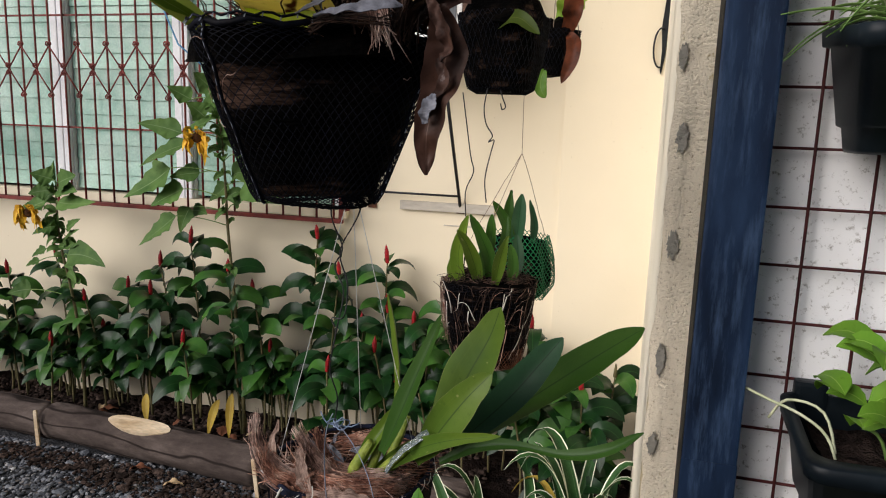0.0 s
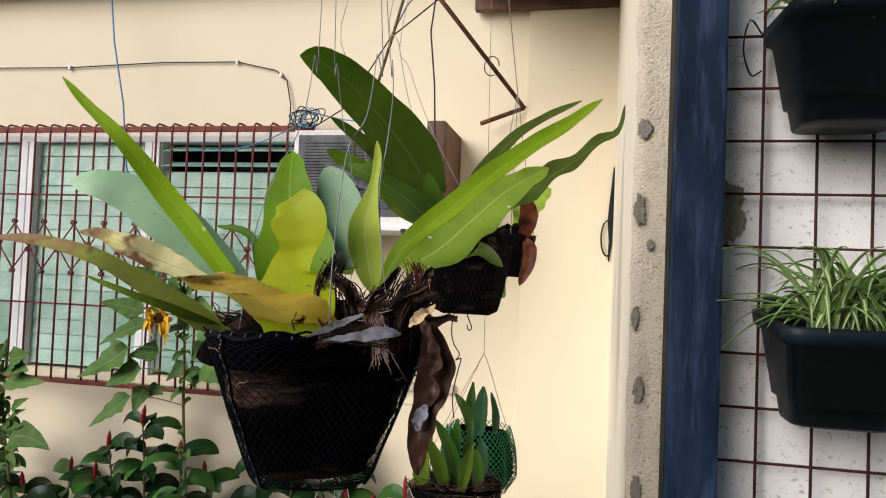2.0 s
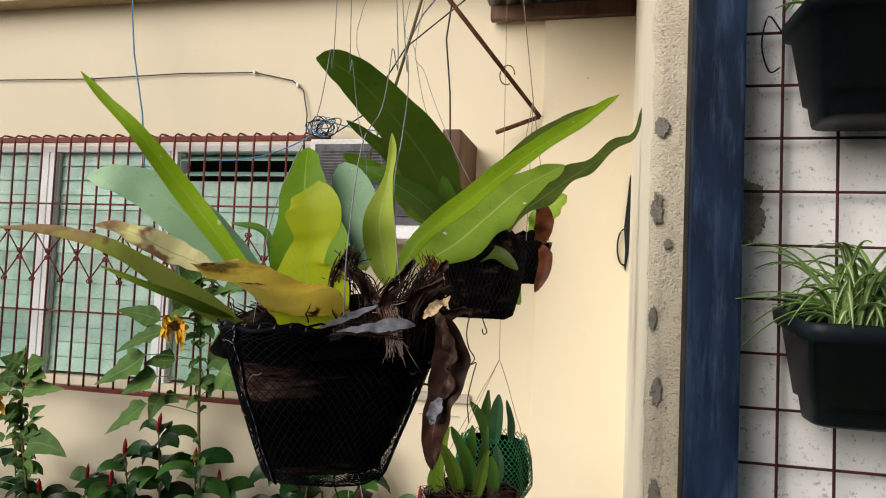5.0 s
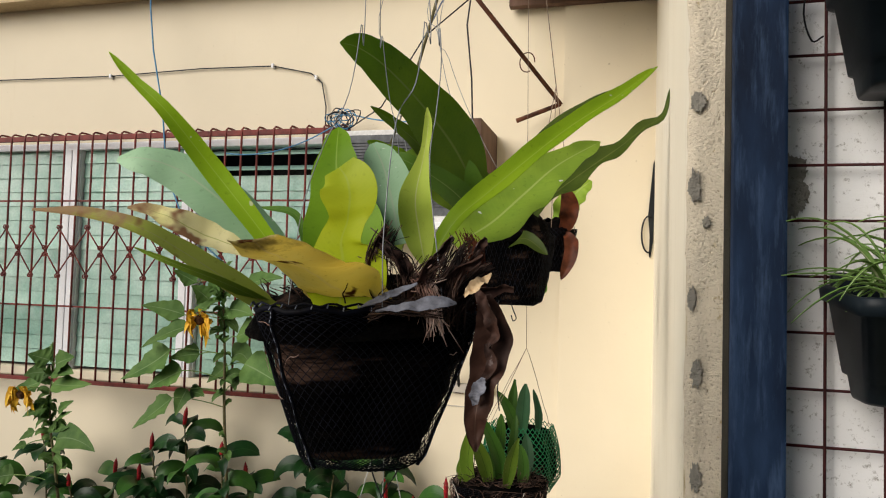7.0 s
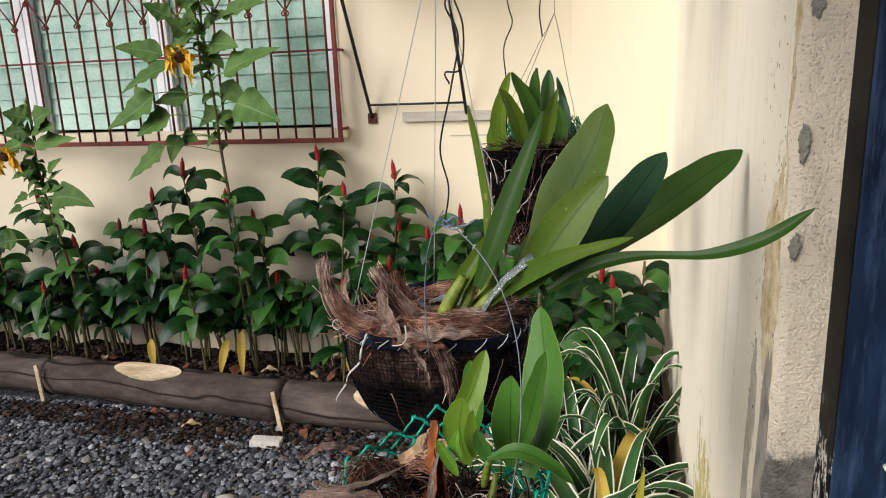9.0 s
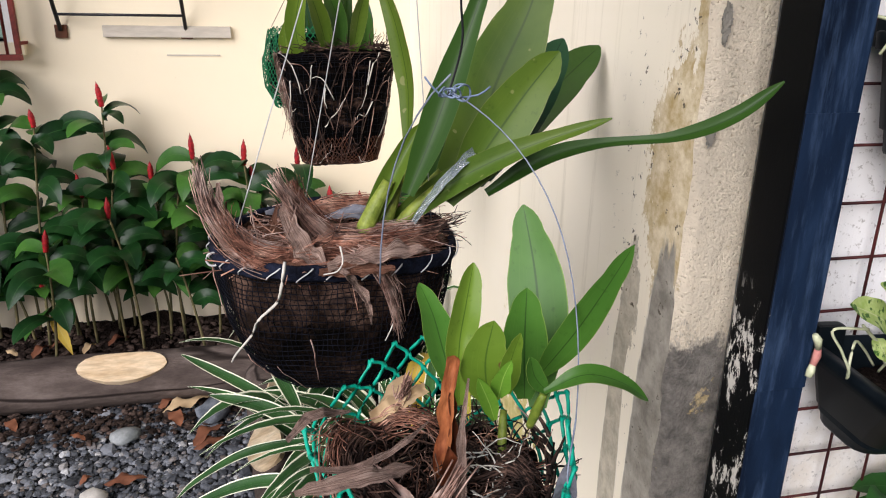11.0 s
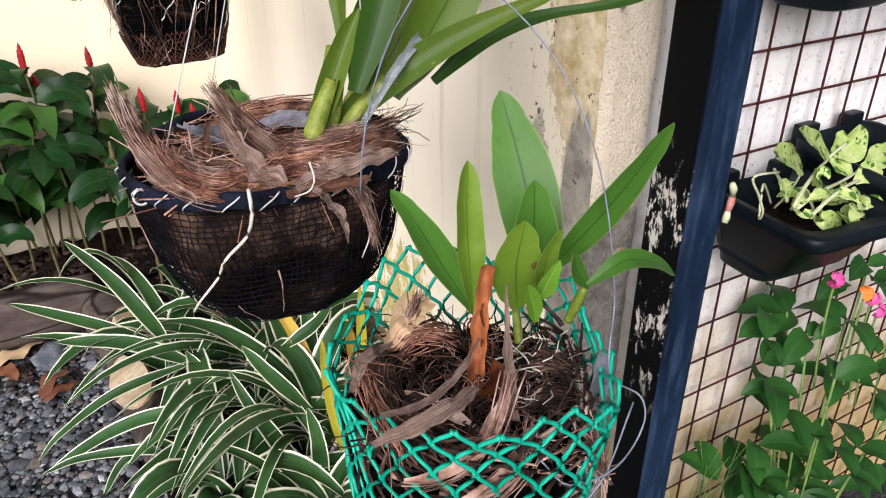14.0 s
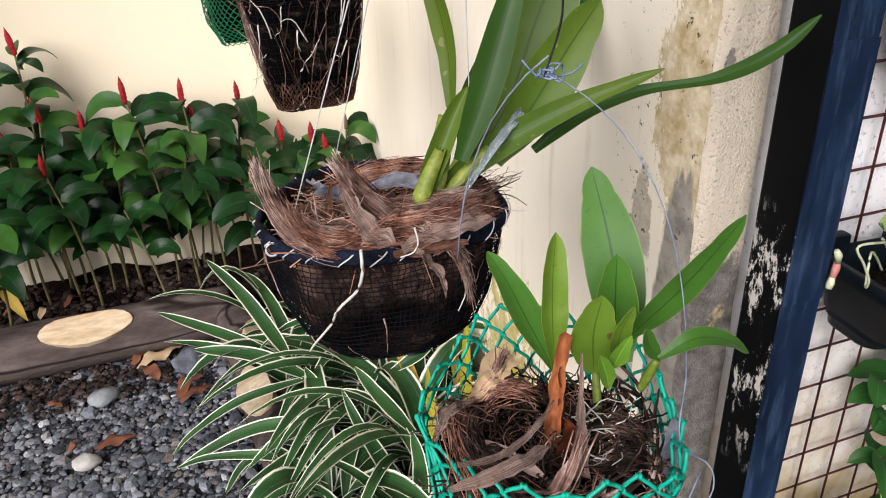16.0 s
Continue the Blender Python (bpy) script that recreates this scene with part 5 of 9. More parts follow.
# ---- hanging fern basket in black net ----
def fern_main():
    c = Vector((-0.352, 0.785, 1.656))
    f = empty("hanging_fern", c, "bird's nest fern in a hanging black net basket", "fern")
    prof = ((0.138, 0.200), (0.135, 0.187), (0.124, 0.155), (0.110, 0.115), (0.093, 0.072), (0.077, 0.032), (0.070, 0.022))
    vs, fs, at = rim_shape(prof, 64, 0.34, 0.012, 3, 4.26)
    _, _, inner = rim_shape(((0.136, 0.197), (0.133, 0.186), (0.122, 0.155), (0.108, 0.115), (0.090, 0.072), (0.073, 0.034), (0.060, 0.028)), 64, 0.33, 0.012, 3, 4.26)
    # wrinkled cloth that fills the net
    lv = []
    for j in range(41):
        for i in range(72):
            a = 2 * math.pi * i / 72
            q = inner(a, j / 40)
            k = 0.007 * noise.noise(Vector((math.cos(a) * 1.6, math.sin(a) * 1.6, q.z * 26))) + 0.004 * noise.noise(Vector((math.cos(a) * 5, math.sin(a) * 5, q.z * 60 + 5)))
            lv.append(q + Vector((math.cos(a), math.sin(a), 0)) * (k - 0.003))
    lf = [(j * 72 + i, j * 72 + (i + 1) % 72, (j + 1) * 72 + (i + 1) % 72, (j + 1) * 72 + i) for j in range(40) for i in range(72)]
    lf.append(tuple(reversed(range(40 * 72, 41 * 72))))
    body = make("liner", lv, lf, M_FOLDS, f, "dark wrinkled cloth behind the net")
    net("net", at, 76, 40, 0.00055, M_NET, body, 0.0015, True)
    rim = [at(2 * math.pi * i / 60, 0.0) + Vector((0, 0, 0.003 * math.sin(i * 1.7))) for i in range(60)]
    tubes("rim_cord", [rim], 0.0034, M_NET, f, closed=True, sides=6)
    # corded seams, whipped with a paler thread
    for a in (-1.885, -0.245, 1.33, 2.90):
        d = Vector((math.cos(a), math.sin(a), 0))
        seam = [at(a + 0.012 * math.sin(j * 0.7), j / 36) + d * 0.004 for j in range(37)]
        tubes("seam_cord", [seam], 0.0021, M_NET, f)
        tubes("whipping", [[seam[j] + d * 0.0012, seam[j + 1] + d * 0.0016] for j in range(1, 36, 2)], 0.0009, M_GREYSTR, f, sides=4)
    rng = random.Random(21)
    # scalloped hem of the net hanging from the rim cord
    hem = []
    for i in range(121):
        a = 2 * math.pi * i / 120
        hem.append(at(a, 0.0) + Vector((math.cos(a), math.sin(a), 0)) * 0.004 + Vector((0, 0, 0.003 + 0.0045 * abs(math.sin(i * 0.9)))))
    tubes("rim_whipping", [hem], 0.0013, M_NET, f, sides=4)
    tubes("rim_thread", [[hem[i], hem[i] + Vector((0, 0, -0.004)) + Vector((math.cos(math.pi * i / 60), math.sin(math.pi * i / 60), 0)) * 0.003] for i in range(0, 120, 2)], 0.0007, M_GREYSTR, f, sides=4)
    net("net_floor", rim_shape(((0.071, 0.024), (0.058, 0.018), (0.03, 0.018)), 40, 0.3, 0.03, 8, 4.26)[2], 44, 8, 0.0007, M_NET, f, 0.0, True)
    surface_roots("dry_fibre", at, 16, 0.12, 0.0007, M_HUSK, f, rng, out=0.004, v0=0.05, v1=0.6)
    vs, fs, _ = rim_shape(((0.05, 0.235), (0.09, 0.215), (0.125, 0.196), (0.132, 0.170)), 30, 0.1, 0.06, 9)
    make("root_mass", vs, fs, M_LINER, f)

    def place(r):
        a, q = r.uniform(0, 6.28), r.uniform(0.03, 0.125)
        return (q * math.cos(a), q * math.sin(a), 0.205 + 0.035 * (1 - q / 0.13)), (math.cos(a), math.sin(a), r.uniform(0, 0.9))
    fibres("root_fibre", 80, place, 0.035, 0.0012, M_TUFT, f, rng, curl=1.6, seg=8)
    # dead frond bases, frayed to dark fibre
    B = lambda p0, p1, p2, n, w0, w1, m, lb="", fr=0.003: bundle(f, p0, p1, p2, n, w0, w1, m, rng, lb, fr, "dead_frond_tuft", 0.0008)
    B((-0.290, 0.70, 1.85), (-0.302, 0.685, 1.905), (-0.284, 0.672, 1.945), 96, 0.014, 0.010, M_TUFT, "frayed dark brown frond stump")
    B((-0.270, 0.70, 1.85), (-0.266, 0.680, 1.895), (-0.290, 0.665, 1.925), 80, 0.012, 0.008, M_TUFT)
    B((-0.250, 0.70, 1.85), (-0.258, 0.680, 1.880), (-0.225, 0.665, 1.915), 80, 0.012, 0.010, M_TUFT)
    B((-0.235, 0.70, 1.85), (-0.222, 0.690, 1.895), (-0.204, 0.690, 1.930), 96, 0.013, 0.010, M_TUFT, "", 0.002)
    B((-0.225, 0.72, 1.85), (-0.205, 0.710, 1.885), (-0.178, 0.715, 1.905), 96, 0.014, 0.010, M_TUFT, "", 0.002)
    B((-0.262, 0.69, 1.89), (-0.243, 0.672, 1.885), (-0.226, 0.660, 1.835), 80, 0.007, 0.006, M_HUSK, "", 0.004)
    B((-0.300, 0.675, 1.855), (-0.270, 0.660, 1.862), (-0.220, 0.668, 1.860), 96, 0.010, 0.010, M_TUFT, "", 0.002)
    B((-0.215, 0.73, 1.86), (-0.205, 0.735, 1.910), (-0.215, 0.74, 1.945), 80, 0.014, 0.010, M_DEADR)
    for k, (p0, p1, p2, w) in enumerate((((-0.292, 0.70, 1.85), (-0.304, 0.682, 1.905), (-0.288, 0.672, 1.948), 0.020), ((-0.272, 0.70, 1.85), (-0.270, 0.678, 1.900), (-0.286, 0.662, 1.922), 0.018), ((-0.252, 0.70, 1.85), (-0.256, 0.676, 1.880), (-0.232, 0.660, 1.912), 0.018), ((-0.237, 0.70, 1.85), (-0.222, 0.688, 1.892), (-0.186, 0.686, 1.918), 0.020), ((-0.225, 0.72, 1.85), (-0.202, 0.706, 1.876), (-0.158, 0.712, 1.884), 0.022), ((-0.262, 0.71, 1.85), (-0.246, 0.70, 1.905), (-0.222, 0.70, 1.938), 0.018), ((-0.24, 0.73, 1.86), (-0.215, 0.73, 1.905), (-0.195, 0.735, 1.940), 0.020))):
        leaf(f, p0, p1, p2, w, M_DEAD, name="dead_frond", face=(0.2, -1, 0.1), fold=0.7, wave=0.3, waves=2.5, twist=0.9, n=24, crumple=0.009, ragged=0.5, seed=k, shape=lambda t: min(1.0, 0.6 + t) * (1 - 0.75 * t ** 2))

    blade(f, ((-0.439, 0.72, 1.919), (-0.475, 0.71, 1.965), (-0.518, 0.7, 2.017), (-0.558, 0.67, 2.076), (-0.596, 0.66, 2.112), (-0.625, 0.65, 2.144)), (0.0213, 0.024, 0.0266, 0.0253, 0.0186, 0.012, 0.0007), M_FERN, "bright green upright frond", face=(0.1, -1, 0.25), fold=0.22)
    blade(f, ((-0.441, 0.75, 1.914), (-0.484, 0.74, 1.949), (-0.528, 0.725, 1.987), (-0.575, 0.715, 2.018), (-0.613, 0.7, 2.029), (-0.648, 0.7, 2.029)), (0.0309, 0.0505, 0.0589, 0.0603, 0.0547, 0.0407, 0.0084), M_FERNG, "grey-green frond with white insect marks", face=(0.2, -1, 0.6), fold=-0.12, wave=0.04)
    blade(f, ((-0.458, 0.7, 1.916), (-0.501, 0.69, 1.931), (-0.534, 0.67, 1.948), (-0.565, 0.66, 1.961), (-0.59, 0.65, 1.964)), (0.0092, 0.0223, 0.0328, 0.0328, 0.0263, 0.0158, 0.002), M_FERNB, "frond withered to tan and brown towards its tip", face=(0.1, -1, 0.7), wave=0.07, ragged=0.25, crumple=0.004)
    blade(f, ((-0.42, 0.7, 1.847), (-0.456, 0.66, 1.88), (-0.495, 0.62, 1.914), (-0.529, 0.59, 1.938), (-0.58, 0.575, 1.95), (-0.631, 0.56, 1.952)), (0.0154, 0.0273, 0.0261, 0.0237, 0.0202, 0.0154, 0.0119, 0.003), M_FERNL, "long drooping frond, brown at its tip", face=(0.2, -1, 0.75), fold=0.30, wave=0.04, ragged=0.14)
    blade(f, ((-0.426, 0.71, 1.853), (-0.454, 0.645, 1.88), (-0.488, 0.605, 1.899), (-0.527, 0.585, 1.916)), (0.0072, 0.0119, 0.0107, 0.0072, 0.0012), M_FERNO, face=(0.1, -1, -0.1), fold=0.2)
    blade(f, ((-0.324, 0.719, 1.851), (-0.338, 0.66, 1.881), (-0.349, 0.606, 1.899), (-0.352, 0.557, 1.91), (-0.356, 0.518, 1.919)), (0.062, 0.098, 0.102, 0.098, 0.090, 0.074, 0.052), M_FERNT, "broken yellowing frond with black blotches", face=(0.0, -0.5, -0.85), fold=-0.14, wave=0.10, waves=1.6, ragged=0.2, crumple=0.005, n=34)
    blade(f, ((-0.363, 0.77, 1.861), (-0.372, 0.772, 1.909), (-0.379, 0.775, 1.951), (-0.397, 0.79, 2.017), (-0.403, 0.8, 2.052), (-0.41, 0.82, 2.087)), (0.0436, 0.0755, 0.0988, 0.0959, 0.0726, 0.0625, 0.0378, 0.0022), M_FERNH, face=(0.2, -1, 0.1), fold=0.12, wave=0.05, waves=1.5)
    blade(f, ((-0.348, 0.69, 1.851), (-0.341, 0.685, 1.878), (-0.336, 0.675, 1.904), (-0.338, 0.672, 1.93), (-0.331, 0.67, 1.951), (-0.328, 0.668, 1.975), (-0.332, 0.668, 1.995), (-0.342, 0.67, 2.009)), (0.052, 0.0841, 0.0978, 0.0928, 0.052, 0.0396, 0.0594, 0.0606, 0.0371), M_FERNY, "yellow-green waisted frond with insect holes", face=(0.1, -1, 0.1), fold=0.10, wave=0.05, waves=1.4, crumple=0.003, n=44)
    blade(f, ((-0.315, 0.8, 1.934), (-0.329, 0.81, 1.985), (-0.35, 0.83, 2.035), (-0.373, 0.85, 2.071)), (0.03, 0.0539, 0.0599, 0.0569, 0.0434, 0.009), M_FERNG, face=(0.3, -1, 0.1), fold=0.12, wave=0.03)
    blade(f, ((-0.26, 0.73, 1.903), (-0.268, 0.725, 1.946), (-0.27, 0.715, 1.981), (-0.261, 0.71, 2.023), (-0.255, 0.705, 2.057), (-0.255, 0.7, 2.078)), (0.0051, 0.0255, 0.037, 0.0383, 0.0332, 0.0192, 0.0096, 0.0096, 0.0013), M_FERNP, "pale folded young frond", face=(0.1, -1, 0.1), fold=0.22)
    blade(f, ((-0.267, 0.76, 1.907), (-0.241, 0.78, 1.961), (-0.208, 0.8, 1.996), (-0.166, 0.83, 2.04), (-0.115, 0.87, 2.091), (-0.06, 0.9, 2.134), (-0.009, 0.93, 2.18)), (0.0086, 0.0243, 0.03, 0.0329, 0.0329, 0.03, 0.0271, 0.0186, 0.0007), M_FERN, "long bright frond reaching to the side wall", face=(-0.2, -1, 0.5), fold=0.34, wave=0.10, waves=4)
    blade(f, ((-0.25, 0.82, 1.936), (-0.213, 0.86, 1.966), (-0.178, 0.91, 2.01), (-0.138, 0.95, 2.055), (-0.084, 1, 2.096)), (0.022, 0.066, 0.080, 0.076, 0.058, 0.034, 0.0016), M_FERNO, "olive green broad frond", face=(-0.3, -1, 0.05), fold=0.18, wave=0.10, waves=4, ragged=0.08)
    blade(f, ((-0.337, 0.84, 1.927), (-0.335, 0.86, 1.973), (-0.365, 0.9, 2.024)), (0.023, 0.0384, 0.0307, 0.0031), M_FERNP, face=(0, -1, 0.2), fold=0.2)
    blade(f, ((-0.44, 0.8, 1.921), (-0.487, 0.86, 1.976), (-0.564, 0.9, 1.991)), (0.008, 0.0096, 0.0111, 0.0016), M_MIDL, face=(0, -1, 0.6), fold=0.2)
    # dead leaves hanging over the rim
    blade(f, ((-0.186, 0.7, 1.875), (-0.177, 0.695, 1.845), (-0.177, 0.69, 1.816), (-0.185, 0.685, 1.783), (-0.189, 0.68, 1.751), (-0.188, 0.68, 1.719)), (0.0143, 0.0299, 0.0383, 0.0371, 0.0311, 0.0275, 0.0179, 0.003), M_DEADB, "dry brown leaf hanging over the rim", face=(0.2, -1, 0.1), fold=0.35, wave=0.12, waves=2, crumple=0.008, ragged=0.25, n=36)
    blade(f, ((-0.18, 0.675, 1.794), (-0.186, 0.67, 1.779), (-0.19, 0.67, 1.767)), (0.0047, 0.0141, 0.0129, 0.0023), M_DEADG, face=(-0.2, -1, 0.1), fold=0.4, crumple=0.006, ragged=0.3)
    blade(f, ((-0.196, 0.69, 1.887), (-0.182, 0.685, 1.864), (-0.172, 0.685, 1.842), (-0.175, 0.68, 1.823)), (0.0048, 0.0107, 0.0155, 0.0119, 0.0024), M_DEAD, "grey curled dead leaf", face=(0.2, -1, 0.1), fold=0.5, wave=0.4, waves=3, twist=0.8, crumple=0.006, ragged=0.3)
    blade(f, ((-0.18, 0.685, 1.828), (-0.173, 0.68, 1.808), (-0.183, 0.68, 1.79), (-0.199, 0.68, 1.771)), (0.0059, 0.0119, 0.0083, 0.0107, 0.0018), M_DEAD, face=(-0.2, -1, 0.2), fold=0.4, wave=0.3, waves=2, crumple=0.005, ragged=0.3)
    blade(f, ((-0.302, 0.635, 1.862), (-0.268, 0.635, 1.875), (-0.244, 0.645, 1.888)), (0.0017, 0.0081, 0.0098, 0.0081, 0.0012), M_DEADG, "grey papery dead leaf", face=(0, -0.8, 0.8), fold=0.2, crumple=0.003)
    blade(f, ((-0.282, 0.632, 1.859), (-0.245, 0.632, 1.865), (-0.204, 0.648, 1.871)), (0.0017, 0.0068, 0.0114, 0.016, 0.0137, 0.0034), M_DEADG, face=(0, -0.8, 0.8), fold=0.2, wave=0.1, crumple=0.004)
    blade(f, ((-0.199, 0.66, 1.876), (-0.187, 0.665, 1.888), (-0.175, 0.675, 1.898)), (0.0035, 0.0117, 0.0082, 0.0018), M_TAN, face=(0, -1, 0.4), fold=0.5, crumple=0.006, ragged=0.3)
    # curly black wire below, which carries the net pot
    tubes("hook_wire", [[local(f, p) for p in ((-0.347, 0.83, 1.70), (-0.350, 0.82, 1.655), (-0.335, 0.82, 1.615), (-0.345, 0.82, 1.59), (-0.333, 0.82, 1.56), (-0.342, 0.82, 1.51), (-0.360, 0.84, 1.45), (-0.356, 0.855, 1.405), (-0.365, 0.864, 1.361))], [local(f, p) for p in ((-0.31, 0.83, 1.69), (-0.315, 0.82, 1.655), (-0.338, 0.82, 1.61), (-0.328, 0.82, 1.57), (-0.330, 0.815, 1.53), (-0.346, 0.815, 1.526), (-0.342, 0.815, 1.515))]], 0.0010, M_WIRE, f, "twisted black wire", curve=8)
    # suspension strings
    tubes("string", [[local(f, p) for p in ((-0.412, 0.7, 1.853), (-0.399, 0.7, 1.966), (-0.375, 0.7, 2.039), (-0.351, 0.71, 2.1), (-0.351, 0.74, 2.19), (-0.35, 0.75, 2.25), (-0.386, 0.842, 3.178))]], 0.0006, M_STRING, f, curve=5)
    tubes("string", [[local(f, p) for p in ((-0.278, 0.64, 1.863), (-0.286, 0.66, 1.942), (-0.29, 0.7, 2.064), (-0.275, 0.72, 2.112), (-0.276, 0.75, 2.192), (-0.276, 0.76, 2.251), (-0.382, 0.842, 3.178))]], 0.0007, M_STRING, f, curve=5)
    tubes("string", [[local(f, p) for p in ((-0.226, 0.68, 1.864), (-0.256, 0.72, 2.011), (-0.262, 0.76, 2.084), (-0.263, 0.78, 2.145), (-0.267, 0.785, 2.196), (-0.278, 0.79, 2.263), (-0.384, 0.85, 3.178))]], 0.0007, M_STRING, f, curve=5)
    tubes("string", [[local(f, p) for p in ((-0.351, 0.88, 1.919), (-0.34, 0.86, 2.058), (-0.349, 0.84, 2.131), (-0.353, 0.82, 2.202), (-0.351, 0.8, 2.27), (-0.386, 0.853, 3.178))]], 0.0006, M_STRING, f, curve=5)
    f.location, f.scale = (-0.3319, 0.7267, 1.6706), (0.93, 0.93, 0.93)
    return f


fern_main()


def fern_rear():
    c = Vector((-0.300, 1.555, 1.84))
    f = empty("hanging_fern", c, "dark bird's nest fern in a black hanging pot", "fern")
    vs, fs, at = rim_shape(((0.095, 0.16), (0.092, 0.13), (0.082, 0.06), (0.068, 0.01), (0.05, 0.0)), 30, 0.25, 0.02, 5)
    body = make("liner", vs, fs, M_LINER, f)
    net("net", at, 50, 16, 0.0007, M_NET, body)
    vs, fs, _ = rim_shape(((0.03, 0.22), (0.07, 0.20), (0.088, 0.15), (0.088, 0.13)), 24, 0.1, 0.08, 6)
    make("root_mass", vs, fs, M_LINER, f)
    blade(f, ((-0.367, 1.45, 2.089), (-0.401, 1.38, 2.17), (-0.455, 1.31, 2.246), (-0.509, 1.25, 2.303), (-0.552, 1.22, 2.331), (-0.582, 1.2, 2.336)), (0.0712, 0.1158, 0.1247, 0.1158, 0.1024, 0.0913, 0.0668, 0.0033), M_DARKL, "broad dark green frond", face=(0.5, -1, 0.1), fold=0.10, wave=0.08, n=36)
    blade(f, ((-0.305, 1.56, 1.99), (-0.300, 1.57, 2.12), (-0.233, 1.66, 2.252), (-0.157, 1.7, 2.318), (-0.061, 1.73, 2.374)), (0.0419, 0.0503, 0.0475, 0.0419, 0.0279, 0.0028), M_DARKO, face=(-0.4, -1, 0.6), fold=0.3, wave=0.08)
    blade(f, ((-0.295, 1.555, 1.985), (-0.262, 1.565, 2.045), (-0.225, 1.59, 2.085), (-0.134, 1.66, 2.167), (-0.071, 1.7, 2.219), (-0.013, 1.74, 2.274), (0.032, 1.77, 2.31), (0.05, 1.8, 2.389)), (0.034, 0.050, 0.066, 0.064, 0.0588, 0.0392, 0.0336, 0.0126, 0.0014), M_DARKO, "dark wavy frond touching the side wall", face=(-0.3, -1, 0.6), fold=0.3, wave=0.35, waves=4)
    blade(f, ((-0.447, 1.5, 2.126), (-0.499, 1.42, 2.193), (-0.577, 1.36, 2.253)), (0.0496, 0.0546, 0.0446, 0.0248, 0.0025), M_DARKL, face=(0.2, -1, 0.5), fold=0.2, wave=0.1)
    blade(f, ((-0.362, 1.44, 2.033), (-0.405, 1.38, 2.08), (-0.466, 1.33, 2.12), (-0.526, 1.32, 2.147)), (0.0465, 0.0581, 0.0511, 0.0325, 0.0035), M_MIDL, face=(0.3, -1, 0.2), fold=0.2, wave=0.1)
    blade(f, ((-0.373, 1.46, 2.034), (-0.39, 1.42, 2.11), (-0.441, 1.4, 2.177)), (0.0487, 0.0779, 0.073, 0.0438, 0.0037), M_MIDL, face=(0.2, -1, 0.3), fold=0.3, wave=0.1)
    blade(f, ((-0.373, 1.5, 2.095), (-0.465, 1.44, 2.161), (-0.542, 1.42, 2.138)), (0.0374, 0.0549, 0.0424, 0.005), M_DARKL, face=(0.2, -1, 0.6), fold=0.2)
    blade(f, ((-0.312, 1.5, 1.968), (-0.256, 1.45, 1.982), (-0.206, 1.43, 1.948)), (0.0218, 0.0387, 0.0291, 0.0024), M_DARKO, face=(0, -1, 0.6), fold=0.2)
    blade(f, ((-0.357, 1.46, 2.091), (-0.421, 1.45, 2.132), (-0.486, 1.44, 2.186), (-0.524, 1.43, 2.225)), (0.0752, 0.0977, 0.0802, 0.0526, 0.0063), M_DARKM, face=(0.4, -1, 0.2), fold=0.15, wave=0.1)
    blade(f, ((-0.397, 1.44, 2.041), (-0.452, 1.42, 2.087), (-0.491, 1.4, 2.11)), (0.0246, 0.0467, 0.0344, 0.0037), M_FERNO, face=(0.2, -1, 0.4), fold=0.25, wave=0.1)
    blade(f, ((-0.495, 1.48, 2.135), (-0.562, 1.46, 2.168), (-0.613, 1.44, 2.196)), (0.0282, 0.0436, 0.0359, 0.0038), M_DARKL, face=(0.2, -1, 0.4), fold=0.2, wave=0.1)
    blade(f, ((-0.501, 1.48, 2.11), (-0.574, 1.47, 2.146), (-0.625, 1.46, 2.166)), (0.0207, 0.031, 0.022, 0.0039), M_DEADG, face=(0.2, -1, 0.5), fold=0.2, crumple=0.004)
    tubes("string", [[local(f, p) for p in ((-0.519, 1.5, 2.092), (-0.552, 1.5, 2.237), (-0.583, 1.5, 2.383), (-0.604, 1.5, 2.559), (-0.36, 1.53, 3.09))]], 0.0009, M_STRING, f, curve=5)
    tubes("string", [[local(f, p) for p in ((-0.367, 1.52, 2.033), (-0.417, 1.52, 2.228), (-0.454, 1.52, 2.34), (-0.48, 1.52, 2.461), (-0.499, 1.52, 2.562), (-0.36, 1.545, 3.09))]], 0.0009, M_STRING, f, curve=5)
    tubes("string", [[local(f, p) for p in ((-0.283, 1.6, 2.042), (-0.396, 1.57, 2.251), (-0.462, 1.56, 2.412), (-0.481, 1.55, 2.518), (-0.36, 1.55, 3.09))]], 0.0008, M_STRING, f, curve=5)
    tubes("hook_wire", [[local(f, p) for p in ((-0.318, 1.50, 1.850), (-0.324, 1.50, 1.808), (-0.318, 1.50, 1.775), (-0.304, 1.50, 1.752), (-0.312, 1.50, 1.738), (-0.300, 1.50, 1.742), (-0.306, 1.50, 1.715), (-0.316, 1.50, 1.66), (-0.311, 1.50, 1.61))], [local(f, p) for p in ((-0.292, 1.50, 1.848), (-0.286, 1.50, 1.83), (-0.279, 1.50, 1.812), (-0.286, 1.50, 1.806), (-0.290, 1.50, 1.818))]], 0.0014, M_WIRE, f, "curly dark wire hook", curve=9)
    return f


fern_rear()


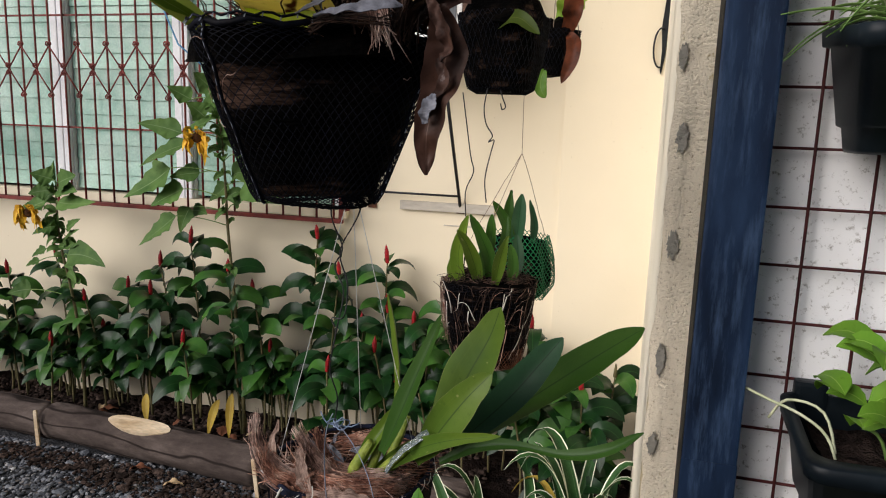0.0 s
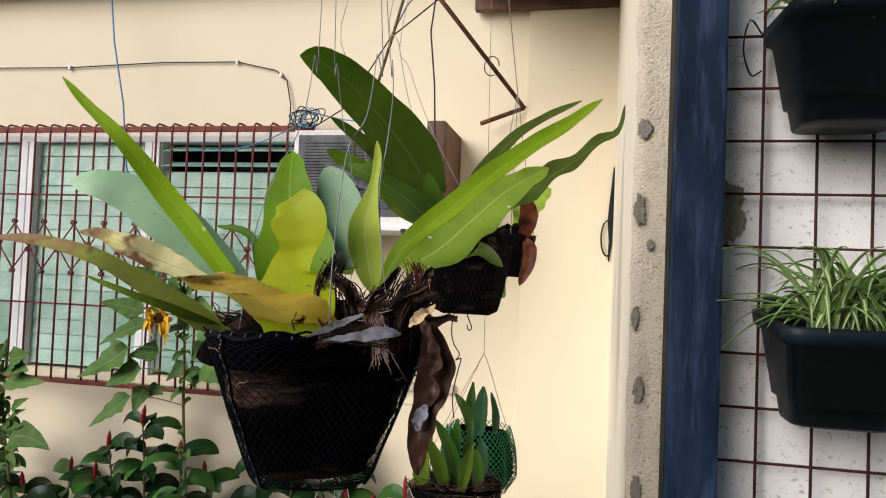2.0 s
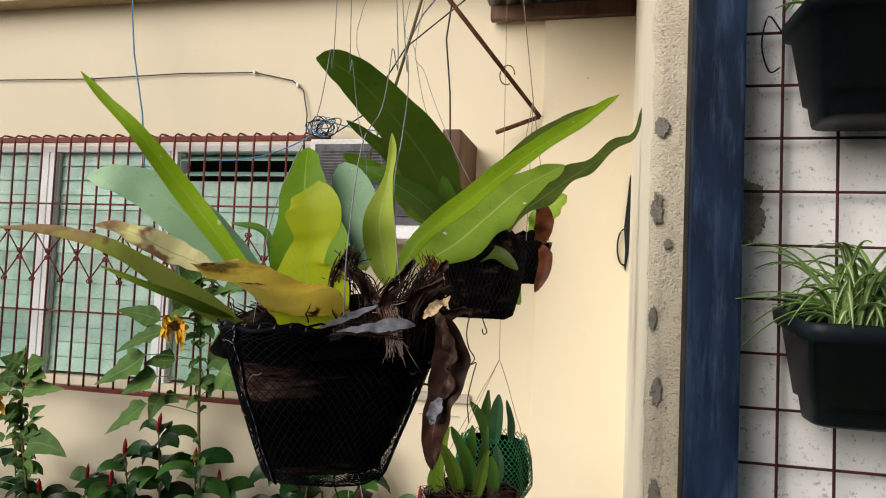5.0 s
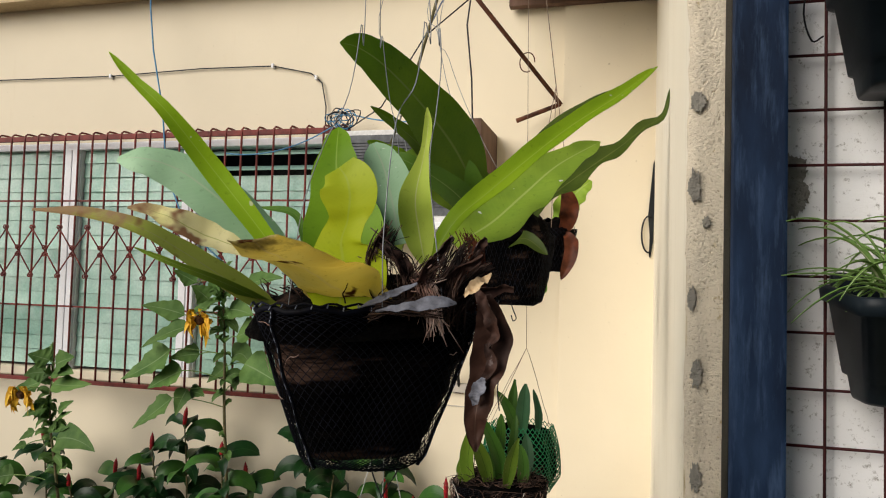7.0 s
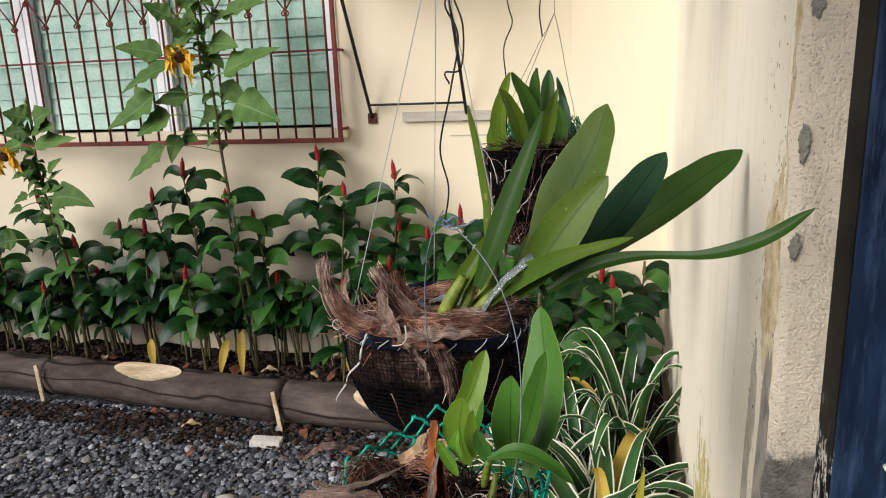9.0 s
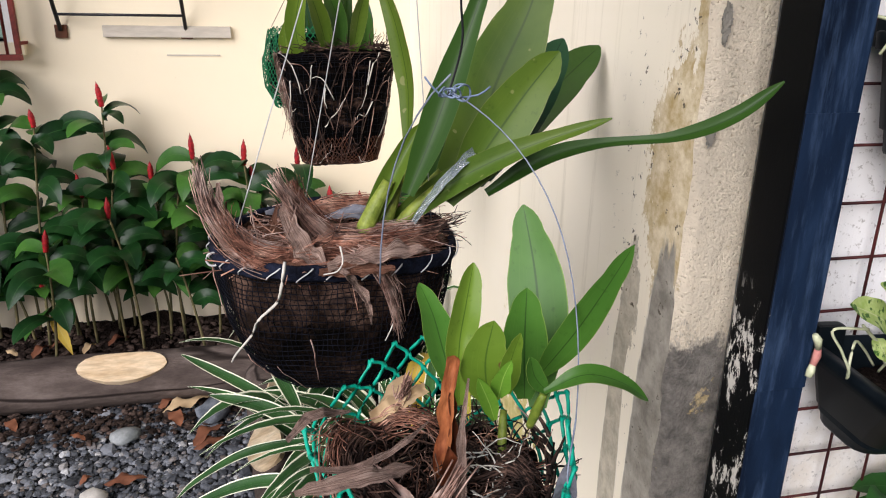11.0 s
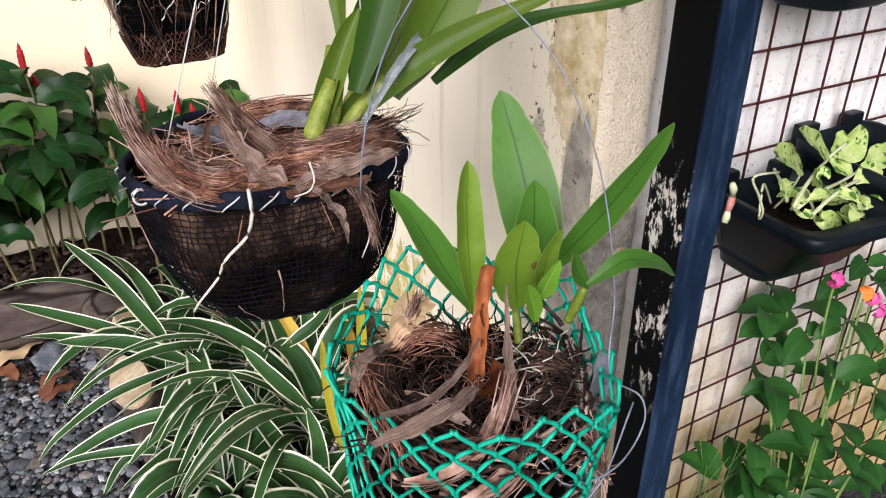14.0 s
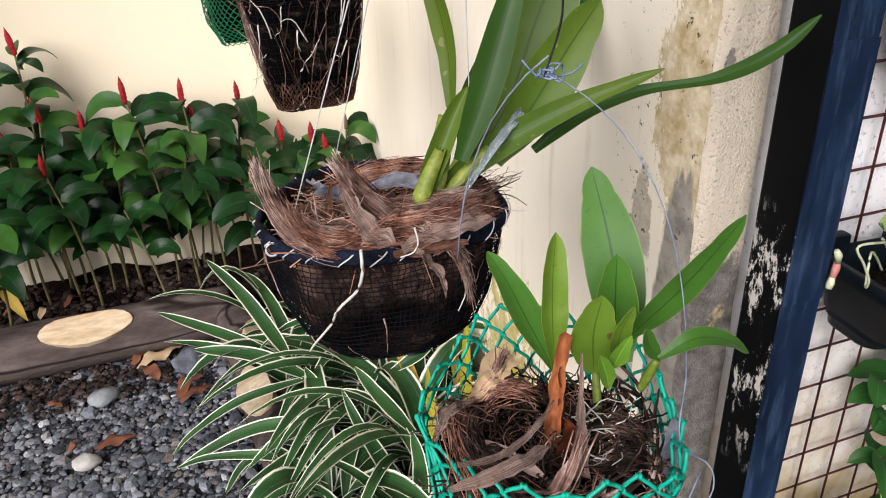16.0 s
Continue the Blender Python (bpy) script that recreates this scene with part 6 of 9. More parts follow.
def pot_third():
    c = Vector((-0.295, 2.33, 1.93))
    f = empty("hanging_pot", c, "small black hanging pot with rusty dead leaves", "hanging pot")
    vs, fs, at = rim_shape(((0.078, 0.14), (0.076, 0.11), (0.064, 0.04), (0.052, 0.0)), 24, 0.25, 0.03, 15)
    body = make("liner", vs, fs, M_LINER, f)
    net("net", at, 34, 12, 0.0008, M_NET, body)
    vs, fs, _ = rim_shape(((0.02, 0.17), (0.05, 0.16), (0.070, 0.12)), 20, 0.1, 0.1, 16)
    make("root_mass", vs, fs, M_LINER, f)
    L = lambda *a, **k: leaf(f, *a, **k)
    L((-0.26, 2.29, 2.05), (-0.23, 2.24, 2.12), (-0.25, 2.22, 2.19), 0.06, M_DEADR, "rusty dry leaf", wave=0.3, fold=0.4, shape=oval)
    L((-0.25, 2.27, 2.05), (-0.22, 2.22, 2.00), (-0.25, 2.20, 1.90), 0.045, M_DEADR, wave=0.3, fold=0.4, shape=oval)
    L((-0.27, 2.33, 2.06), (-0.235, 2.30, 2.16), (-0.165, 2.30, 2.225), 0.085, M_FERNO, "ragged yellow-green leaf", wave=0.35, waves=4, fold=0.2, shape=oval)
    L((-0.31, 2.28, 1.95), (-0.32, 2.26, 1.90), (-0.30, 2.25, 1.86), 0.04, M_MIDL, wave=0.2, shape=oval)
    tubes("wire", [hang(local(f, p), (0.005, -0.01, 0.62), 0.0, 8) for p in ((-0.37, 2.33, 2.06), (-0.22, 2.33, 2.06), (-0.29, 2.26, 2.06))], 0.0013, M_THIN, f)
    tubes("wire", [hang((0.005, -0.01, 0.62), (-0.065, -0.03, 1.165), 0.0, 6)], 0.0016, M_THIN, f)
    return f


pot_third()


# ---- small orchid in a husk pot with a green net behind ----
def orchid_small():
    c = Vector((-0.358, 1.82, 1.143))
    f = empty("hanging_orchid", c, "small orchid in a hanging root-bound husk pot", "orchid")
    rng = random.Random(31)
    vs, fs, at = rim_shape(((0.122, 0.232), (0.119, 0.21), (0.110, 0.14), (0.098, 0.07), (0.082, 0.008), (0.065, 0.0)), 32, 0.15, 0.03, 12)
    body = make("husk_pot", vs, fs, M_LINER, f)
    net("net", at, 60, 26, 0.0005, M_NET, body, 0.002, False)
    _, _, band = rim_shape(((0.094, 0.062), (0.086, 0.022), (0.078, 0.004)), 28, 0.15, 0.03, 12)
    net("base_band", band, 70, 10, 0.0007, M_RUSTY, f, 0.004, True, "brown netting round the base")
    surface_roots("white_root", at, 24, 0.34, 0.0015, M_ROOT, f, rng, "whitish roots over the pot", v0=0.12)
    surface_roots("dark_root", at, 150, 0.5, 0.0014, M_TUFT, f, rng)
    surface_roots("husk_fibre", at, 60, 0.45, 0.0011, M_HUSK, f, rng)
    bundle(f, (-0.475, 1.80, 1.37), (-0.470, 1.775, 1.29), (-0.450, 1.77, 1.20), 50, 0.012, 0.008, M_HUSK, rng, "grey strip of husk")
    vs, fs, _ = rim_shape(((0.03, 0.240), (0.08, 0.234), (0.115, 0.218)), 24, 0.1, 0.04, 13)
    make("root_mass", vs, fs, M_LINER, f)

    def top(r):
        a, q = r.uniform(0, 6.28), 0.105 * math.sqrt(r.random())
        return (q * math.cos(a), q * math.sin(a), 0.234 + r.uniform(0, 0.010)), (r.uniform(-1, 1), r.uniform(-1, 1), r.uniform(0, 0.3))
    fibres("root_fibre", 260, top, 0.045, 0.0013, M_TUFT, f, rng, curl=1.8, lift=0.4, seg=8)
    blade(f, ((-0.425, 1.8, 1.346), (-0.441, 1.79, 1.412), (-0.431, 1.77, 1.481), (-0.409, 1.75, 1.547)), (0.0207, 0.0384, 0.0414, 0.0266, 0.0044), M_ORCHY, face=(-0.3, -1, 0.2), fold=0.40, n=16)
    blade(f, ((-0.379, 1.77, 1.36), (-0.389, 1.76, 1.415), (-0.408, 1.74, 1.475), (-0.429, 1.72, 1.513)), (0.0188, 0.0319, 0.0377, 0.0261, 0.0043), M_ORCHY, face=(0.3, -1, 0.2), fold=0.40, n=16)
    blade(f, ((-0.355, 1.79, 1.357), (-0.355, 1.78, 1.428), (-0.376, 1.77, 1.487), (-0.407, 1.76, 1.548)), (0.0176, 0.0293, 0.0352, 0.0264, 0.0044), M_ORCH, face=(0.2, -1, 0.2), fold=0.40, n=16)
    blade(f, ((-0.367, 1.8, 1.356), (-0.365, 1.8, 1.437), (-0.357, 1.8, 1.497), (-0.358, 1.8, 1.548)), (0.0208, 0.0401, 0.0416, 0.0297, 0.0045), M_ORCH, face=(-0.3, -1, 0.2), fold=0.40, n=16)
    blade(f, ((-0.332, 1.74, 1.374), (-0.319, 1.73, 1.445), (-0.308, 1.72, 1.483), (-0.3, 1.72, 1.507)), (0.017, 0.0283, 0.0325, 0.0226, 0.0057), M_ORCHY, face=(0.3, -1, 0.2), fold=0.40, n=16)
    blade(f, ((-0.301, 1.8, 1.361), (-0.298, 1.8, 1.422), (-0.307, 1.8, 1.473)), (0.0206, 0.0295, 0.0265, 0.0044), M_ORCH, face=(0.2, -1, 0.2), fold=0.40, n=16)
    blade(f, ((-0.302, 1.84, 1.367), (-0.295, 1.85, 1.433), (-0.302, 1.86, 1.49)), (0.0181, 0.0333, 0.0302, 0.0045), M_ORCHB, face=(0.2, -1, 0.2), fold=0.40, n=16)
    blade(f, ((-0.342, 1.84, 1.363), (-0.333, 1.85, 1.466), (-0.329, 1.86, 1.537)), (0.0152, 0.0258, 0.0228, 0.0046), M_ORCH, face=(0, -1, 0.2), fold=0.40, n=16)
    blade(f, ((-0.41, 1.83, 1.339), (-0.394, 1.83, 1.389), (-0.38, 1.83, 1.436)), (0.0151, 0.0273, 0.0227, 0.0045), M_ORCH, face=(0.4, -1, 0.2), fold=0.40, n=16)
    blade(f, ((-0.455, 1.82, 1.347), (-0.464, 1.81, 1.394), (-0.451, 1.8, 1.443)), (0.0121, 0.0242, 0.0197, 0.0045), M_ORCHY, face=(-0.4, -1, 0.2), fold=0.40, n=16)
    tubes("wire", [hang(local(f, p), local(f, (-0.336, 2.08, 1.695)), 0.0, 8, 0.003, rng) for p in ((-0.470, 1.82, 1.375),)], 0.0009, M_THIN, f)
    tubes("wire", [hang(local(f, (-0.336, 2.08, 1.695)), local(f, (-0.359, 2.08, 3.092)), 0.0, 6)], 0.0009, M_THIN, f)
    tubes("wire", [[local(f, p) for p in ((-0.43, 1.80, 1.37), (-0.42, 1.78, 1.50), (-0.427, 1.78, 1.60), (-0.405, 1.77, 1.655), (-0.415, 1.77, 1.70), (-0.435, 1.75, 1.85))]], 0.0016, M_WIRE, f, "dark twisted wire", curve=4)
    return f


orchid_small()


def net_pot_rear():
    """Green net pot that hangs behind the small orchid."""
    c = Vector((-0.400, 2.42, 1.190))
    f = empty("hanging_net_pot", c, "dark green plastic net pot hanging behind the orchid", "net pot")
    _, _, at = rim_shape(((0.108, 0.215), (0.132, 0.13), (0.128, 0.05), (0.105, 0.0)), 28, 0.1, 0.05, 14)
    open_net("green_net", at, 44, 24, 0.0016, M_GNETD, f, "dark green plastic netting")
    vs, fs, core = rim_shape(((0.098, 0.195), (0.122, 0.12), (0.118, 0.05), (0.095, 0.005)), 24, 0.1, 0.05, 14)
    make("coir_core", vs, fs, M_LINER, f)
    rng = random.Random(33)
    surface_roots("root", core, 60, 0.4, 0.0013, M_TUFT, f, rng)
    blade(f, ((-0.416, 2.4, 1.365), (-0.426, 2.39, 1.444), (-0.421, 2.39, 1.503), (-0.416, 2.39, 1.558)), (0.0196, 0.0352, 0.0372, 0.0294, 0.0078), M_ORCH, face=(0.1, -1, 0.1), fold=0.35, n=14)
    blade(f, ((-0.388, 2.37, 1.369), (-0.382, 2.36, 1.454), (-0.375, 2.36, 1.55)), (0.027, 0.0443, 0.0424, 0.0077), M_ORCHB, face=(0.1, -1, 0.1), fold=0.35, n=14)
    blade(f, ((-0.403, 2.36, 1.408), (-0.436, 2.35, 1.475), (-0.468, 2.34, 1.522)), (0.0231, 0.0366, 0.0289, 0.0058), M_ORCH, face=(0.1, -1, 0.1), fold=0.35, n=14)
    blade(f, ((-0.336, 2.4, 1.383), (-0.335, 2.4, 1.451), (-0.354, 2.4, 1.527)), (0.0175, 0.0273, 0.0195, 0.0039), M_ORCHB, face=(0.1, -1, 0.1), fold=0.35, n=14)
    tubes("wire", [hang((0.10, 0, 0.215), local(f, (-0.336, 2.08, 1.695)), -0.01, 8, 0.002, rng), hang((-0.10, 0, 0.215), local(f, (-0.336, 2.08, 1.695)), 0.0, 8)], 0.001, M_THIN, f)
    return f


net_pot_rear()


# ---- large orchid in the black net basket with coir ----
def orchid_basket():
    c = Vector((-0.402, 1.045, 1.012))
    f = empty("orchid_basket", c, "orchid in a black net basket filled with coir", "orchid")
    rng = random.Random(41)
    prof = ((0.143, 0.180), (0.142, 0.166), (0.139, 0.135), (0.131, 0.095), (0.113, 0.055), (0.080, 0.020), (0.040, 0.004), (0.02, 0.0))
    vs, fs, at = rim_shape(prof, 48, 0.05, 0.022, 17)
    for k, v in enumerate(vs):
        d = Vector((v.x, v.y, 0)).normalized() if (v.x or v.y) else Vector((0, 0, 1))
        q = Vector((d.x * 2.3, d.y * 2.3, v.z * 20))
        vs[k] = v + d * (0.010 * noise.noise(q) - 0.004 + 0.004 * noise.noise(q * 2.7))
    body = make("liner", vs, fs, M_BROWNLINER, f)
    net("net", at, 124, 38, 0.0006, M_NET, body, 0.0030, False)
    # cloth band round the rim, whipped with pale cord
    vs, fs = [], []
    nb = 96
    for i in range(nb):
        a = 2 * math.pi * i / nb
        d = Vector((math.cos(a), math.sin(a), 0))
        o = at(a, 0.0) + Vector((0, 0, 0.0012 * math.sin(i * 0.5) + 0.0010 * math.sin(i * 1.3)))
        pf = 0.0012 * noise.noise(Vector((i * 0.7, 1.0, 0)))
        for u, z in ((-0.003, 0.002), (0.001, 0.005), (0.005, 0.003), (0.0062 + pf, -0.003), (0.0055 - pf, -0.009), (0.002, -0.012)):
            vs.append(o + d * u + Vector((0, 0, z)))
    for i in range(nb):
        i2 = (i + 1) % nb
        for k in range(6):
            k2 = (k + 1) % 6
            fs.append((i * 6 + k, i2 * 6 + k, i2 * 6 + k2, i * 6 + k2))
    make("rim_band", vs, fs, M_NAVY, f, "dark navy cloth rim band")
    for k in range(27):
        a = 2 * math.pi * k / 27 + rng.uniform(-0.03, 0.03)
        p = at(a, 0.0)
        d = Vector((math.cos(a), math.sin(a), 0))
        s = Vector((-math.sin(a), math.cos(a), 0))
        tubes("stitch", [[p + d * 0.004 + s * 0.010 + Vector((0, 0, 0.004)), p + d * 0.0072 + s * 0.005 + Vector((0, 0, 0.0)), p + d * 0.0078 - s * 0.004 + Vector((0, 0, -0.006)), p + d * 0.004 - s * 0.009 + Vector((0, 0, -0.011))]], 0.0008, M_WHITESTR, f, "pale rim stitch", curve=3)
    vs, fs, _ = rim_shape(((0.02, 0.170), (0.07, 0.168), (0.115, 0.160), (0.130, 0.14)), 30, 0.0, 0.05, 18)
    make("coir_bed", vs, fs, M_TUFT, f)

    def bed(r):
        a, q = r.uniform(0, 6.28), 0.122 * math.sqrt(r.random())
        return (q * math.cos(a), q * math.sin(a), 0.170 + r.uniform(0, 0.016)), (1 + r.uniform(-0.4, 0.4), r.uniform(-0.7, 0.7), r.uniform(-0.02, 0.12))
    fibres("dark_strand", 260, bed, 0.045, 0.0011, M_TUFT, f, rng, curl=1.2, lift=0.2)
    fibres("coir", 480, bed, 0.050, 0.0008, M_COIR, f, rng, "loose red-brown coir fibre", curl=1.2, lift=0.15, seg=8)

    def over(r):
        p, d = bed(r)
        return (p[0], p[1] - 0.02, p[2] + r.uniform(0.012, 0.030)), (d[0], d[1] * 1.6, d[2])
    fibres("loose_strand", 70, over, 0.045, 0.0006, M_HUSK, f, rng, curl=1.2, lift=0.3)

    def edge(r):
        a = r.uniform(2.6, 5.6)
        q = 0.120
        return (q * math.cos(a), q * math.sin(a), 0.176), (-math.sin(a), math.cos(a), r.uniform(0.0, 0.2))
    fibres("coir_wisp", 14, edge, 0.04, 0.0007, M_COIR, f, rng, curl=1.0, lift=0.2)
    H = lambda p0, p1, p2, n, w0, w1, m, lb="", fr=0.0022: bundle(f, p0, p1, p2, n, w0, w1, m, rng, lb, fr)
    # splayed strip that climbs past the rim, one rising from the middle, a roll along the far side
    H((-0.430, 0.955, 1.190), (-0.512, 0.945, 1.215), (-0.549, 0.960, 1.288), 190, 0.020, 0.007, M_HUSK, "splayed grey-brown husk strip", 0.003)
    H((-0.420, 0.945, 1.190), (-0.490, 0.930, 1.203), (-0.530, 0.945, 1.242), 110, 0.014, 0.008, M_COIR, "", 0.004)
    H((-0.400, 0.960, 1.192), (-0.440, 0.965, 1.228), (-0.472, 0.960, 1.278), 150, 0.016, 0.009, M_HUSK, "", 0.003)
    H((-0.385, 0.965, 1.190), (-0.425, 0.985, 1.222), (-0.452, 1.000, 1.262), 110, 0.014, 0.006, M_COIR)
    H((-0.425, 0.985, 1.195), (-0.350, 0.965, 1.207), (-0.278, 0.985, 1.200), 210, 0.018, 0.013, M_HUSK, "rolled husk strip", 0.002)
    H((-0.440, 0.950, 1.195), (-0.360, 0.935, 1.205), (-0.285, 0.960, 1.205), 190, 0.014, 0.012, M_COIR)
    H((-0.395, 0.915, 1.205), (-0.362, 0.900, 1.190), (-0.345, 0.895, 1.128), 100, 0.012, 0.006, M_HUSK, "", 0.003)
    H((-0.45, 1.08, 1.195), (-0.38, 1.10, 1.205), (-0.30, 1.09, 1.200), 130, 0.016, 0.016, M_COIR)
    H((-0.51, 0.985, 1.185), (-0.45, 0.935, 1.197), (-0.38, 0.925, 1.195), 110, 0.014, 0.014, M_COIR, "", 0.010)
    H((-0.52, 1.03, 1.185), (-0.48, 0.97, 1.200), (-0.41, 0.945, 1.200), 70, 0.010, 0.010, M_HUSK, "", 0.010)
    H((-0.31, 1.00, 1.200), (-0.285, 0.985, 1.212), (-0.255, 0.965, 1.228), 26, 0.006, 0.010, M_TUFT, "", 0.006)
    L = lambda *a, **k: leaf(f, *a, **k)
    L((-0.490, 1.02, 1.225), (-0.452, 1.03, 1.215), (-0.425, 1.02, 1.200), 0.016, M_DEADG, "grey dry leaf on the coir", face=(0, -0.5, 1), fold=0.3, crumple=0.004)
    L((-0.43, 1.07, 1.200), (-0.39, 1.05, 1.212), (-0.36, 1.03, 1.202), 0.026, M_DEADG, face=(0, -0.3, 1), fold=0.2, crumple=0.004)
    # flat ribbons of husk between the loose fibres
    blade(f, ((-0.503, 0.972, 1.186), (-0.519, 0.987, 1.196), (-0.531, 0.991, 1.224), (-0.531, 1.016, 1.259)), (0.0143, 0.0191, 0.0181, 0.0124, 0.0048), M_HUSKR, "grey-pink splayed husk ribbon", name="husk_strip", face=(-0.2, -0.7, 0.8), fold=0.6, n=40, crumple=0.007, ragged=0.6, wave=0.3, waves=4)
    blade(f, ((-0.477, 0.948, 1.189), (-0.503, 0.951, 1.199), (-0.523, 0.986, 1.214), (-0.524, 1.012, 1.239)), (0.0077, 0.0115, 0.0096, 0.0067, 0.0019), M_COIRR, "", name="husk_strip", face=(-0.2, -0.7, 0.8), fold=0.6, n=40, crumple=0.007, ragged=0.6, wave=0.3, waves=4)
    blade(f, ((-0.424, 0.917, 1.194), (-0.443, 0.937, 1.209), (-0.456, 0.954, 1.234), (-0.458, 0.981, 1.259)), (0.0162, 0.0219, 0.019, 0.0143, 0.0057), M_HUSKR, "", name="husk_strip", face=(-0.2, -0.7, 0.8), fold=0.6, n=40, crumple=0.007, ragged=0.6, wave=0.3, waves=4)
    blade(f, ((-0.468, 0.943, 1.189), (-0.477, 0.966, 1.206), (-0.473, 0.989, 1.224), (-0.466, 1.005, 1.236)), (0.0069, 0.0099, 0.0089, 0.003), M_COIRR, "", name="husk_strip", face=(-0.2, -0.7, 0.8), fold=0.6, n=40, crumple=0.007, ragged=0.6, wave=0.3, waves=4)
    blade(f, ((-0.419, 0.897, 1.199), (-0.377, 0.899, 1.206), (-0.344, 0.9, 1.209), (-0.31, 0.908, 1.209)), (0.0108, 0.0157, 0.0177, 0.0147, 0.0059), M_HUSKR, "rolled husk ribbon along the rim", name="husk_strip", face=(-0.2, -0.7, 0.8), fold=0.6, n=40, crumple=0.007, ragged=0.6, wave=0.3, waves=4)
    blade(f, ((-0.428, 0.899, 1.194), (-0.391, 0.892, 1.196), (-0.35, 0.889, 1.196)), (0.0076, 0.0123, 0.0123, 0.0047), M_COIRR, "", name="husk_strip", face=(-0.2, -0.7, 0.8), fold=0.6, n=40, crumple=0.007, ragged=0.6, wave=0.3, waves=4)
    blade(f, ((-0.407, 0.889, 1.199), (-0.388, 0.89, 1.179), (-0.378, 0.891, 1.159), (-0.375, 0.893, 1.139)), (0.0059, 0.0089, 0.0079, 0.0059, 0.0015), M_HUSKR, "", name="husk_strip", face=(-0.2, -0.7, 0.8), fold=0.6, n=40, crumple=0.007, ragged=0.6, wave=0.3, waves=4)
    blade(f, ((-0.508, 0.957, 1.189), (-0.476, 0.929, 1.196), (-0.444, 0.91, 1.196)), (0.0056, 0.0112, 0.0103, 0.0037), M_COIRR, "", name="husk_strip", face=(-0.2, -0.7, 0.8), fold=0.6, n=40, crumple=0.007, ragged=0.6, wave=0.3, waves=4)
    blade(f, ((-0.505, 1.057, 1.199), (-0.477, 1.015, 1.206), (-0.445, 0.999, 1.209)), (0.0052, 0.0093, 0.0093, 0.0031), M_COIRR, "", name="husk_strip", face=(-0.2, -0.7, 0.8), fold=0.6, n=40, crumple=0.007, ragged=0.6, wave=0.3, waves=4)
    blade(f, ((-0.399, 1.157, 1.189), (-0.391, 1.051, 1.196), (-0.378, 0.96, 1.199)), (0.0046, 0.0114, 0.0126, 0.0046), M_DEAD, "", name="husk_strip", face=(-0.2, -0.7, 0.8), fold=0.6, n=40, crumple=0.007, ragged=0.6, wave=0.3, waves=4)
    blade(f, ((-0.472, 1.16, 1.194), (-0.456, 1.07, 1.202), (-0.441, 1.013, 1.204)), (0.0028, 0.0084, 0.0089, 0.0028), M_DEADG, "", name="husk_strip", face=(-0.2, -0.7, 0.8), fold=0.6, n=40, crumple=0.007, ragged=0.6, wave=0.3, waves=4)
    blade(f, ((-0.416, 1.046, 1.199), (-0.408, 0.997, 1.204), (-0.398, 0.965, 1.204)), (0.0053, 0.0106, 0.0117, 0.0042), M_DEADG, "", name="husk_strip", face=(-0.2, -0.7, 0.8), fold=0.6, n=40, crumple=0.007, ragged=0.6, wave=0.3, waves=4)
    # slender ribbed stems that pass into the leaves
    for a, m, b, r in (((-0.398, 0.980, 1.192), (-0.384, 0.985, 1.222), (-0.362, 0.99, 1.262), 0.0125), ((-0.372, 0.995, 1.195), (-0.358, 1.00, 1.235), (-0.345, 1.01, 1.280), 0.0095), ((-0.360, 1.00, 1.195), (-0.338, 1.00, 1.222), (-0.305, 0.995, 1.255), 0.0105), ((-0.345, 1.03, 1.195), (-0.325, 1.04, 1.225), (-0.295, 1.04, 1.26), 0.009), ((-0.36, 1.05, 1.195), (-0.345, 1.06, 1.23), (-0.330, 1.07, 1.275), 0.009)):
        path = [local(f, p) for p in bez(a, m, b, 12)]
        tubes("stem", [[path[0] - (path[1] - path[0]) * 1.5] + path], lambda t, r=r: 0.8 * r * (0.55 + 0.48 * math.sin(math.pi * min(1.0, 0.12 + 0.75 * t)) - 0.12 * t), M_BULB, f, sides=11)
        for q in range(7):
            aa = 2 * math.pi * q / 7
            o = Vector((math.cos(aa), math.sin(aa) * 0.9, 0.0))
            tubes("rib", [[p + o * (r * (0.55 + 0.48 * math.sin(math.pi * min(1.0, 0.12 + 0.75 * i / 12)) - 0.12 * i / 12) * 0.745) for i, p in enumerate(path)]], r * 0.10, M_BULB, f, sides=4)
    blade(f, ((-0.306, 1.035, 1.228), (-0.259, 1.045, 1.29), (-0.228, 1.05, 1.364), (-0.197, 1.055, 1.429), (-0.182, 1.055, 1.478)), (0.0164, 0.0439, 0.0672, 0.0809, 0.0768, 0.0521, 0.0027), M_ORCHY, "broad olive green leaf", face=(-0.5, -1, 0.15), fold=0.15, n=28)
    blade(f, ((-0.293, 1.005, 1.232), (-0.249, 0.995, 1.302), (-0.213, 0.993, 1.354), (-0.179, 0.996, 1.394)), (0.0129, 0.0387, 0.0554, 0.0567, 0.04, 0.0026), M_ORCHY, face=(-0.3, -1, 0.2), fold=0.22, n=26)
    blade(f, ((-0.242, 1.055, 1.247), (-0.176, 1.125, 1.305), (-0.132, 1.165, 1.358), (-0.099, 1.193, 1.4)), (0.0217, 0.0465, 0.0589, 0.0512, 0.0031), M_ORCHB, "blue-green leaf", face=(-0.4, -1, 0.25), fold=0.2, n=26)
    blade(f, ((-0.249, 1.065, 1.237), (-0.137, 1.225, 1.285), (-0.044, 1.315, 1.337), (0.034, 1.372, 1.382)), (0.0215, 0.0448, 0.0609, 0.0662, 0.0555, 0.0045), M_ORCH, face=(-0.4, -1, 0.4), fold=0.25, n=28)
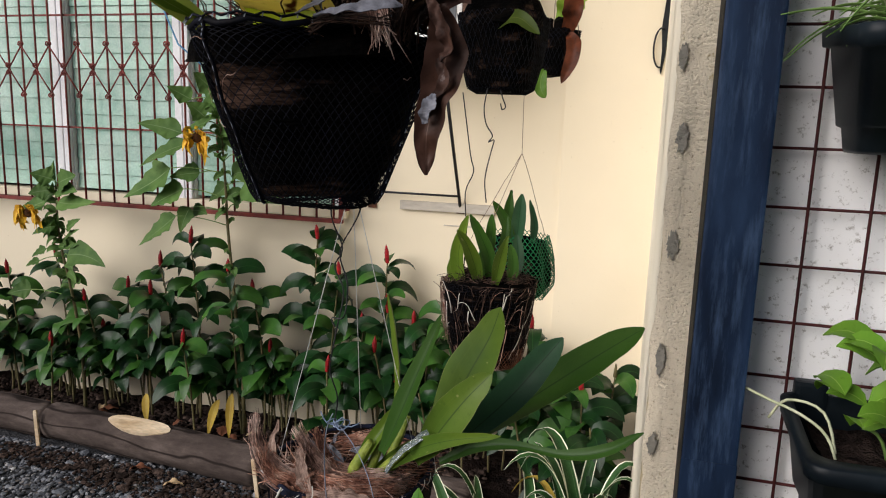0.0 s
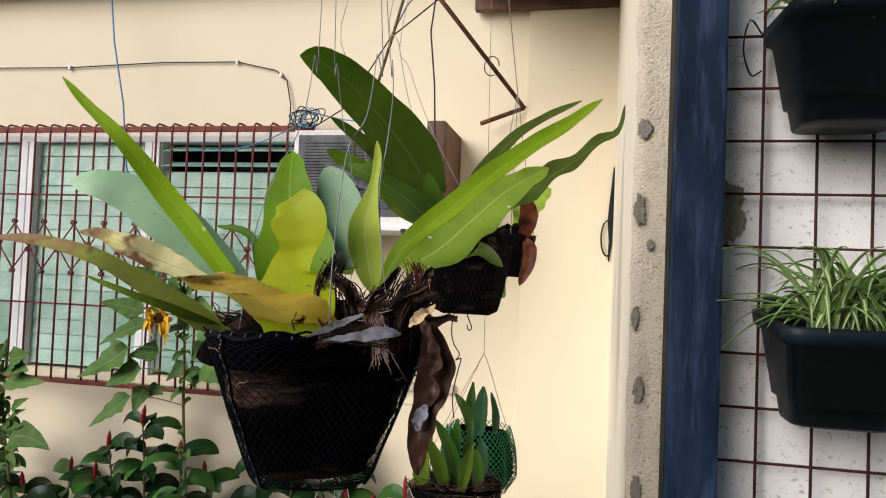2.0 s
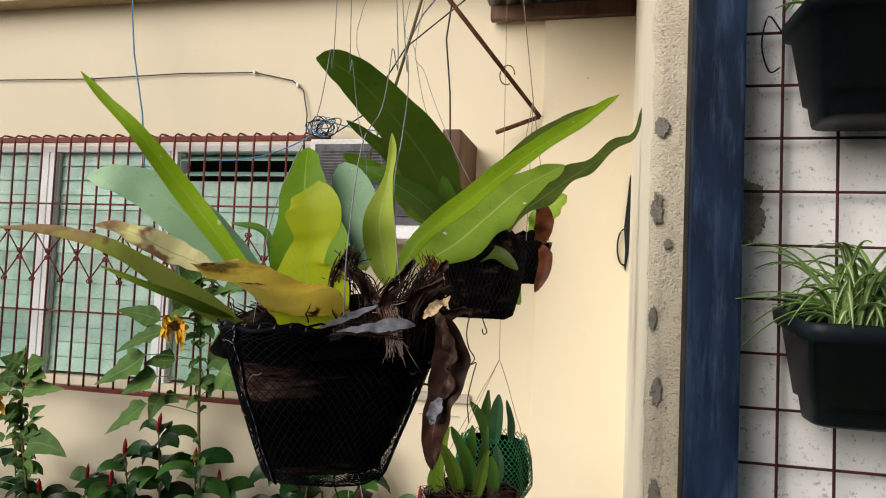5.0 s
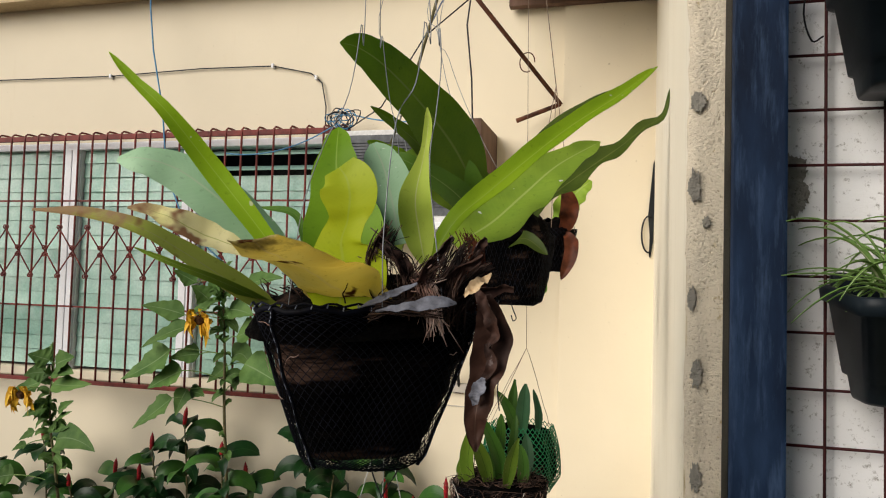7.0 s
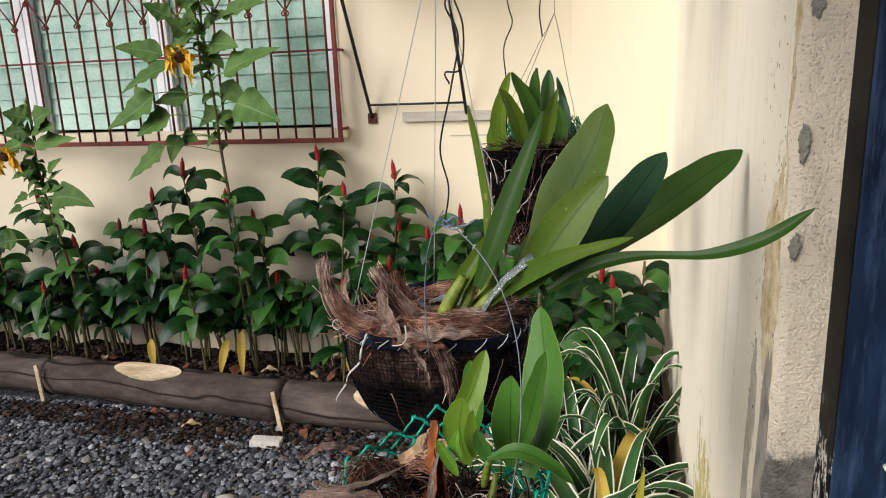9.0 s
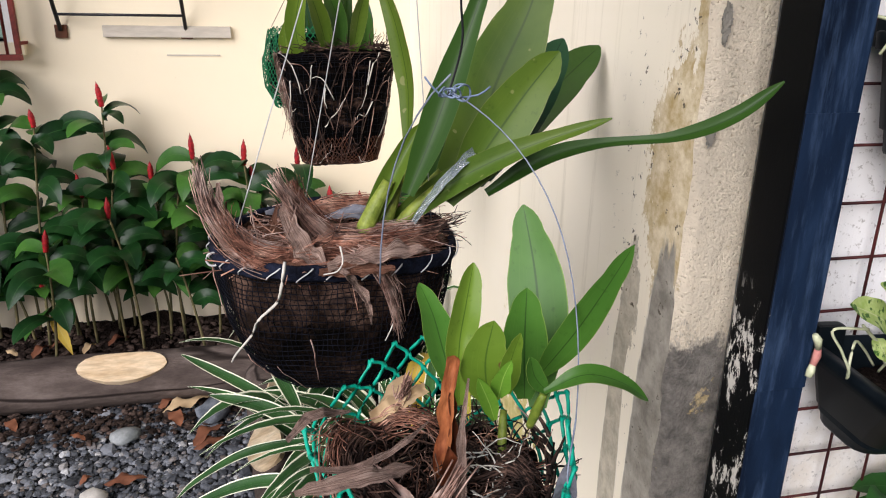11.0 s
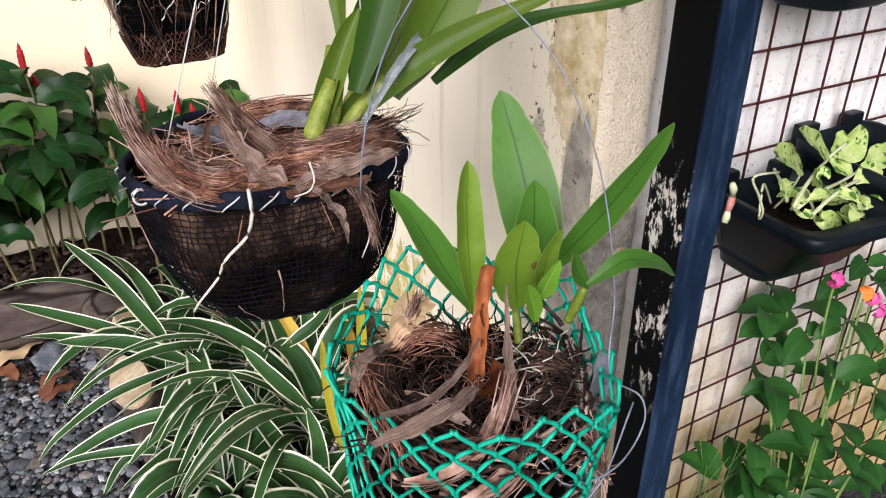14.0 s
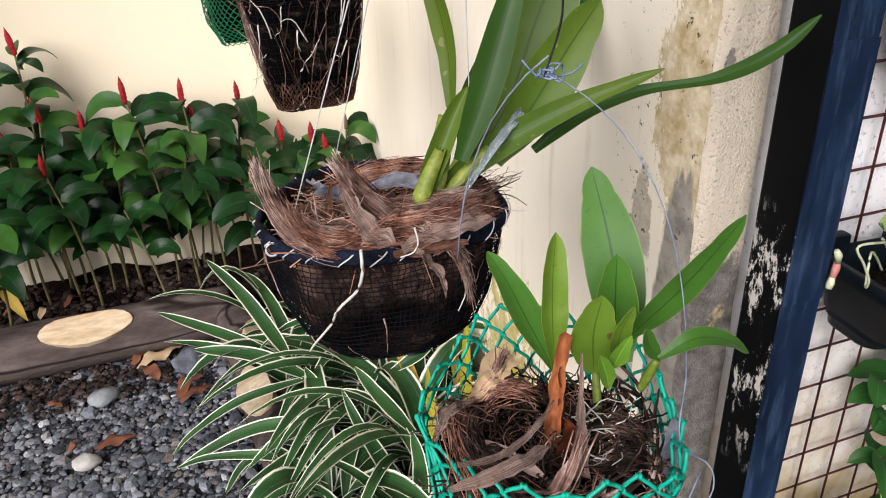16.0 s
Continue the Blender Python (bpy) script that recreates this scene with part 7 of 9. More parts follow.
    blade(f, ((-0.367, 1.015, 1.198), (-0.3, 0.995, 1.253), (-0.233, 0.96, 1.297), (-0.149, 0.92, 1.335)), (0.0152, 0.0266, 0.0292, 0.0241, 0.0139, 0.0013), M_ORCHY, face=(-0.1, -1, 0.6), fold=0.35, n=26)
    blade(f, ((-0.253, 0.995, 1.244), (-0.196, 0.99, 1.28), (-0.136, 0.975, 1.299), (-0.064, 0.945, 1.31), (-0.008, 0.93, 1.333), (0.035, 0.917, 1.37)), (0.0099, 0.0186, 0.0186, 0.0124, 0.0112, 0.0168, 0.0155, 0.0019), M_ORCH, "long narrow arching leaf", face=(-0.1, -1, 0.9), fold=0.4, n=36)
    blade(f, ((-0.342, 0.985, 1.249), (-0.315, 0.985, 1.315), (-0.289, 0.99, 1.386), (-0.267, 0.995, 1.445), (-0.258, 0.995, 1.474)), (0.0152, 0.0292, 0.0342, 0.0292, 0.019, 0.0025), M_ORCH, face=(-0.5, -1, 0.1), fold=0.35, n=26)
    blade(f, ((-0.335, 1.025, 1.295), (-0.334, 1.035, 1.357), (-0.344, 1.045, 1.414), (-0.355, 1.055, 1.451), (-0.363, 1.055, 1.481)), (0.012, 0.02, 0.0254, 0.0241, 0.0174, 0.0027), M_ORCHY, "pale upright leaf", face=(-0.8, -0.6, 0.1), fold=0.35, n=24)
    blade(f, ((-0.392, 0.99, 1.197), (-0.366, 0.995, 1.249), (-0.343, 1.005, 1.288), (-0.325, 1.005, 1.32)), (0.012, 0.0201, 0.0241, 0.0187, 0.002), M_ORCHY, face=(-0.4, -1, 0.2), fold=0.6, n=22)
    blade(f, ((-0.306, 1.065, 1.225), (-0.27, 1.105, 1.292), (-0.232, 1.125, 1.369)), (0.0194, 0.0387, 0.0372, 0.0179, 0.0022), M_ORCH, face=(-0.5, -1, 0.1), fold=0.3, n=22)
    L((-0.338, 0.985, 1.215), (-0.305, 0.980, 1.262), (-0.270, 0.99, 1.290), 0.011, M_FILM, "clear crumpled plastic tie strip", name="plastic_tie", face=(-0.5, -1, 0.2), fold=0.4, n=26, crumple=0.008, ragged=0.3, shape=lambda t: 0.6 + 0.4 * t)
    surface_roots("thin_root", at, 26, 0.22, 0.0009, M_HUSK, f, rng, out=0.004, v0=0.15)
    # pale roots on the net
    for pts in (((-0.462, 0.895, 1.208), (-0.466, 0.880, 1.192), (-0.472, 0.885, 1.172), (-0.492, 0.893, 1.152), (-0.500, 0.898, 1.135), (-0.518, 0.908, 1.112), (-0.524, 0.915, 1.100)), ((-0.406, 0.892, 1.222), (-0.404, 0.889, 1.208), (-0.410, 0.887, 1.199), (-0.424, 0.888, 1.196)), ((-0.355, 0.900, 1.160), (-0.348, 0.898, 1.150), (-0.352, 0.896, 1.136), (-0.360, 0.898, 1.118))):
        tubes("pale_root", [[local(f, p) for p in pts]], lambda t, m=len(pts): (0.0019 if m > 5 else 0.0011) * (1 - 0.45 * t), M_ROOT, f, curve=4, sides=6)
    ringp = [at(3.55, 0.03) + Vector((-0.006, -0.008, 0)) + Vector((0.007 * math.cos(a), 0, 0.007 * math.sin(a))) for a in [0.5 * q for q in range(13)]]
    tubes("ring", [ringp], 0.0012, M_WHITESTR, f)
    # strings to the overhead line
    top = local(f, (-0.345, 0.90, 1.672))
    tubes("string", [hang(local(f, (-0.520, 0.99, 1.200)), top, 0.0, 8), hang(local(f, (-0.435, 1.165, 1.200)), top, 0.0, 8), hang(local(f, (-0.28, 1.05, 1.200)), top, 0.0, 8)], 0.0007, M_WHITESTR, f, "white nylon string")
    # grey-blue wire up to the knot
    kn = Vector((-0.340, 0.80, 1.388))
    tubes("blue_wire", [bez(local(f, (-0.385, 0.885, 1.19)), local(f, (-0.375, 0.85, 1.31)), local(f, kn), 8)], 0.0008, M_GREYSTR, f, "grey-blue wire tie")
    for ob in f.children:
        if ob.name.split(".")[0] not in ("leaf", "stem", "rib", "plastic_tie", "blue_wire"):
            ob.scale = (0.92, 0.92, 1.0)
            ob.location.x -= 0.014
    f.location += Vector((-0.003, -0.005, 0.026))
    return f


orchid_basket()


# ---- fleshy orchid in the green net pot ----
def orchid_green():
    c = Vector((-0.354, 0.765, 0.955))
    f = empty("orchid_net_pot", c, "fleshy-leaved orchid in a green plastic net pot", "orchid")
    rng = random.Random(51)
    prof = ((0.116, 0.175), (0.115, 0.145), (0.114, 0.10), (0.112, 0.05), (0.106, 0.0))
    vs, fs, at = rim_shape(((0.088, 0.108), (0.098, 0.085), (0.098, 0.03), (0.085, 0.0)), 30, 0.0, 0.06, 22)
    make("coir_core", vs, fs, M_LINER, f)
    _, _, at2 = rim_shape(prof, 30, 0.0, 0.03, 23)

    def up(a, v):
        q = at2(a, v)
        back = max(0.0, math.cos(a - 1.45)) ** 3
        sag = 0.006 * math.sin(3 * a + 1) + 0.004 * math.sin(7 * a)
        k = 1 + 0.03 * math.sin(5 * a + 6 * v) * (1 - v)
        k *= 0.945
        return Vector((q.x * k + 0.006, q.y * k - 0.005, q.z + (1 - v) * (0.026 * back - 0.014 * (1 - back) + sag)))
    open_net("green_net", up, 23, 9, 0.0021, M_GNET, f, "green plastic netting")

    def bed(r):
        a, q = r.uniform(0, 6.28), 0.082 * math.sqrt(r.random())
        return (q * math.cos(a), q * math.sin(a), 0.108 + r.uniform(0, 0.020)), (r.uniform(-1, 1), r.uniform(-1, 1), r.uniform(-0.05, 0.3))
    fibres("coir", 150, bed, 0.045, 0.0007, M_COIR, f, rng, "tangled coir and roots", curl=2.0, lift=0.4, seg=8)
    fibres("dark_root", 480, bed, 0.046, 0.0013, M_TUFT, f, rng, curl=2.2, lift=0.5, seg=8)
    fibres("thin_root", 50, bed, 0.04, 0.0010, M_HUSK, f, rng, curl=1.1, lift=0.8)

    def outer(r):
        a, v = r.uniform(3.0, 6.6), r.uniform(0.25, 0.95)
        p = at2(a, v) * 0.86
        p.z = at2(a, v).z
        return p, (-math.sin(a), math.cos(a), r.uniform(-0.8, 0.8))
    fibres("husk_chip", 46, outer, 0.030, 0.0020, M_HUSK, f, rng, curl=0.4)
    fibres("dark_chip", 170, outer, 0.034, 0.0026, M_TUFT, f, rng, curl=0.5)
    H = lambda p0, p1, p2, n, w0, w1, m, lb="", fr=0.004, rad=0.0010: bundle(f, p0, p1, p2, n, w0, w1, m, rng, lb, fr, "husk_strip", rad * 0.7)
    # great loop of coir on one side, husk spread over the front, frayed sheath in the middle
    H((-0.398, 0.805, 1.085), (-0.440, 0.765, 1.115), (-0.440, 0.705, 1.080), 50, 0.014, 0.014, M_COIR, "shaggy loop of coir", 0.008)
    H((-0.398, 0.800, 1.085), (-0.428, 0.762, 1.108), (-0.430, 0.710, 1.076), 110, 0.012, 0.010, M_TUFT, "", 0.004, 0.0014)
    H((-0.436, 0.735, 1.085), (-0.418, 0.718, 1.100), (-0.392, 0.704, 1.058), 130, 0.012, 0.012, M_TUFT, "", 0.005, 0.0016)
    H((-0.436, 0.745, 1.070), (-0.418, 0.720, 1.090), (-0.390, 0.712, 1.058), 36, 0.008, 0.008, M_HUSK, "", 0.004, 0.0012)
    H((-0.405, 0.80, 1.095), (-0.380, 0.80, 1.110), (-0.345, 0.795, 1.095), 60, 0.012, 0.010, M_COIR)
    H((-0.395, 0.82, 1.075), (-0.382, 0.815, 1.110), (-0.372, 0.81, 1.145), 70, 0.009, 0.004, M_HUSK, "", 0.002)
    H((-0.345, 0.715, 1.115), (-0.395, 0.680, 1.082), (-0.448, 0.690, 1.072), 14, 0.006, 0.004, M_HUSK, "", 0.002)
    H((-0.335, 0.690, 1.078), (-0.390, 0.664, 1.058), (-0.448, 0.684, 1.045), 14, 0.007, 0.006, M_HUSK, "", 0.002)
    H((-0.32, 0.74, 1.085), (-0.300, 0.72, 1.100), (-0.285, 0.71, 1.070), 110, 0.012, 0.010, M_TUFT, "", 0.004, 0.0014)
    H((-0.33, 0.71, 1.075), (-0.305, 0.70, 1.085), (-0.285, 0.705, 1.05), 60, 0.010, 0.010, M_TUFT, "", 0.004)
    H((-0.30, 0.68, 1.06), (-0.28, 0.675, 1.02), (-0.27, 0.68, 0.98), 60, 0.012, 0.012, M_HUSK, "", 0.004)
    H((-0.40, 0.67, 1.04), (-0.41, 0.665, 1.01), (-0.40, 0.67, 0.97), 60, 0.012, 0.012, M_HUSK, "", 0.004)

    def tangle(r):
        return (0.036 + r.uniform(-0.020, 0.020), -0.032 + r.uniform(-0.02, 0.02), 0.120 + r.uniform(0, 0.03)), (r.uniform(-1, 1), r.uniform(-1, 1), r.uniform(-0.6, 0.9))
    fibres("white_root", 30, tangle, 0.034, 0.0010, M_ROOT, f, rng, "tangle of whitish roots", curl=1.6, lift=0.9)
    L = lambda *a, **k: leaf(f, *a, **k)
    L((-0.400, 0.80, 1.090), (-0.388, 0.812, 1.112), (-0.372, 0.828, 1.134), 0.020, M_TAN, face=(0, -0.6, 1), fold=0.5, crumple=0.004)
    L((-0.272, 0.700, 1.055), (-0.266, 0.703, 1.080), (-0.262, 0.708, 1.108), 0.020, M_DEADG, "grey dry scale", fold=0.25, shape=oval, crumple=0.003)
    L((-0.352, 0.752, 1.062), (-0.351, 0.751, 1.130), (-0.346, 0.747, 1.192), 0.015, M_SHEATH, "orange-brown papery sheath", name="sheath", face=(-0.6, -1, 0.1), fold=0.9, n=26, crumple=0.006, ragged=0.4, shape=lambda t: 1 - 0.3 * t)
    strip = lambda t: min(1.0, 0.35 + 2.2 * t) * (1 - 0.75 * t ** 3)
    for p0, p1, p2, w in (((-0.345, 0.715, 1.115), (-0.395, 0.685, 1.086), (-0.446, 0.695, 1.074), 0.013), ((-0.335, 0.694, 1.082), (-0.390, 0.670, 1.062), (-0.444, 0.686, 1.050), 0.012), ((-0.425, 0.765, 1.090), (-0.405, 0.730, 1.098), (-0.372, 0.712, 1.070), 0.012)):
        L(p0, p1, p2, w, M_HUSK, name="husk_scrap", face=(-0.2, -0.8, 0.8), fold=0.6, n=24, crumple=0.005, ragged=0.35, shape=strip)
    L((-0.346, 0.757, 1.062), (-0.347, 0.755, 1.110), (-0.349, 0.750, 1.160), 0.012, M_DEADR, name="sheath", face=(0.6, -1, 0.1), fold=0.9, n=22, crumple=0.006, ragged=0.4, shape=lambda t: 1 - 0.4 * t)
    L((-0.352, 0.740, 1.060), (-0.348, 0.730, 1.095), (-0.356, 0.722, 1.125), 0.020, M_DEADR, face=(-0.4, -1, 0.2), fold=0.7, crumple=0.005, ragged=0.3)
    blade(f, ((-0.473, 0.68, 1.133), (-0.453, 0.675, 1.139), (-0.436, 0.672, 1.144), (-0.389, 0.69, 1.136)), (0.004, 0.0105, 0.0121, 0.0097, 0.0016), M_HUSKR, "torn tan husk strip", name="husk_strip", face=(-0.2, -0.8, 0.7), fold=0.6, n=34, crumple=0.004, ragged=0.5, wave=0.2, waves=3)
    blade(f, ((-0.462, 0.69, 1.143), (-0.428, 0.69, 1.141), (-0.396, 0.7, 1.149), (-0.373, 0.715, 1.156)), (0.0034, 0.0054, 0.0054, 0.0042, 0.0013), M_HUSKR, "", name="husk_strip", face=(-0.2, -0.8, 0.7), fold=0.6, n=34, crumple=0.004, ragged=0.5, wave=0.2, waves=3)
    blade(f, ((-0.350, 0.705, 1.076), (-0.348, 0.712, 1.112), (-0.346, 0.72, 1.14), (-0.343, 0.725, 1.158), (-0.338, 0.735, 1.178)), (0.0130, 0.0105, 0.0080, 0.0060, 0.0037, 0.0018), M_HUSKR, "frayed papery sheath", name="husk_strip", face=(-0.2, -0.8, 0.7), fold=0.6, n=34, crumple=0.004, ragged=0.5, wave=0.2, waves=3)
    blade(f, ((-0.407, 0.8, 1.109), (-0.383, 0.81, 1.116), (-0.355, 0.82, 1.123)), (0.0114, 0.0145, 0.0135, 0.0104), M_TAN, "short cut stub of wood", name="husk_strip", face=(-0.2, -0.8, 0.7), fold=0.9, n=34, crumple=0.004, ragged=0.5, wave=0.2, waves=3)
    blade(f, ((-0.476, 0.7, 1.162), (-0.458, 0.72, 1.167), (-0.43, 0.74, 1.156)), (0.0042, 0.0076, 0.0068, 0.0025), M_HUSKR, "", name="husk_strip", face=(-0.2, -0.8, 0.7), fold=0.6, n=34, crumple=0.004, ragged=0.5, wave=0.2, waves=3)
    for a, b in (((-0.30, 0.76, 1.065), (-0.292, 0.785, 1.115)), ((-0.293, 0.716, 1.142), (-0.286, 0.708, 1.174))):
        tubes("bulb", [[local(f, p) for p in bez(a, (Vector(a) + Vector(b)) / 2, b, 8)]], lambda t: 0.0038 * (0.8 + 0.3 * math.sin(3.1 * t)), M_BULB, f, sides=9)
    blade(f, ((-0.331, 0.79, 1.121), (-0.334, 0.84, 1.145), (-0.337, 0.88, 1.168), (-0.345, 0.912, 1.189)), (0.0082, 0.0235, 0.0337, 0.0306, 0.0204, 0.0015), M_CATT, face=(0.1, -1, 0.3), fold=0.28, n=26)
    blade(f, ((-0.331, 0.79, 1.121), (-0.33, 0.8, 1.171), (-0.32, 0.82, 1.201), (-0.31, 0.835, 1.236)), (0.0056, 0.0177, 0.0262, 0.0271, 0.0215, 0.0014), M_CATTY, face=(0.0, -1, 0.1), fold=0.40, n=26)
    blade(f, ((-0.258, 0.79, 1.11), (-0.249, 0.82, 1.162), (-0.246, 0.85, 1.215), (-0.253, 0.875, 1.276)), (0.0152, 0.0303, 0.0475, 0.0546, 0.0546, 0.0465, 0.0303, 0.002), M_CATT, "broad upright fleshy leaf", face=(-0.5, -1, 0.1), fold=0.12, n=28)
    blade(f, ((-0.275, 0.78, 1.127), (-0.276, 0.785, 1.174), (-0.275, 0.79, 1.227)), (0.0122, 0.033, 0.0405, 0.0377, 0.0264, 0.0019), M_CATT, face=(-0.3, -1, 0.1), fold=0.25, n=24)
    blade(f, ((-0.316, 0.75, 1.143), (-0.322, 0.745, 1.185), (-0.317, 0.743, 1.221)), (0.0102, 0.0281, 0.0375, 0.0367, 0.0256, 0.0021), M_CATTY, face=(-0.4, -1, 0.1), fold=0.22, n=24)
    blade(f, ((-0.266, 0.775, 1.15), (-0.25, 0.74, 1.208), (-0.24, 0.715, 1.254), (-0.231, 0.697, 1.293)), (0.009, 0.0205, 0.0254, 0.023, 0.0156, 0.0012), M_CATT, "fleshy leaf leaning outward", face=(-0.5, -1, 0.2), fold=0.2, n=26)
    blade(f, ((-0.306, 0.735, 1.161), (-0.306, 0.73, 1.192), (-0.303, 0.72, 1.22)), (0.005, 0.0151, 0.016, 0.0101, 0.0013), M_CATTY, face=(-0.2, -1, 0.3), fold=0.3, n=18)
    blade(f, ((-0.318, 0.72, 1.168), (-0.318, 0.71, 1.19), (-0.314, 0.705, 1.206)), (0.0049, 0.0137, 0.0146, 0.0089, 0.0012), M_HERB, face=(-0.3, -1, 0.5), fold=0.3, n=16)
    blade(f, ((-0.32, 0.72, 1.148), (-0.327, 0.715, 1.168), (-0.337, 0.71, 1.191)), (0.0041, 0.0124, 0.0116, 0.0012), M_HERB, "bright young leaf", face=(-0.2, -1, 0.4), fold=0.3, n=14)
    blade(f, ((-0.287, 0.705, 1.178), (-0.258, 0.7, 1.192), (-0.229, 0.698, 1.184), (-0.205, 0.697, 1.166)), (0.0039, 0.0138, 0.0163, 0.012, 0.0009), M_CATT, face=(0, -0.6, 1), fold=0.28, n=22)
    blade(f, ((-0.282, 0.708, 1.174), (-0.293, 0.71, 1.188), (-0.298, 0.71, 1.205)), (0.0037, 0.0132, 0.0132, 0.0012), M_CATT, face=(0.2, -1, 0.2), fold=0.25, n=16)
    # hanging blue-grey wire
    kn = Vector((-0.340, 0.80, 1.388))
    tubes("wire", [bez(local(f, kn), local(f, (-0.268, 0.755, 1.30)), local(f, (-0.262, 0.70, 1.155)), 16)], 0.0006, M_GREYSTR, f, "blue-grey hanging wire")
    r2 = random.Random(8)
    loops = []
    for q in range(4):
        r, cx, ph = r2.uniform(0.003, 0.006), -0.007 + 0.005 * q, r2.uniform(0, 6)
        loops.append([local(f, kn) + Vector((cx + r * math.cos(a + ph) * 1.2, 0.006 * math.sin(a * 1.5), r * math.sin(a + ph))) for a in [0.5 * w for w in range(16)]])
    loops.append([local(f, kn) + Vector(p) for p in ((-0.022, 0, 0.012), (-0.012, -0.004, 0.0), (0.004, 0.003, -0.004), (0.020, 0, -0.002), (0.030, 0.002, 0.004))])
    for lp in loops:
        tubes("wire_knot", [lp], 0.0008, M_BLUESTR, f, curve=2)
    tubes("wire_loop", [[local(f, p) for p in ((-0.262, 0.70, 1.155), (-0.268, 0.690, 1.100), (-0.250, 0.672, 1.082), (-0.252, 0.664, 1.058), (-0.285, 0.655, 1.040), (-0.330, 0.655, 1.045), (-0.350, 0.668, 1.070))], [local(f, p) for p in ((-0.262, 0.668, 1.085), (-0.300, 0.655, 1.030), (-0.350, 0.652, 1.015), (-0.40, 0.660, 1.022))]], 0.0008, M_GREYSTR, f, curve=5)
    f.location += Vector((0, 0, 0.012))
    return f


orchid_green()

# ---- overhead pipe that carries the hanging pots ----
rail = empty("hanging_rail", (-0.36, 1.5, 3.10), "thin steel pipe that carries the hanging pots", "rail")
tubes("pipe", [[(0, -0.85, 0), (0, 0, 0), (0, 0.92, 0)]], 0.013, M_RUSTY, rail, sides=8)
for y in (-0.2, 0.65):
    tubes("cross_pipe", [[(0, y, 0.02), (0.43, y, 0.02)]], 0.011, M_RUSTY, rail, sides=8)

# ---- bed plants ----
def ovate(t):
    return max(0.0, 4 * t ** 0.8 * (1 - t ** 0.8)) ** 0.74


def ginger(at, height, seed, spikes=1, lean=0.08, leafmat=None, low=0.24):
    """Spiral ginger: leaning cane, whorled glossy leaves, red cone on top."""
    rng = random.Random(seed)
    p = empty("ginger_plant", (at[0], at[1], 0.08), "red spiral ginger with dark glossy leaves in the bed", "ginger plant", "red gingers in the bed")
    h = height - 0.08
    top = Vector((rng.uniform(-lean, lean), rng.uniform(-lean, 0.03), h))
    mid = Vector((top.x * 0.3 + rng.uniform(-.02, .02), top.y * 0.3, h * 0.5))
    cane = bez((0, 0, 0), mid, top, 10)
    tubes("cane", [cane], lambda t: 0.0065 * (1 - 0.45 * t), M_DSTEM, p, sides=6)
    if h > 0.6:
        low = max(low, 0.34)
    nl = max(7, int(h * (1.2 - low) / 0.043))
    ang = rng.uniform(0, 6.28)
    for k in range(nl):
        t = low + (1 - low) * ((k + 0.5) / nl) ** 0.72
        i = min(int(t * 10), 9)
        b = cane[i].lerp(cane[i + 1], t * 10 - i)
        ang += 1.15 + rng.uniform(-.3, .3)
        L = rng.uniform(0.145, 0.235) * (1.1 - 0.30 * t)
        d = Vector((math.cos(ang), math.sin(ang), 0))
        up = rng.uniform(0.15, 0.55)
        m = b + d * (L * 0.55) + Vector((0, 0, L * up * 0.6))
        e = b + d * L + Vector((0, 0, L * (up - rng.uniform(0.25, 0.65))))
        vs, fs, uv = leaf_data(bez(b, m, e, 9), L * rng.uniform(0.42, 0.52), shape=ovate, face=(d.x * 0.4 + rng.uniform(-0.45, 0.45), d.y * 0.4 - 0.6 + rng.uniform(-0.4, 0.3), 0.7), fold=0.12, wave=0.05, seed=k)
        r = rng.random()
        mat = M_YELL if r < 0.03 and t < 0.5 else (leafmat or (M_COST if r < 0.66 else M_COSTY))
        make("leaf", vs, fs, mat, p, uvs=uv)
    if not spikes and seed % 3 == 0:
        tubes("old_spike", [[top + Vector((0, 0, 0.06 * j / 6 - 0.008)) for j in range(7)]], lambda t: 0.010 * (1 - 0.6 * t), M_DSTEM, p, "spent brown flower spike", sides=7)
    for s in range(spikes):
        q = top
        hh = rng.uniform(0.055, 0.085)
        hh *= 1.25
        lx = rng.uniform(-0.12, 0.12)
        pts = [q + Vector((lx * hh * j / 14, 0, hh * j / 14 - 0.008)) for j in range(15)]
        tubes("flower_spike", [pts], lambda t: 0.0125 * (0.78 + 0.22 * math.sin(math.pi * t)) * max(0.08, 1 - max(0.0, (t - 0.55) / 0.45) ** 1.8) * (0.90 + 0.12 * math.sin(t * 38)), M_RED, p, "red cone flower spike", sides=9)
    return p


tips = [(-2.365, 3.20, 0.98), (-2.261, 3.25, 1.12), (-1.937, 3.15, 1.00), (-1.633, 3.30, 1.18), (-1.486, 3.20, 1.02), (-1.234, 3.30, 1.09), (-1.185, 3.20, 0.85),
        (-0.807, 3.20, 0.89), (-1.834, 3.20, 0.87), (-2.136, 3.02, 0.62), (-3.056, 3.02, 0.53), (-1.418, 3.03, 0.60), (-0.165, 2.90, 0.68), (-3.071, 3.20, 0.97),
        (-2.846, 3.20, 0.76), (-2.532, 3.20, 0.83), (-2.782, 3.30, 0.80), (-0.608, 3.20, 0.87), (-0.473, 3.30, 0.82), (-0.392, 3.00, 0.74), (-1.02, 3.28, 0.80), (-3.4, 3.2, 0.85), (-3.75, 3.2, 0.75), (-4.1, 3.25, 0.7)]
for k, (x, y, z) in enumerate(tips):
    ginger((x, y), z, 100 + k, 1, low=0.36 if x < -1.3 else 0.42)
rg = random.Random(77)
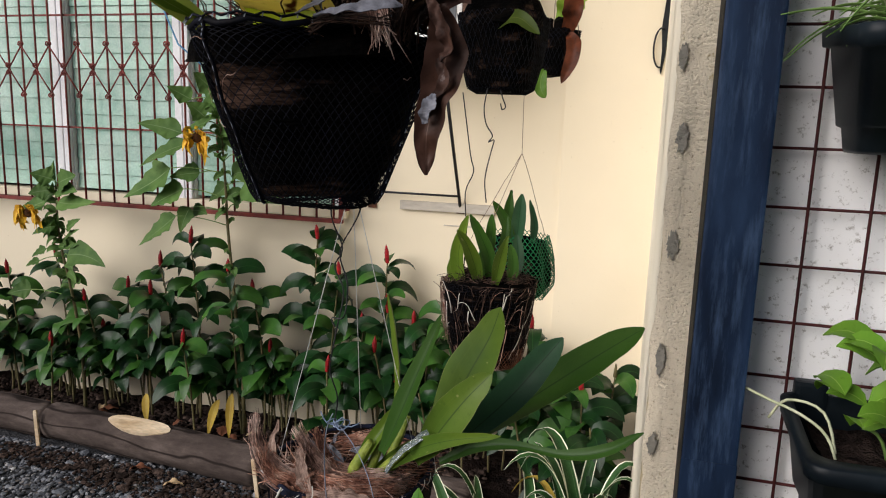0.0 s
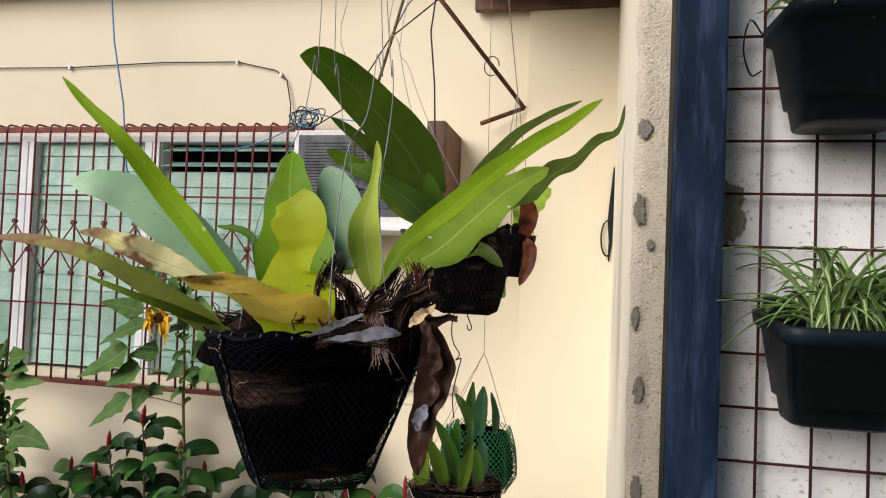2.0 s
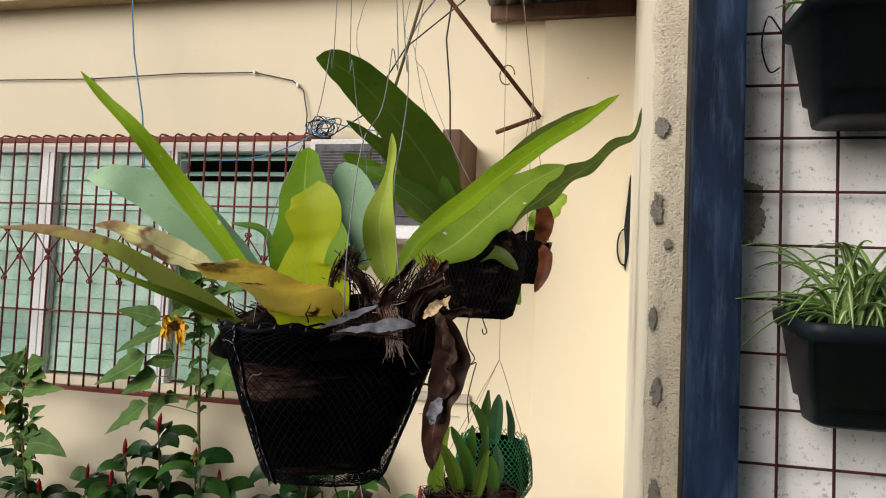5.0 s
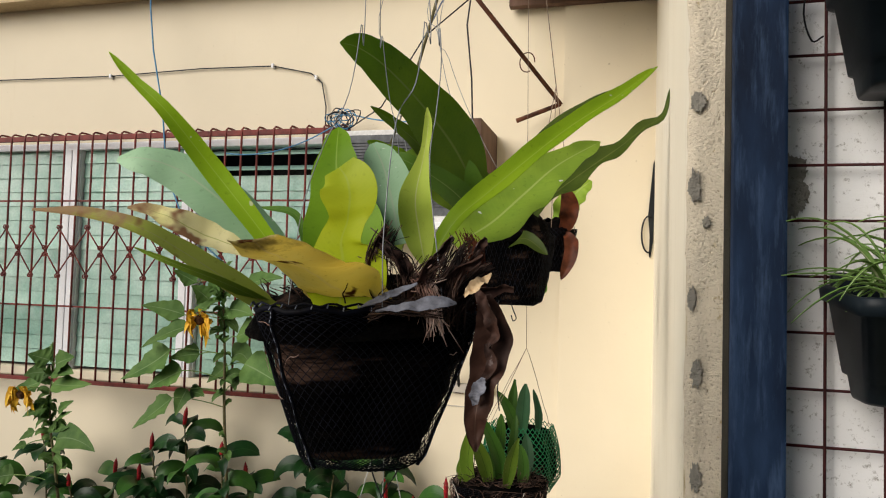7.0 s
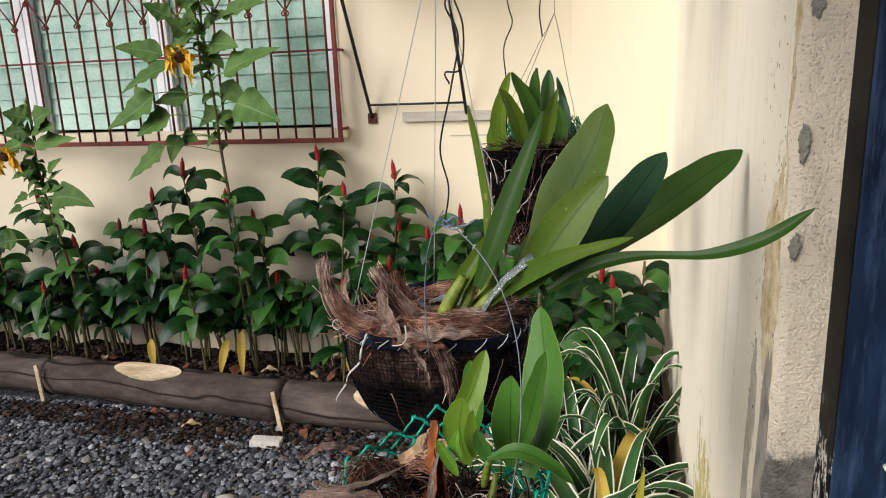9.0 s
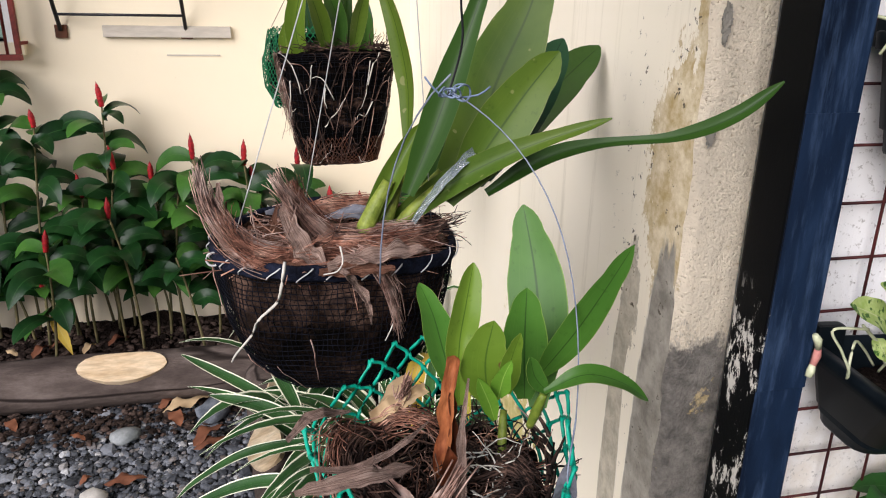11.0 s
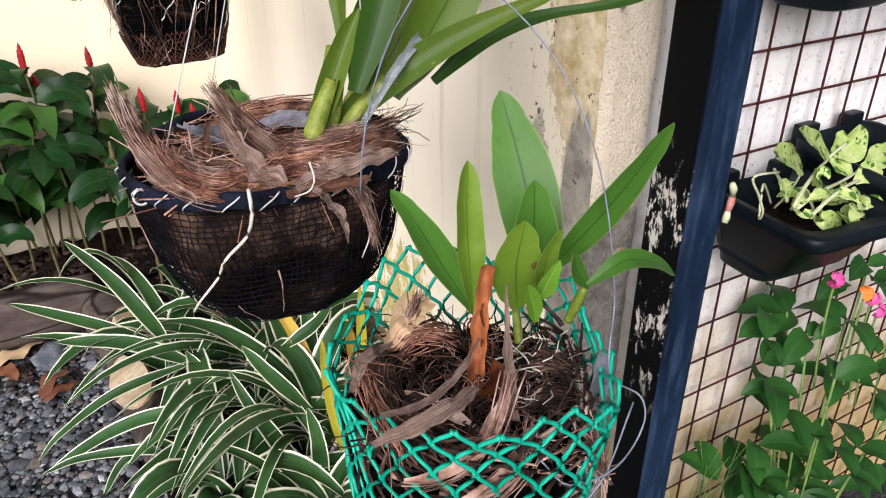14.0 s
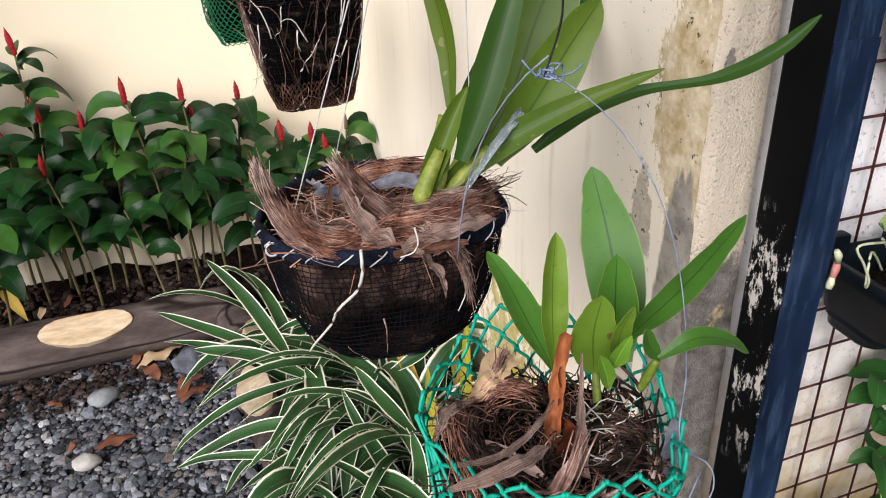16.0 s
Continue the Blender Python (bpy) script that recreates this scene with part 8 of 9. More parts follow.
for k in range(50):
    x = rg.uniform(-4.6, -0.9) if k > 4 else rg.uniform(-0.8, -0.1)
    y = rg.uniform(3.22, 3.39) if x < -0.55 else rg.uniform(2.95, 3.3)
    ginger((x, y), rg.uniform(0.36, 0.58), 300 + k, 1 if rg.random() < 0.18 else 0, low=0.54 if k > 4 else 0.5)


for k, (x, y, z) in enumerate(((-1.10, 3.10, 0.70), (-0.95, 3.22, 0.78), (-0.72, 3.12, 0.66), (-0.55, 3.25, 0.78), (-0.66, 3.30, 0.60), (-0.30, 3.15, 0.64), (-1.30, 3.20, 0.74), (-0.85, 3.05, 0.52), (-0.40, 2.85, 0.62), (-0.22, 2.98, 0.72), (-0.10, 2.80, 0.58), (-0.06, 3.15, 0.70), (-0.32, 3.05, 0.55), (-0.16, 2.66, 0.50))):
    ginger((x, y), z, 700 + k, 1 if k % 3 == 0 else 0, low=0.46)


rl = random.Random(81)
for k in range(44):
    ginger((rl.uniform(-4.6, -1.25), rl.uniform(3.24, 3.39)), rl.uniform(0.38, 0.54), 800 + k, 0, low=0.56)


def heart(t):
    return min(1.0, (t / 0.24) ** 0.5) * max(0.0, 1 - max(0.0, (t - 0.24) / 0.76)) ** 0.85


def sunflower(stem_at, leaves, flower, seed):
    """stem_at: places up the stem; leaves: base, middle, tip and width of each blade."""
    rng = random.Random(seed)
    foot = Vector((stem_at[0][0], stem_at[0][1], 0.08))
    p = empty("sunflower", foot, "sunflower with a drooping yellow head and broad leaves", "sunflower", "sunflowers in the bed")
    stem = smooth_path([local(p, foot)] + [local(p, q) for q in stem_at], 4)
    tubes("stem", [stem], lambda t: 0.0105 * (1 - 0.55 * t), M_DSTEM, p, sides=7)
    for k, (a, m, e, w) in enumerate(leaves):
        a, m, e = local(p, a), local(p, m), local(p, e)
        near = min(stem, key=lambda q: (q - a).length + (0.4 * max(0.0, q.z - a.z)))
        tubes("leaf_stalk", [bez(near, near.lerp(a, 0.55) + Vector((0, 0, 0.012)), a, 5)], 0.0026, M_STEM, p, sides=5)
        vs, fs, uv = leaf_data(bez(a, m, e, 13), w * 1.22, shape=heart, face=(rng.uniform(-0.3, 0.3), -0.8, 0.6 + rng.uniform(-0.3, 0.3)), fold=0.22, wave=0.12, waves=4, seed=k)
        make("leaf", vs, fs, M_SUNL, p, uvs=uv)
    # small bracts and spent buds up the stem
    for k in range(44):
        b = stem[int(len(stem) * rng.uniform(0.45, 0.98))]
        d = Vector((rng.uniform(-1, 1), rng.uniform(-1, 0.4), rng.uniform(-0.4, 0.8))).normalized()
        s = rng.uniform(0.03, 0.10)
        vs, fs, uv = leaf_data(bez(b, b + d * s * 0.6 + Vector((0, 0, 0.006)), b + d * s - Vector((0, 0, s * 0.3)), 5), s * 0.55, shape=ovate, face=(rng.uniform(-0.5, 0.5), -0.8, 0.6), fold=0.3, seed=k)
        make("bract", vs, fs, M_SUNL, p, uvs=uv)
    # head: disc with ray petals, facing down and out
    fc = local(p, flower)
    top = min(stem, key=lambda q: (q - fc).length)
    tubes("flower_stalk", [bez(top, top.lerp(fc, 0.6) + Vector((0, 0, 0.04)), fc, 5)], 0.004, M_STEM, p)
    nrm = Vector((0.15, -1, -0.35)).normalized()
    e1 = nrm.cross(Vector((0, 0, 1))).normalized()
    e2 = e1.cross(nrm)
    vs, fs = [fc + nrm * 0.012], []
    for rr, zz in ((0.012, 0.010), (0.024, 0.004), (0.026, -0.008)):
        for q in range(14):
            a = 2 * math.pi * q / 14
            vs.append(fc + (e1 * math.cos(a) + e2 * math.sin(a)) * rr + nrm * zz)
    fs = [(0, 1 + q, 1 + (q + 1) % 14) for q in range(14)]
    for r in range(2):
        fs += [(1 + r * 14 + q, 1 + (r + 1) * 14 + q, 1 + (r + 1) * 14 + (q + 1) % 14, 1 + r * 14 + (q + 1) % 14) for q in range(14)]
    head = make("flower_head", vs, fs, M_DISC, p, "brown seed disc")
    for q in range(24):
        a = rng.uniform(0, 6.283)
        d = e1 * math.cos(a) + e2 * math.sin(a)
        L = rng.uniform(0.030, 0.075)
        droop = Vector((rng.uniform(-0.03, 0.03), 0, -rng.uniform(0.01, 0.09)))
        vs, fs, uv = leaf_data(bez(fc + d * 0.020, fc + d * (0.020 + L * 0.6) + nrm * rng.uniform(0, 0.03), fc + d * (0.020 + L * 0.7) + droop + nrm * rng.uniform(-0.03, .05), 6), rng.uniform(0.018, 0.034), shape=lance, face=nrm + Vector((rng.uniform(-0.6, 0.6), 0, rng.uniform(-0.4, 0.4))), fold=0.3, wave=0.15, seed=q, ragged=0.2)
        make("petal", vs, fs, M_PETAL, head, uvs=uv)
    return p


sunflower(((-1.927, 3.15, 0.526), (-1.947, 3.14, 0.674), (-1.954, 3.12, 0.933), (-1.966, 3.1, 1.234), (-1.956, 3.07, 1.494), (-1.96, 3.05, 1.716), (-1.966, 3.05, 1.884)),
          (((-1.866, 3.02, 1.591), (-1.725, 3, 1.643), (-1.554, 2.97, 1.686), 0.127),
           ((-2.214, 3, 1.514), (-2.312, 2.98, 1.437), (-2.452, 2.95, 1.36), 0.16),
           ((-2.142, 3, 1.416), (-2.222, 2.98, 1.374), (-2.296, 2.95, 1.326), 0.134),
           ((-2.205, 3.02, 1.277), (-2.293, 3, 1.201), (-2.39, 2.97, 1.121), 0.116),
           ((-2.142, 3.05, 1.32), (-2.163, 3.03, 1.265), (-2.168, 3, 1.195), 0.084),
           ((-2.152, 3.08, 1.302), (-2.091, 3.06, 1.303), (-2.033, 3.03, 1.294), 0.068),
           ((-1.834, 3.05, 1.461), (-1.725, 3.03, 1.424), (-1.6, 3, 1.374), 0.156),
           ((-1.935, 3.1, 1.477), (-1.864, 3.08, 1.501), (-1.798, 3.05, 1.435), 0.123),
           ((-2.082, 3.05, 1.493), (-2.152, 3.03, 1.486), (-2.221, 3, 1.469), 0.098),
           ((-2.122, 3, 1.63), (-2.229, 2.98, 1.59), (-2.351, 2.95, 1.515), 0.112),
           ((-2.177, 3.05, 1.682), (-2.284, 3.03, 1.711), (-2.392, 3, 1.724), 0.097),
           ((-1.931, 3.05, 1.72), (-1.848, 3.03, 1.715), (-1.768, 3, 1.696), 0.104),
           ((-2.001, 3.12, 1.64), (-1.943, 3.1, 1.687), (-1.869, 3.07, 1.732), 0.102),
           ((-2.012, 3, 1.765), (-2.044, 2.98, 1.799), (-2.08, 2.95, 1.831), 0.099),
           ((-2, 3.05, 1.778), (-1.993, 3.03, 1.837), (-1.972, 3, 1.892), 0.104),
           ((-1.986, 3.1, 1.797), (-1.899, 3.08, 1.83), (-1.805, 3.05, 1.847), 0.1),
           ((-2.001, 3, 1.74), (-2.038, 2.98, 1.722), (-2.084, 2.95, 1.69), 0.084),
           ((-2.118, 3.05, 1.845), (-2.171, 3.03, 1.875), (-2.217, 3, 1.904), 0.09),
           ((-1.882, 3.1, 1.835), (-1.77, 3.08, 1.866), (-1.645, 3.05, 1.879), 0.114),
           ((-1.999, 3.1, 1.866), (-1.981, 3.08, 1.911), (-1.92, 3.05, 1.956), 0.1),
           ((-1.985, 3.05, 1.885), (-2.035, 3.03, 1.933), (-2.066, 3, 1.969), 0.099),
           ((-1.972, 3.12, 1.441), (-2.003, 3.1, 1.402), (-2.05, 3.07, 1.353), 0.089),
           ((-1.953, 3.14, 1.335), (-1.901, 3.12, 1.377), (-1.858, 3.09, 1.401), 0.079)),
          (-2.046, 2.98, 1.665), 5)
sunflower(((-2.915, 3.12, 0.437), (-2.919, 3.1, 0.66), (-2.935, 3.08, 0.874), (-2.952, 3.06, 1.038), (-2.957, 3.05, 1.195), (-2.934, 3.03, 1.39)),
          (((-2.86, 3, 1.028), (-2.723, 2.98, 1.038), (-2.579, 2.95, 0.997), 0.126),
           ((-2.901, 3, 1.305), (-2.767, 2.98, 1.305), (-2.617, 2.95, 1.327), 0.097),
           ((-2.948, 3.02, 1.171), (-2.987, 3, 1.163), (-3.05, 2.97, 1.128), 0.111),
           ((-2.887, 3, 1.405), (-2.815, 2.98, 1.431), (-2.73, 2.95, 1.454), 0.107),
           ((-2.942, 3.02, 1.418), (-2.985, 3, 1.434), (-3.037, 2.97, 1.45), 0.114),
           ((-2.954, 3.05, 1.43), (-2.934, 3.03, 1.471), (-2.911, 3, 1.519), 0.109),
           ((-2.894, 3, 1.37), (-2.817, 2.98, 1.375), (-2.727, 2.95, 1.371), 0.097),
           ((-2.945, 3, 1.36), (-2.992, 2.98, 1.357), (-3.035, 2.95, 1.344), 0.098),
           ((-2.903, 3.05, 1.153), (-2.841, 3.03, 1.191), (-2.762, 3, 1.227), 0.055),
           ((-2.91, 3.05, 1.116), (-2.847, 3.03, 1.141), (-2.772, 3, 1.173), 0.05),
           ((-3.043, 3, 0.982), (-3.066, 2.98, 0.974), (-3.085, 2.95, 0.957), 0.051),
           ((-3.044, 3.05, 1.039), (-3.07, 3.03, 1.022), (-3.094, 3, 0.999), 0.063),
           ((-3.014, 3.05, 1.307), (-3.075, 3.03, 1.277), (-3.143, 3, 1.264), 0.106),
           ((-2.95, 3.05, 1.082), (-2.868, 3.03, 1.071), (-2.789, 3, 1.09), 0.061),
           ((-3.164, 3.05, 0.803), (-3.216, 3.03, 0.798), (-3.278, 3, 0.78), 0.099)),
          (-3.075, 2.98, 1.238), 9)


def strap_clump(at, count, length, seed, label, width=0.060, mat=None, spread=1.0, up=0.9):
    rng = random.Random(seed)
    p = empty("strap_plant", at, label, "strap-leaved plant", "variegated strap plants")
    for k in range(count):
        a = rng.uniform(0, 6.28)
        L = length * rng.uniform(0.55, 1.15)
        d = Vector((math.cos(a), math.sin(a), 0))
        b = Vector((rng.uniform(-.04, .04), rng.uniform(-.04, .04), 0.0))
        rise = rng.uniform(0.35, up)
        out = spread * rng.uniform(0.45, 0.95)
        m = b + d * (L * out * 0.45) + Vector((0, 0, L * rise * 0.55))
        e = b + d * (L * out) + Vector((0, 0, L * (rise - rng.uniform(0.05, 0.55)) * 0.8))
        e.z = max(e.z, -0.02)
        vs, fs, uv = leaf_data(bez(b, m, e, 12), width * rng.uniform(0.6, 1.4), shape=lambda t: min(1, 0.5 + 2 * t) * (1 - t ** 2.6) ** 0.8, face=(-d.x * 0.3, -d.y * 0.3, 1), fold=0.45, thick=0.0009, seed=k)
        make("leaf", vs, fs, M_YELL if (mat is None and rng.random() < 0.012) else (mat or M_SPID), p, uvs=uv)
    return p


lab = "white-edged strap-leaved plant at the foot of the wall"
strap_clump((-0.20, 2.10, 0.09), 30, 0.66, 3, lab)
strap_clump((-0.30, 2.42, 0.09), 20, 0.52, 4, lab)
strap_clump((-0.18, 1.80, 0.09), 26, 0.62, 5, lab)
strap_clump((-0.12, 2.45, 0.09), 34, 0.72, 6, lab, 0.042, spread=0.7, up=1.45)
strap_clump((-0.30, 1.92, 0.07), 18, 0.56, 7, lab)
strap_clump((-0.27, 1.56, 0.05), 22, 0.52, 21, lab)
strap_clump((-0.44, 1.74, 0.05), 18, 0.50, 22, lab)
strap_clump((-0.40, 2.22, 0.08), 20, 0.50, 8, lab)

strap_clump((-0.44, 2.48, 0.08), 8, 0.62, 9, lab, 0.058, spread=0.75, up=1.3)
near_strap = empty("strap_plant", (-0.25, 1.95, 0.09), lab, "strap-leaved plant", "variegated strap plants")
for pts, widths in ((((-0.465, 2.15, 0.279), (-0.513, 2.15, 0.402), (-0.573, 2.2, 0.518), (-0.653, 2.25, 0.626)), (0.0111, 0.0376, 0.042, 0.031, 0.0033)),
                    (((-0.411, 2.1, 0.233), (-0.567, 2.15, 0.335), (-0.737, 2.2, 0.373)), (0.0156, 0.0445, 0.04, 0.0033)),
                    (((-0.481, 2.2, 0.266), (-0.639, 2.25, 0.364), (-0.819, 2.3, 0.463)), (0.0137, 0.0341, 0.0319, 0.0034)),
                    (((-0.355, 1.95, 0.12), (-0.506, 1.95, 0.219), (-0.651, 2, 0.19), (-0.831, 2.05, 0.09)), (0.0149, 0.0382, 0.0403, 0.0318, 0.0032)),
                    (((-0.413, 1.85, 0.106), (-0.574, 1.9, 0.167), (-0.738, 1.95, 0.177), (-0.832, 1.95, 0.169)), (0.0125, 0.0291, 0.0291, 0.0208, 0.0031)),
                    (((-0.344, 1.95, 0.116), (-0.403, 1.97, 0.24), (-0.448, 2, 0.362)), (0.0173, 0.0411, 0.039, 0.0043)),
                    (((-0.254, 1.7, 0.059), (-0.318, 1.72, 0.229), (-0.359, 1.75, 0.333), (-0.381, 1.8, 0.407)), (0.0296, 0.0454, 0.0415, 0.0276, 0.0039)),
                    (((-0.245, 1.62, 0.105), (-0.239, 1.62, 0.259), (-0.246, 1.65, 0.347)), (0.0379, 0.0455, 0.0342, 0.0038)),
                    (((-0.431, 2.1, 0.254), (-0.634, 2.1, 0.229), (-0.79, 2.15, 0.117), (-0.859, 2.15, 0.055)), (0.0132, 0.0287, 0.0287, 0.0199, 0.0033)),
                    (((-0.397, 1.75, 0.086), (-0.539, 1.8, 0.164), (-0.647, 1.85, 0.131)), (0.012, 0.026, 0.024, 0.003)),
                    (((-0.489, 1.75, 0.084), (-0.405, 1.72, 0.165), (-0.349, 1.72, 0.165)), (0.0119, 0.0217, 0.0198, 0.003)),
                    (((-0.223, 1.9, 0.351), (-0.137, 1.88, 0.406), (-0.094, 1.85, 0.474)), (0.0168, 0.0356, 0.0314, 0.0031)),
                    (((-0.213, 1.75, 0.25), (-0.284, 1.8, 0.351), (-0.334, 1.85, 0.431)), (0.018, 0.038, 0.034, 0.004)),
                    (((-0.341, 1.8, 0.087), (-0.464, 1.85, 0.201), (-0.557, 1.9, 0.214)), (0.0123, 0.0267, 0.0247, 0.0031)),
                    (((-0.516, 2, 0.095), (-0.647, 2, 0.088), (-0.729, 2, -0.012)), (0.0109, 0.024, 0.0218, 0.0033))):
    blade(near_strap, pts, widths, M_SPID, face=(-0.2, -0.6, 1), fold=0.35, n=24)
old = empty("strap_plant", (-0.10, 1.62, 0.05), "yellowing strap-leaved plant against the wall", "strap-leaved plant")
for p0, p1, p2, w in (((-0.12, 1.62, 0.05), (-0.112, 1.62, 0.40), (-0.092, 1.65, 0.64), 0.030), ((-0.11, 1.60, 0.05), (-0.085, 1.58, 0.36), (-0.012, 1.52, 0.58), 0.040), ((-0.14, 1.64, 0.05), (-0.190, 1.62, 0.32), (-0.215, 1.58, 0.58), 0.032)):
    leaf(old, p0, p1, p2, w, M_OLDST, face=(-0.4, -1, 0.3), fold=0.35, n=18, crumple=0.003, ragged=0.1, shape=lambda t: min(1, 0.35 + 1.4 * t) * (1 - t ** 4) ** 0.7)

# ---- planter planting ----
strap_clump((0.290, 0.905, 1.868), 170, 0.165, 12, "green and white striped spider plant in the planter", 0.0085, M_SPIDS, 0.95, 1.05)
strap_clump((0.284, 0.905, 2.248), 90, 0.16, 13, "spider plant in the upper planter", 0.0085, M_SPIDS, 0.9, 1.1)


def bushy(at, count, size, height, spread, mat, stemmat, seed, name, label, cat, ratio=0.6, shape=lance, depth=0.7):
    rng = random.Random(seed)
    p = empty(name, at, label, cat)
    for k in range(count):
        a = rng.uniform(0, 6.28)
        q = spread * math.sqrt(rng.random())
        tip = Vector((q * math.cos(a), q * math.sin(a) * depth, height * rng.uniform(0.3, 1.0)))
        if k % 4 == 0:
            tubes("twig", [bez((tip.x * 0.2, tip.y * 0.2, 0), tip * 0.5 + Vector((0, 0, 0.01)), tip, 5)], 0.0022, stemmat, p)
        for s in range(2):
            aa = rng.uniform(0, 6.28)
            d = Vector((math.cos(aa), math.sin(aa) - 0.3, rng.uniform(-0.2, 0.5))).normalized()
            L = size * rng.uniform(0.6, 1.15)
            vs, fs, uv = leaf_data(bez(tip, tip + d * L * 0.5 + Vector((0, 0, L * 0.12)), tip + d * L - Vector((0, 0, L * 0.15)), 6), L * ratio, shape=shape, face=(0, -0.6, 1), fold=0.25, wave=0.06, seed=k)
            make("leaf", vs, fs, mat, p, uvs=uv)
    return p


cole = empty("coleus", (0.275, 0.885, 1.0), "lime mottled leafy plant in the planter", "leafy plant")
for pts in (((0.217, 0.88, 1.059), (0.222, 0.87, 1.101), (0.237, 0.86, 1.135), (0.265, 0.86, 1.148)),
            ((0.226, 0.88, 1.057), (0.266, 0.88, 1.072), (0.317, 0.88, 1.079), (0.409, 0.9, 1.079)),
            ((0.228, 0.86, 1.053), (0.265, 0.86, 1.074), (0.326, 0.87, 1.078), (0.425, 0.9, 1.048)),
            ((0.218, 0.89, 1.067), (0.199, 0.89, 1.095), (0.161, 0.88, 1.128))):
    tubes("stem", [[local(cole, q) for q in pts]], lambda t: 0.0030 * (1 - 0.4 * t), M_PALEG, cole, curve=5, sides=6)
for pts, widths in ((((0.237, 0.86, 1.135), (0.182, 0.85, 1.167), (0.132, 0.84, 1.196)), (0.0071, 0.0314, 0.0257, 0.0036)),
                    (((0.242, 0.86, 1.138), (0.278, 0.86, 1.146), (0.285, 0.86, 1.169)), (0.0143, 0.0442, 0.0357, 0.0036)),
                    (((0.203, 0.87, 1.121), (0.157, 0.86, 1.148), (0.11, 0.85, 1.17)), (0.0114, 0.0357, 0.0328, 0.0036)),
                    (((0.239, 0.86, 1.131), (0.25, 0.85, 1.123), (0.262, 0.84, 1.115)), (0.0071, 0.0257, 0.0214, 0.0029)),
                    (((0.228, 0.87, 1.1), (0.213, 0.85, 1.12), (0.227, 0.85, 1.125)), (0.0114, 0.0243, 0.0186, 0.0029)),
                    (((0.218, 0.88, 1.063), (0.206, 0.86, 1.065), (0.218, 0.85, 1.063)), (0.0071, 0.0171, 0.0143, 0.0029)),
                    (((0.196, 0.89, 1.104), (0.194, 0.88, 1.096), (0.205, 0.88, 1.082)), (0.0114, 0.0271, 0.0214, 0.0029)),
                    (((0.27, 0.87, 1.042), (0.282, 0.86, 1.035), (0.288, 0.85, 1.021)), (0.0114, 0.0257, 0.0214, 0.0029)),
                    (((0.245, 0.86, 1.041), (0.248, 0.85, 1.04), (0.271, 0.85, 1.028)), (0.0057, 0.0143, 0.0114, 0.0021)),
                    (((0.347, 0.88, 1.015), (0.354, 0.87, 1.008), (0.376, 0.87, 0.998)), (0.0086, 0.0171, 0.0128, 0.0021)),
                    (((0.346, 0.88, 1.07), (0.367, 0.88, 1.078), (0.407, 0.88, 1.076)), (0.0086, 0.0314, 0.0285, 0.0036)),
                    (((0.397, 0.9, 1.082), (0.435, 0.9, 1.087), (0.455, 0.9, 1.1)), (0.01, 0.0357, 0.0314, 0.0036)),
                    (((0.253, 0.88, 1.046), (0.284, 0.88, 1.03), (0.261, 0.87, 1.057)), (0.01, 0.02, 0.0157, 0.0021))):
    blade(cole, pts, widths, M_COLE, face=(-0.1, -0.8, 0.7), fold=0.25, wave=0.08, n=14)
bushy((0.300, 0.885, 1.000), 12, 0.036, 0.075, 0.065, M_COLE, M_PALEG, 61, "coleus", "low lime mottled seedlings in the planter", "leafy plant")
bushy((0.31, 0.905, 1.405), 16, 0.062, 0.14, 0.06, M_HERB, M_STEM, 62, "herb_plant", "green leafy herb in the planter", "leafy plant")
bushy((0.50, 0.885, 0.0), 58, 0.078, 0.84, 0.24, M_LANT, M_STEM, 63, "lantana_bush", "lantana bush with pink and orange flowers", "lantana", 0.52, ovate, 0.35)
bushy((0.29, 0.89, 0.0), 17, 0.085, 0.55, 0.09, M_LANT, M_STEM, 64, "shrub", "young leafy shrub at the foot of the mesh", "shrub", 0.5, ovate, 0.4)

# ---- gravel and litter ----
def pebble_mat():
    m = bpy.data.materials.new("mixed_grey_pebble")
    nt, lk, p = nodes_of(m)
    geo = nt.new("ShaderNodeNewGeometry")
    ramp = nt.new("ShaderNodeValToRGB")
    els = ramp.color_ramp.elements
    els[0].color, els[1].color = (0.026, 0.029, 0.034, 1), (0.52, 0.53, 0.54, 1)
    for pos, c in ((0.45, (0.105, 0.115, 0.132, 1)), (0.78, (0.25, 0.265, 0.29, 1)), (0.9, (0.10, 0.075, 0.058, 1))):
        e = els.new(pos)
        e.color = c
    lk.new(geo.outputs["Random Per Island"], ramp.inputs[0])
    c2, nv, _ = noise_mix(nt, lk, ((0.7, 0.7, 0.7), (1.2, 1.2, 1.2)), 120.0)
    lk.new(mix_color(nt, lk, 0.7, ramp.outputs[0], c2, "MULTIPLY"), p.inputs["Base Color"])
    p.inputs["Roughness"].default_value = 0.8
    bump(nt, lk, p, nv, 0.3, 0.003)
    return m


M_PEBBLE = pebble_mat()


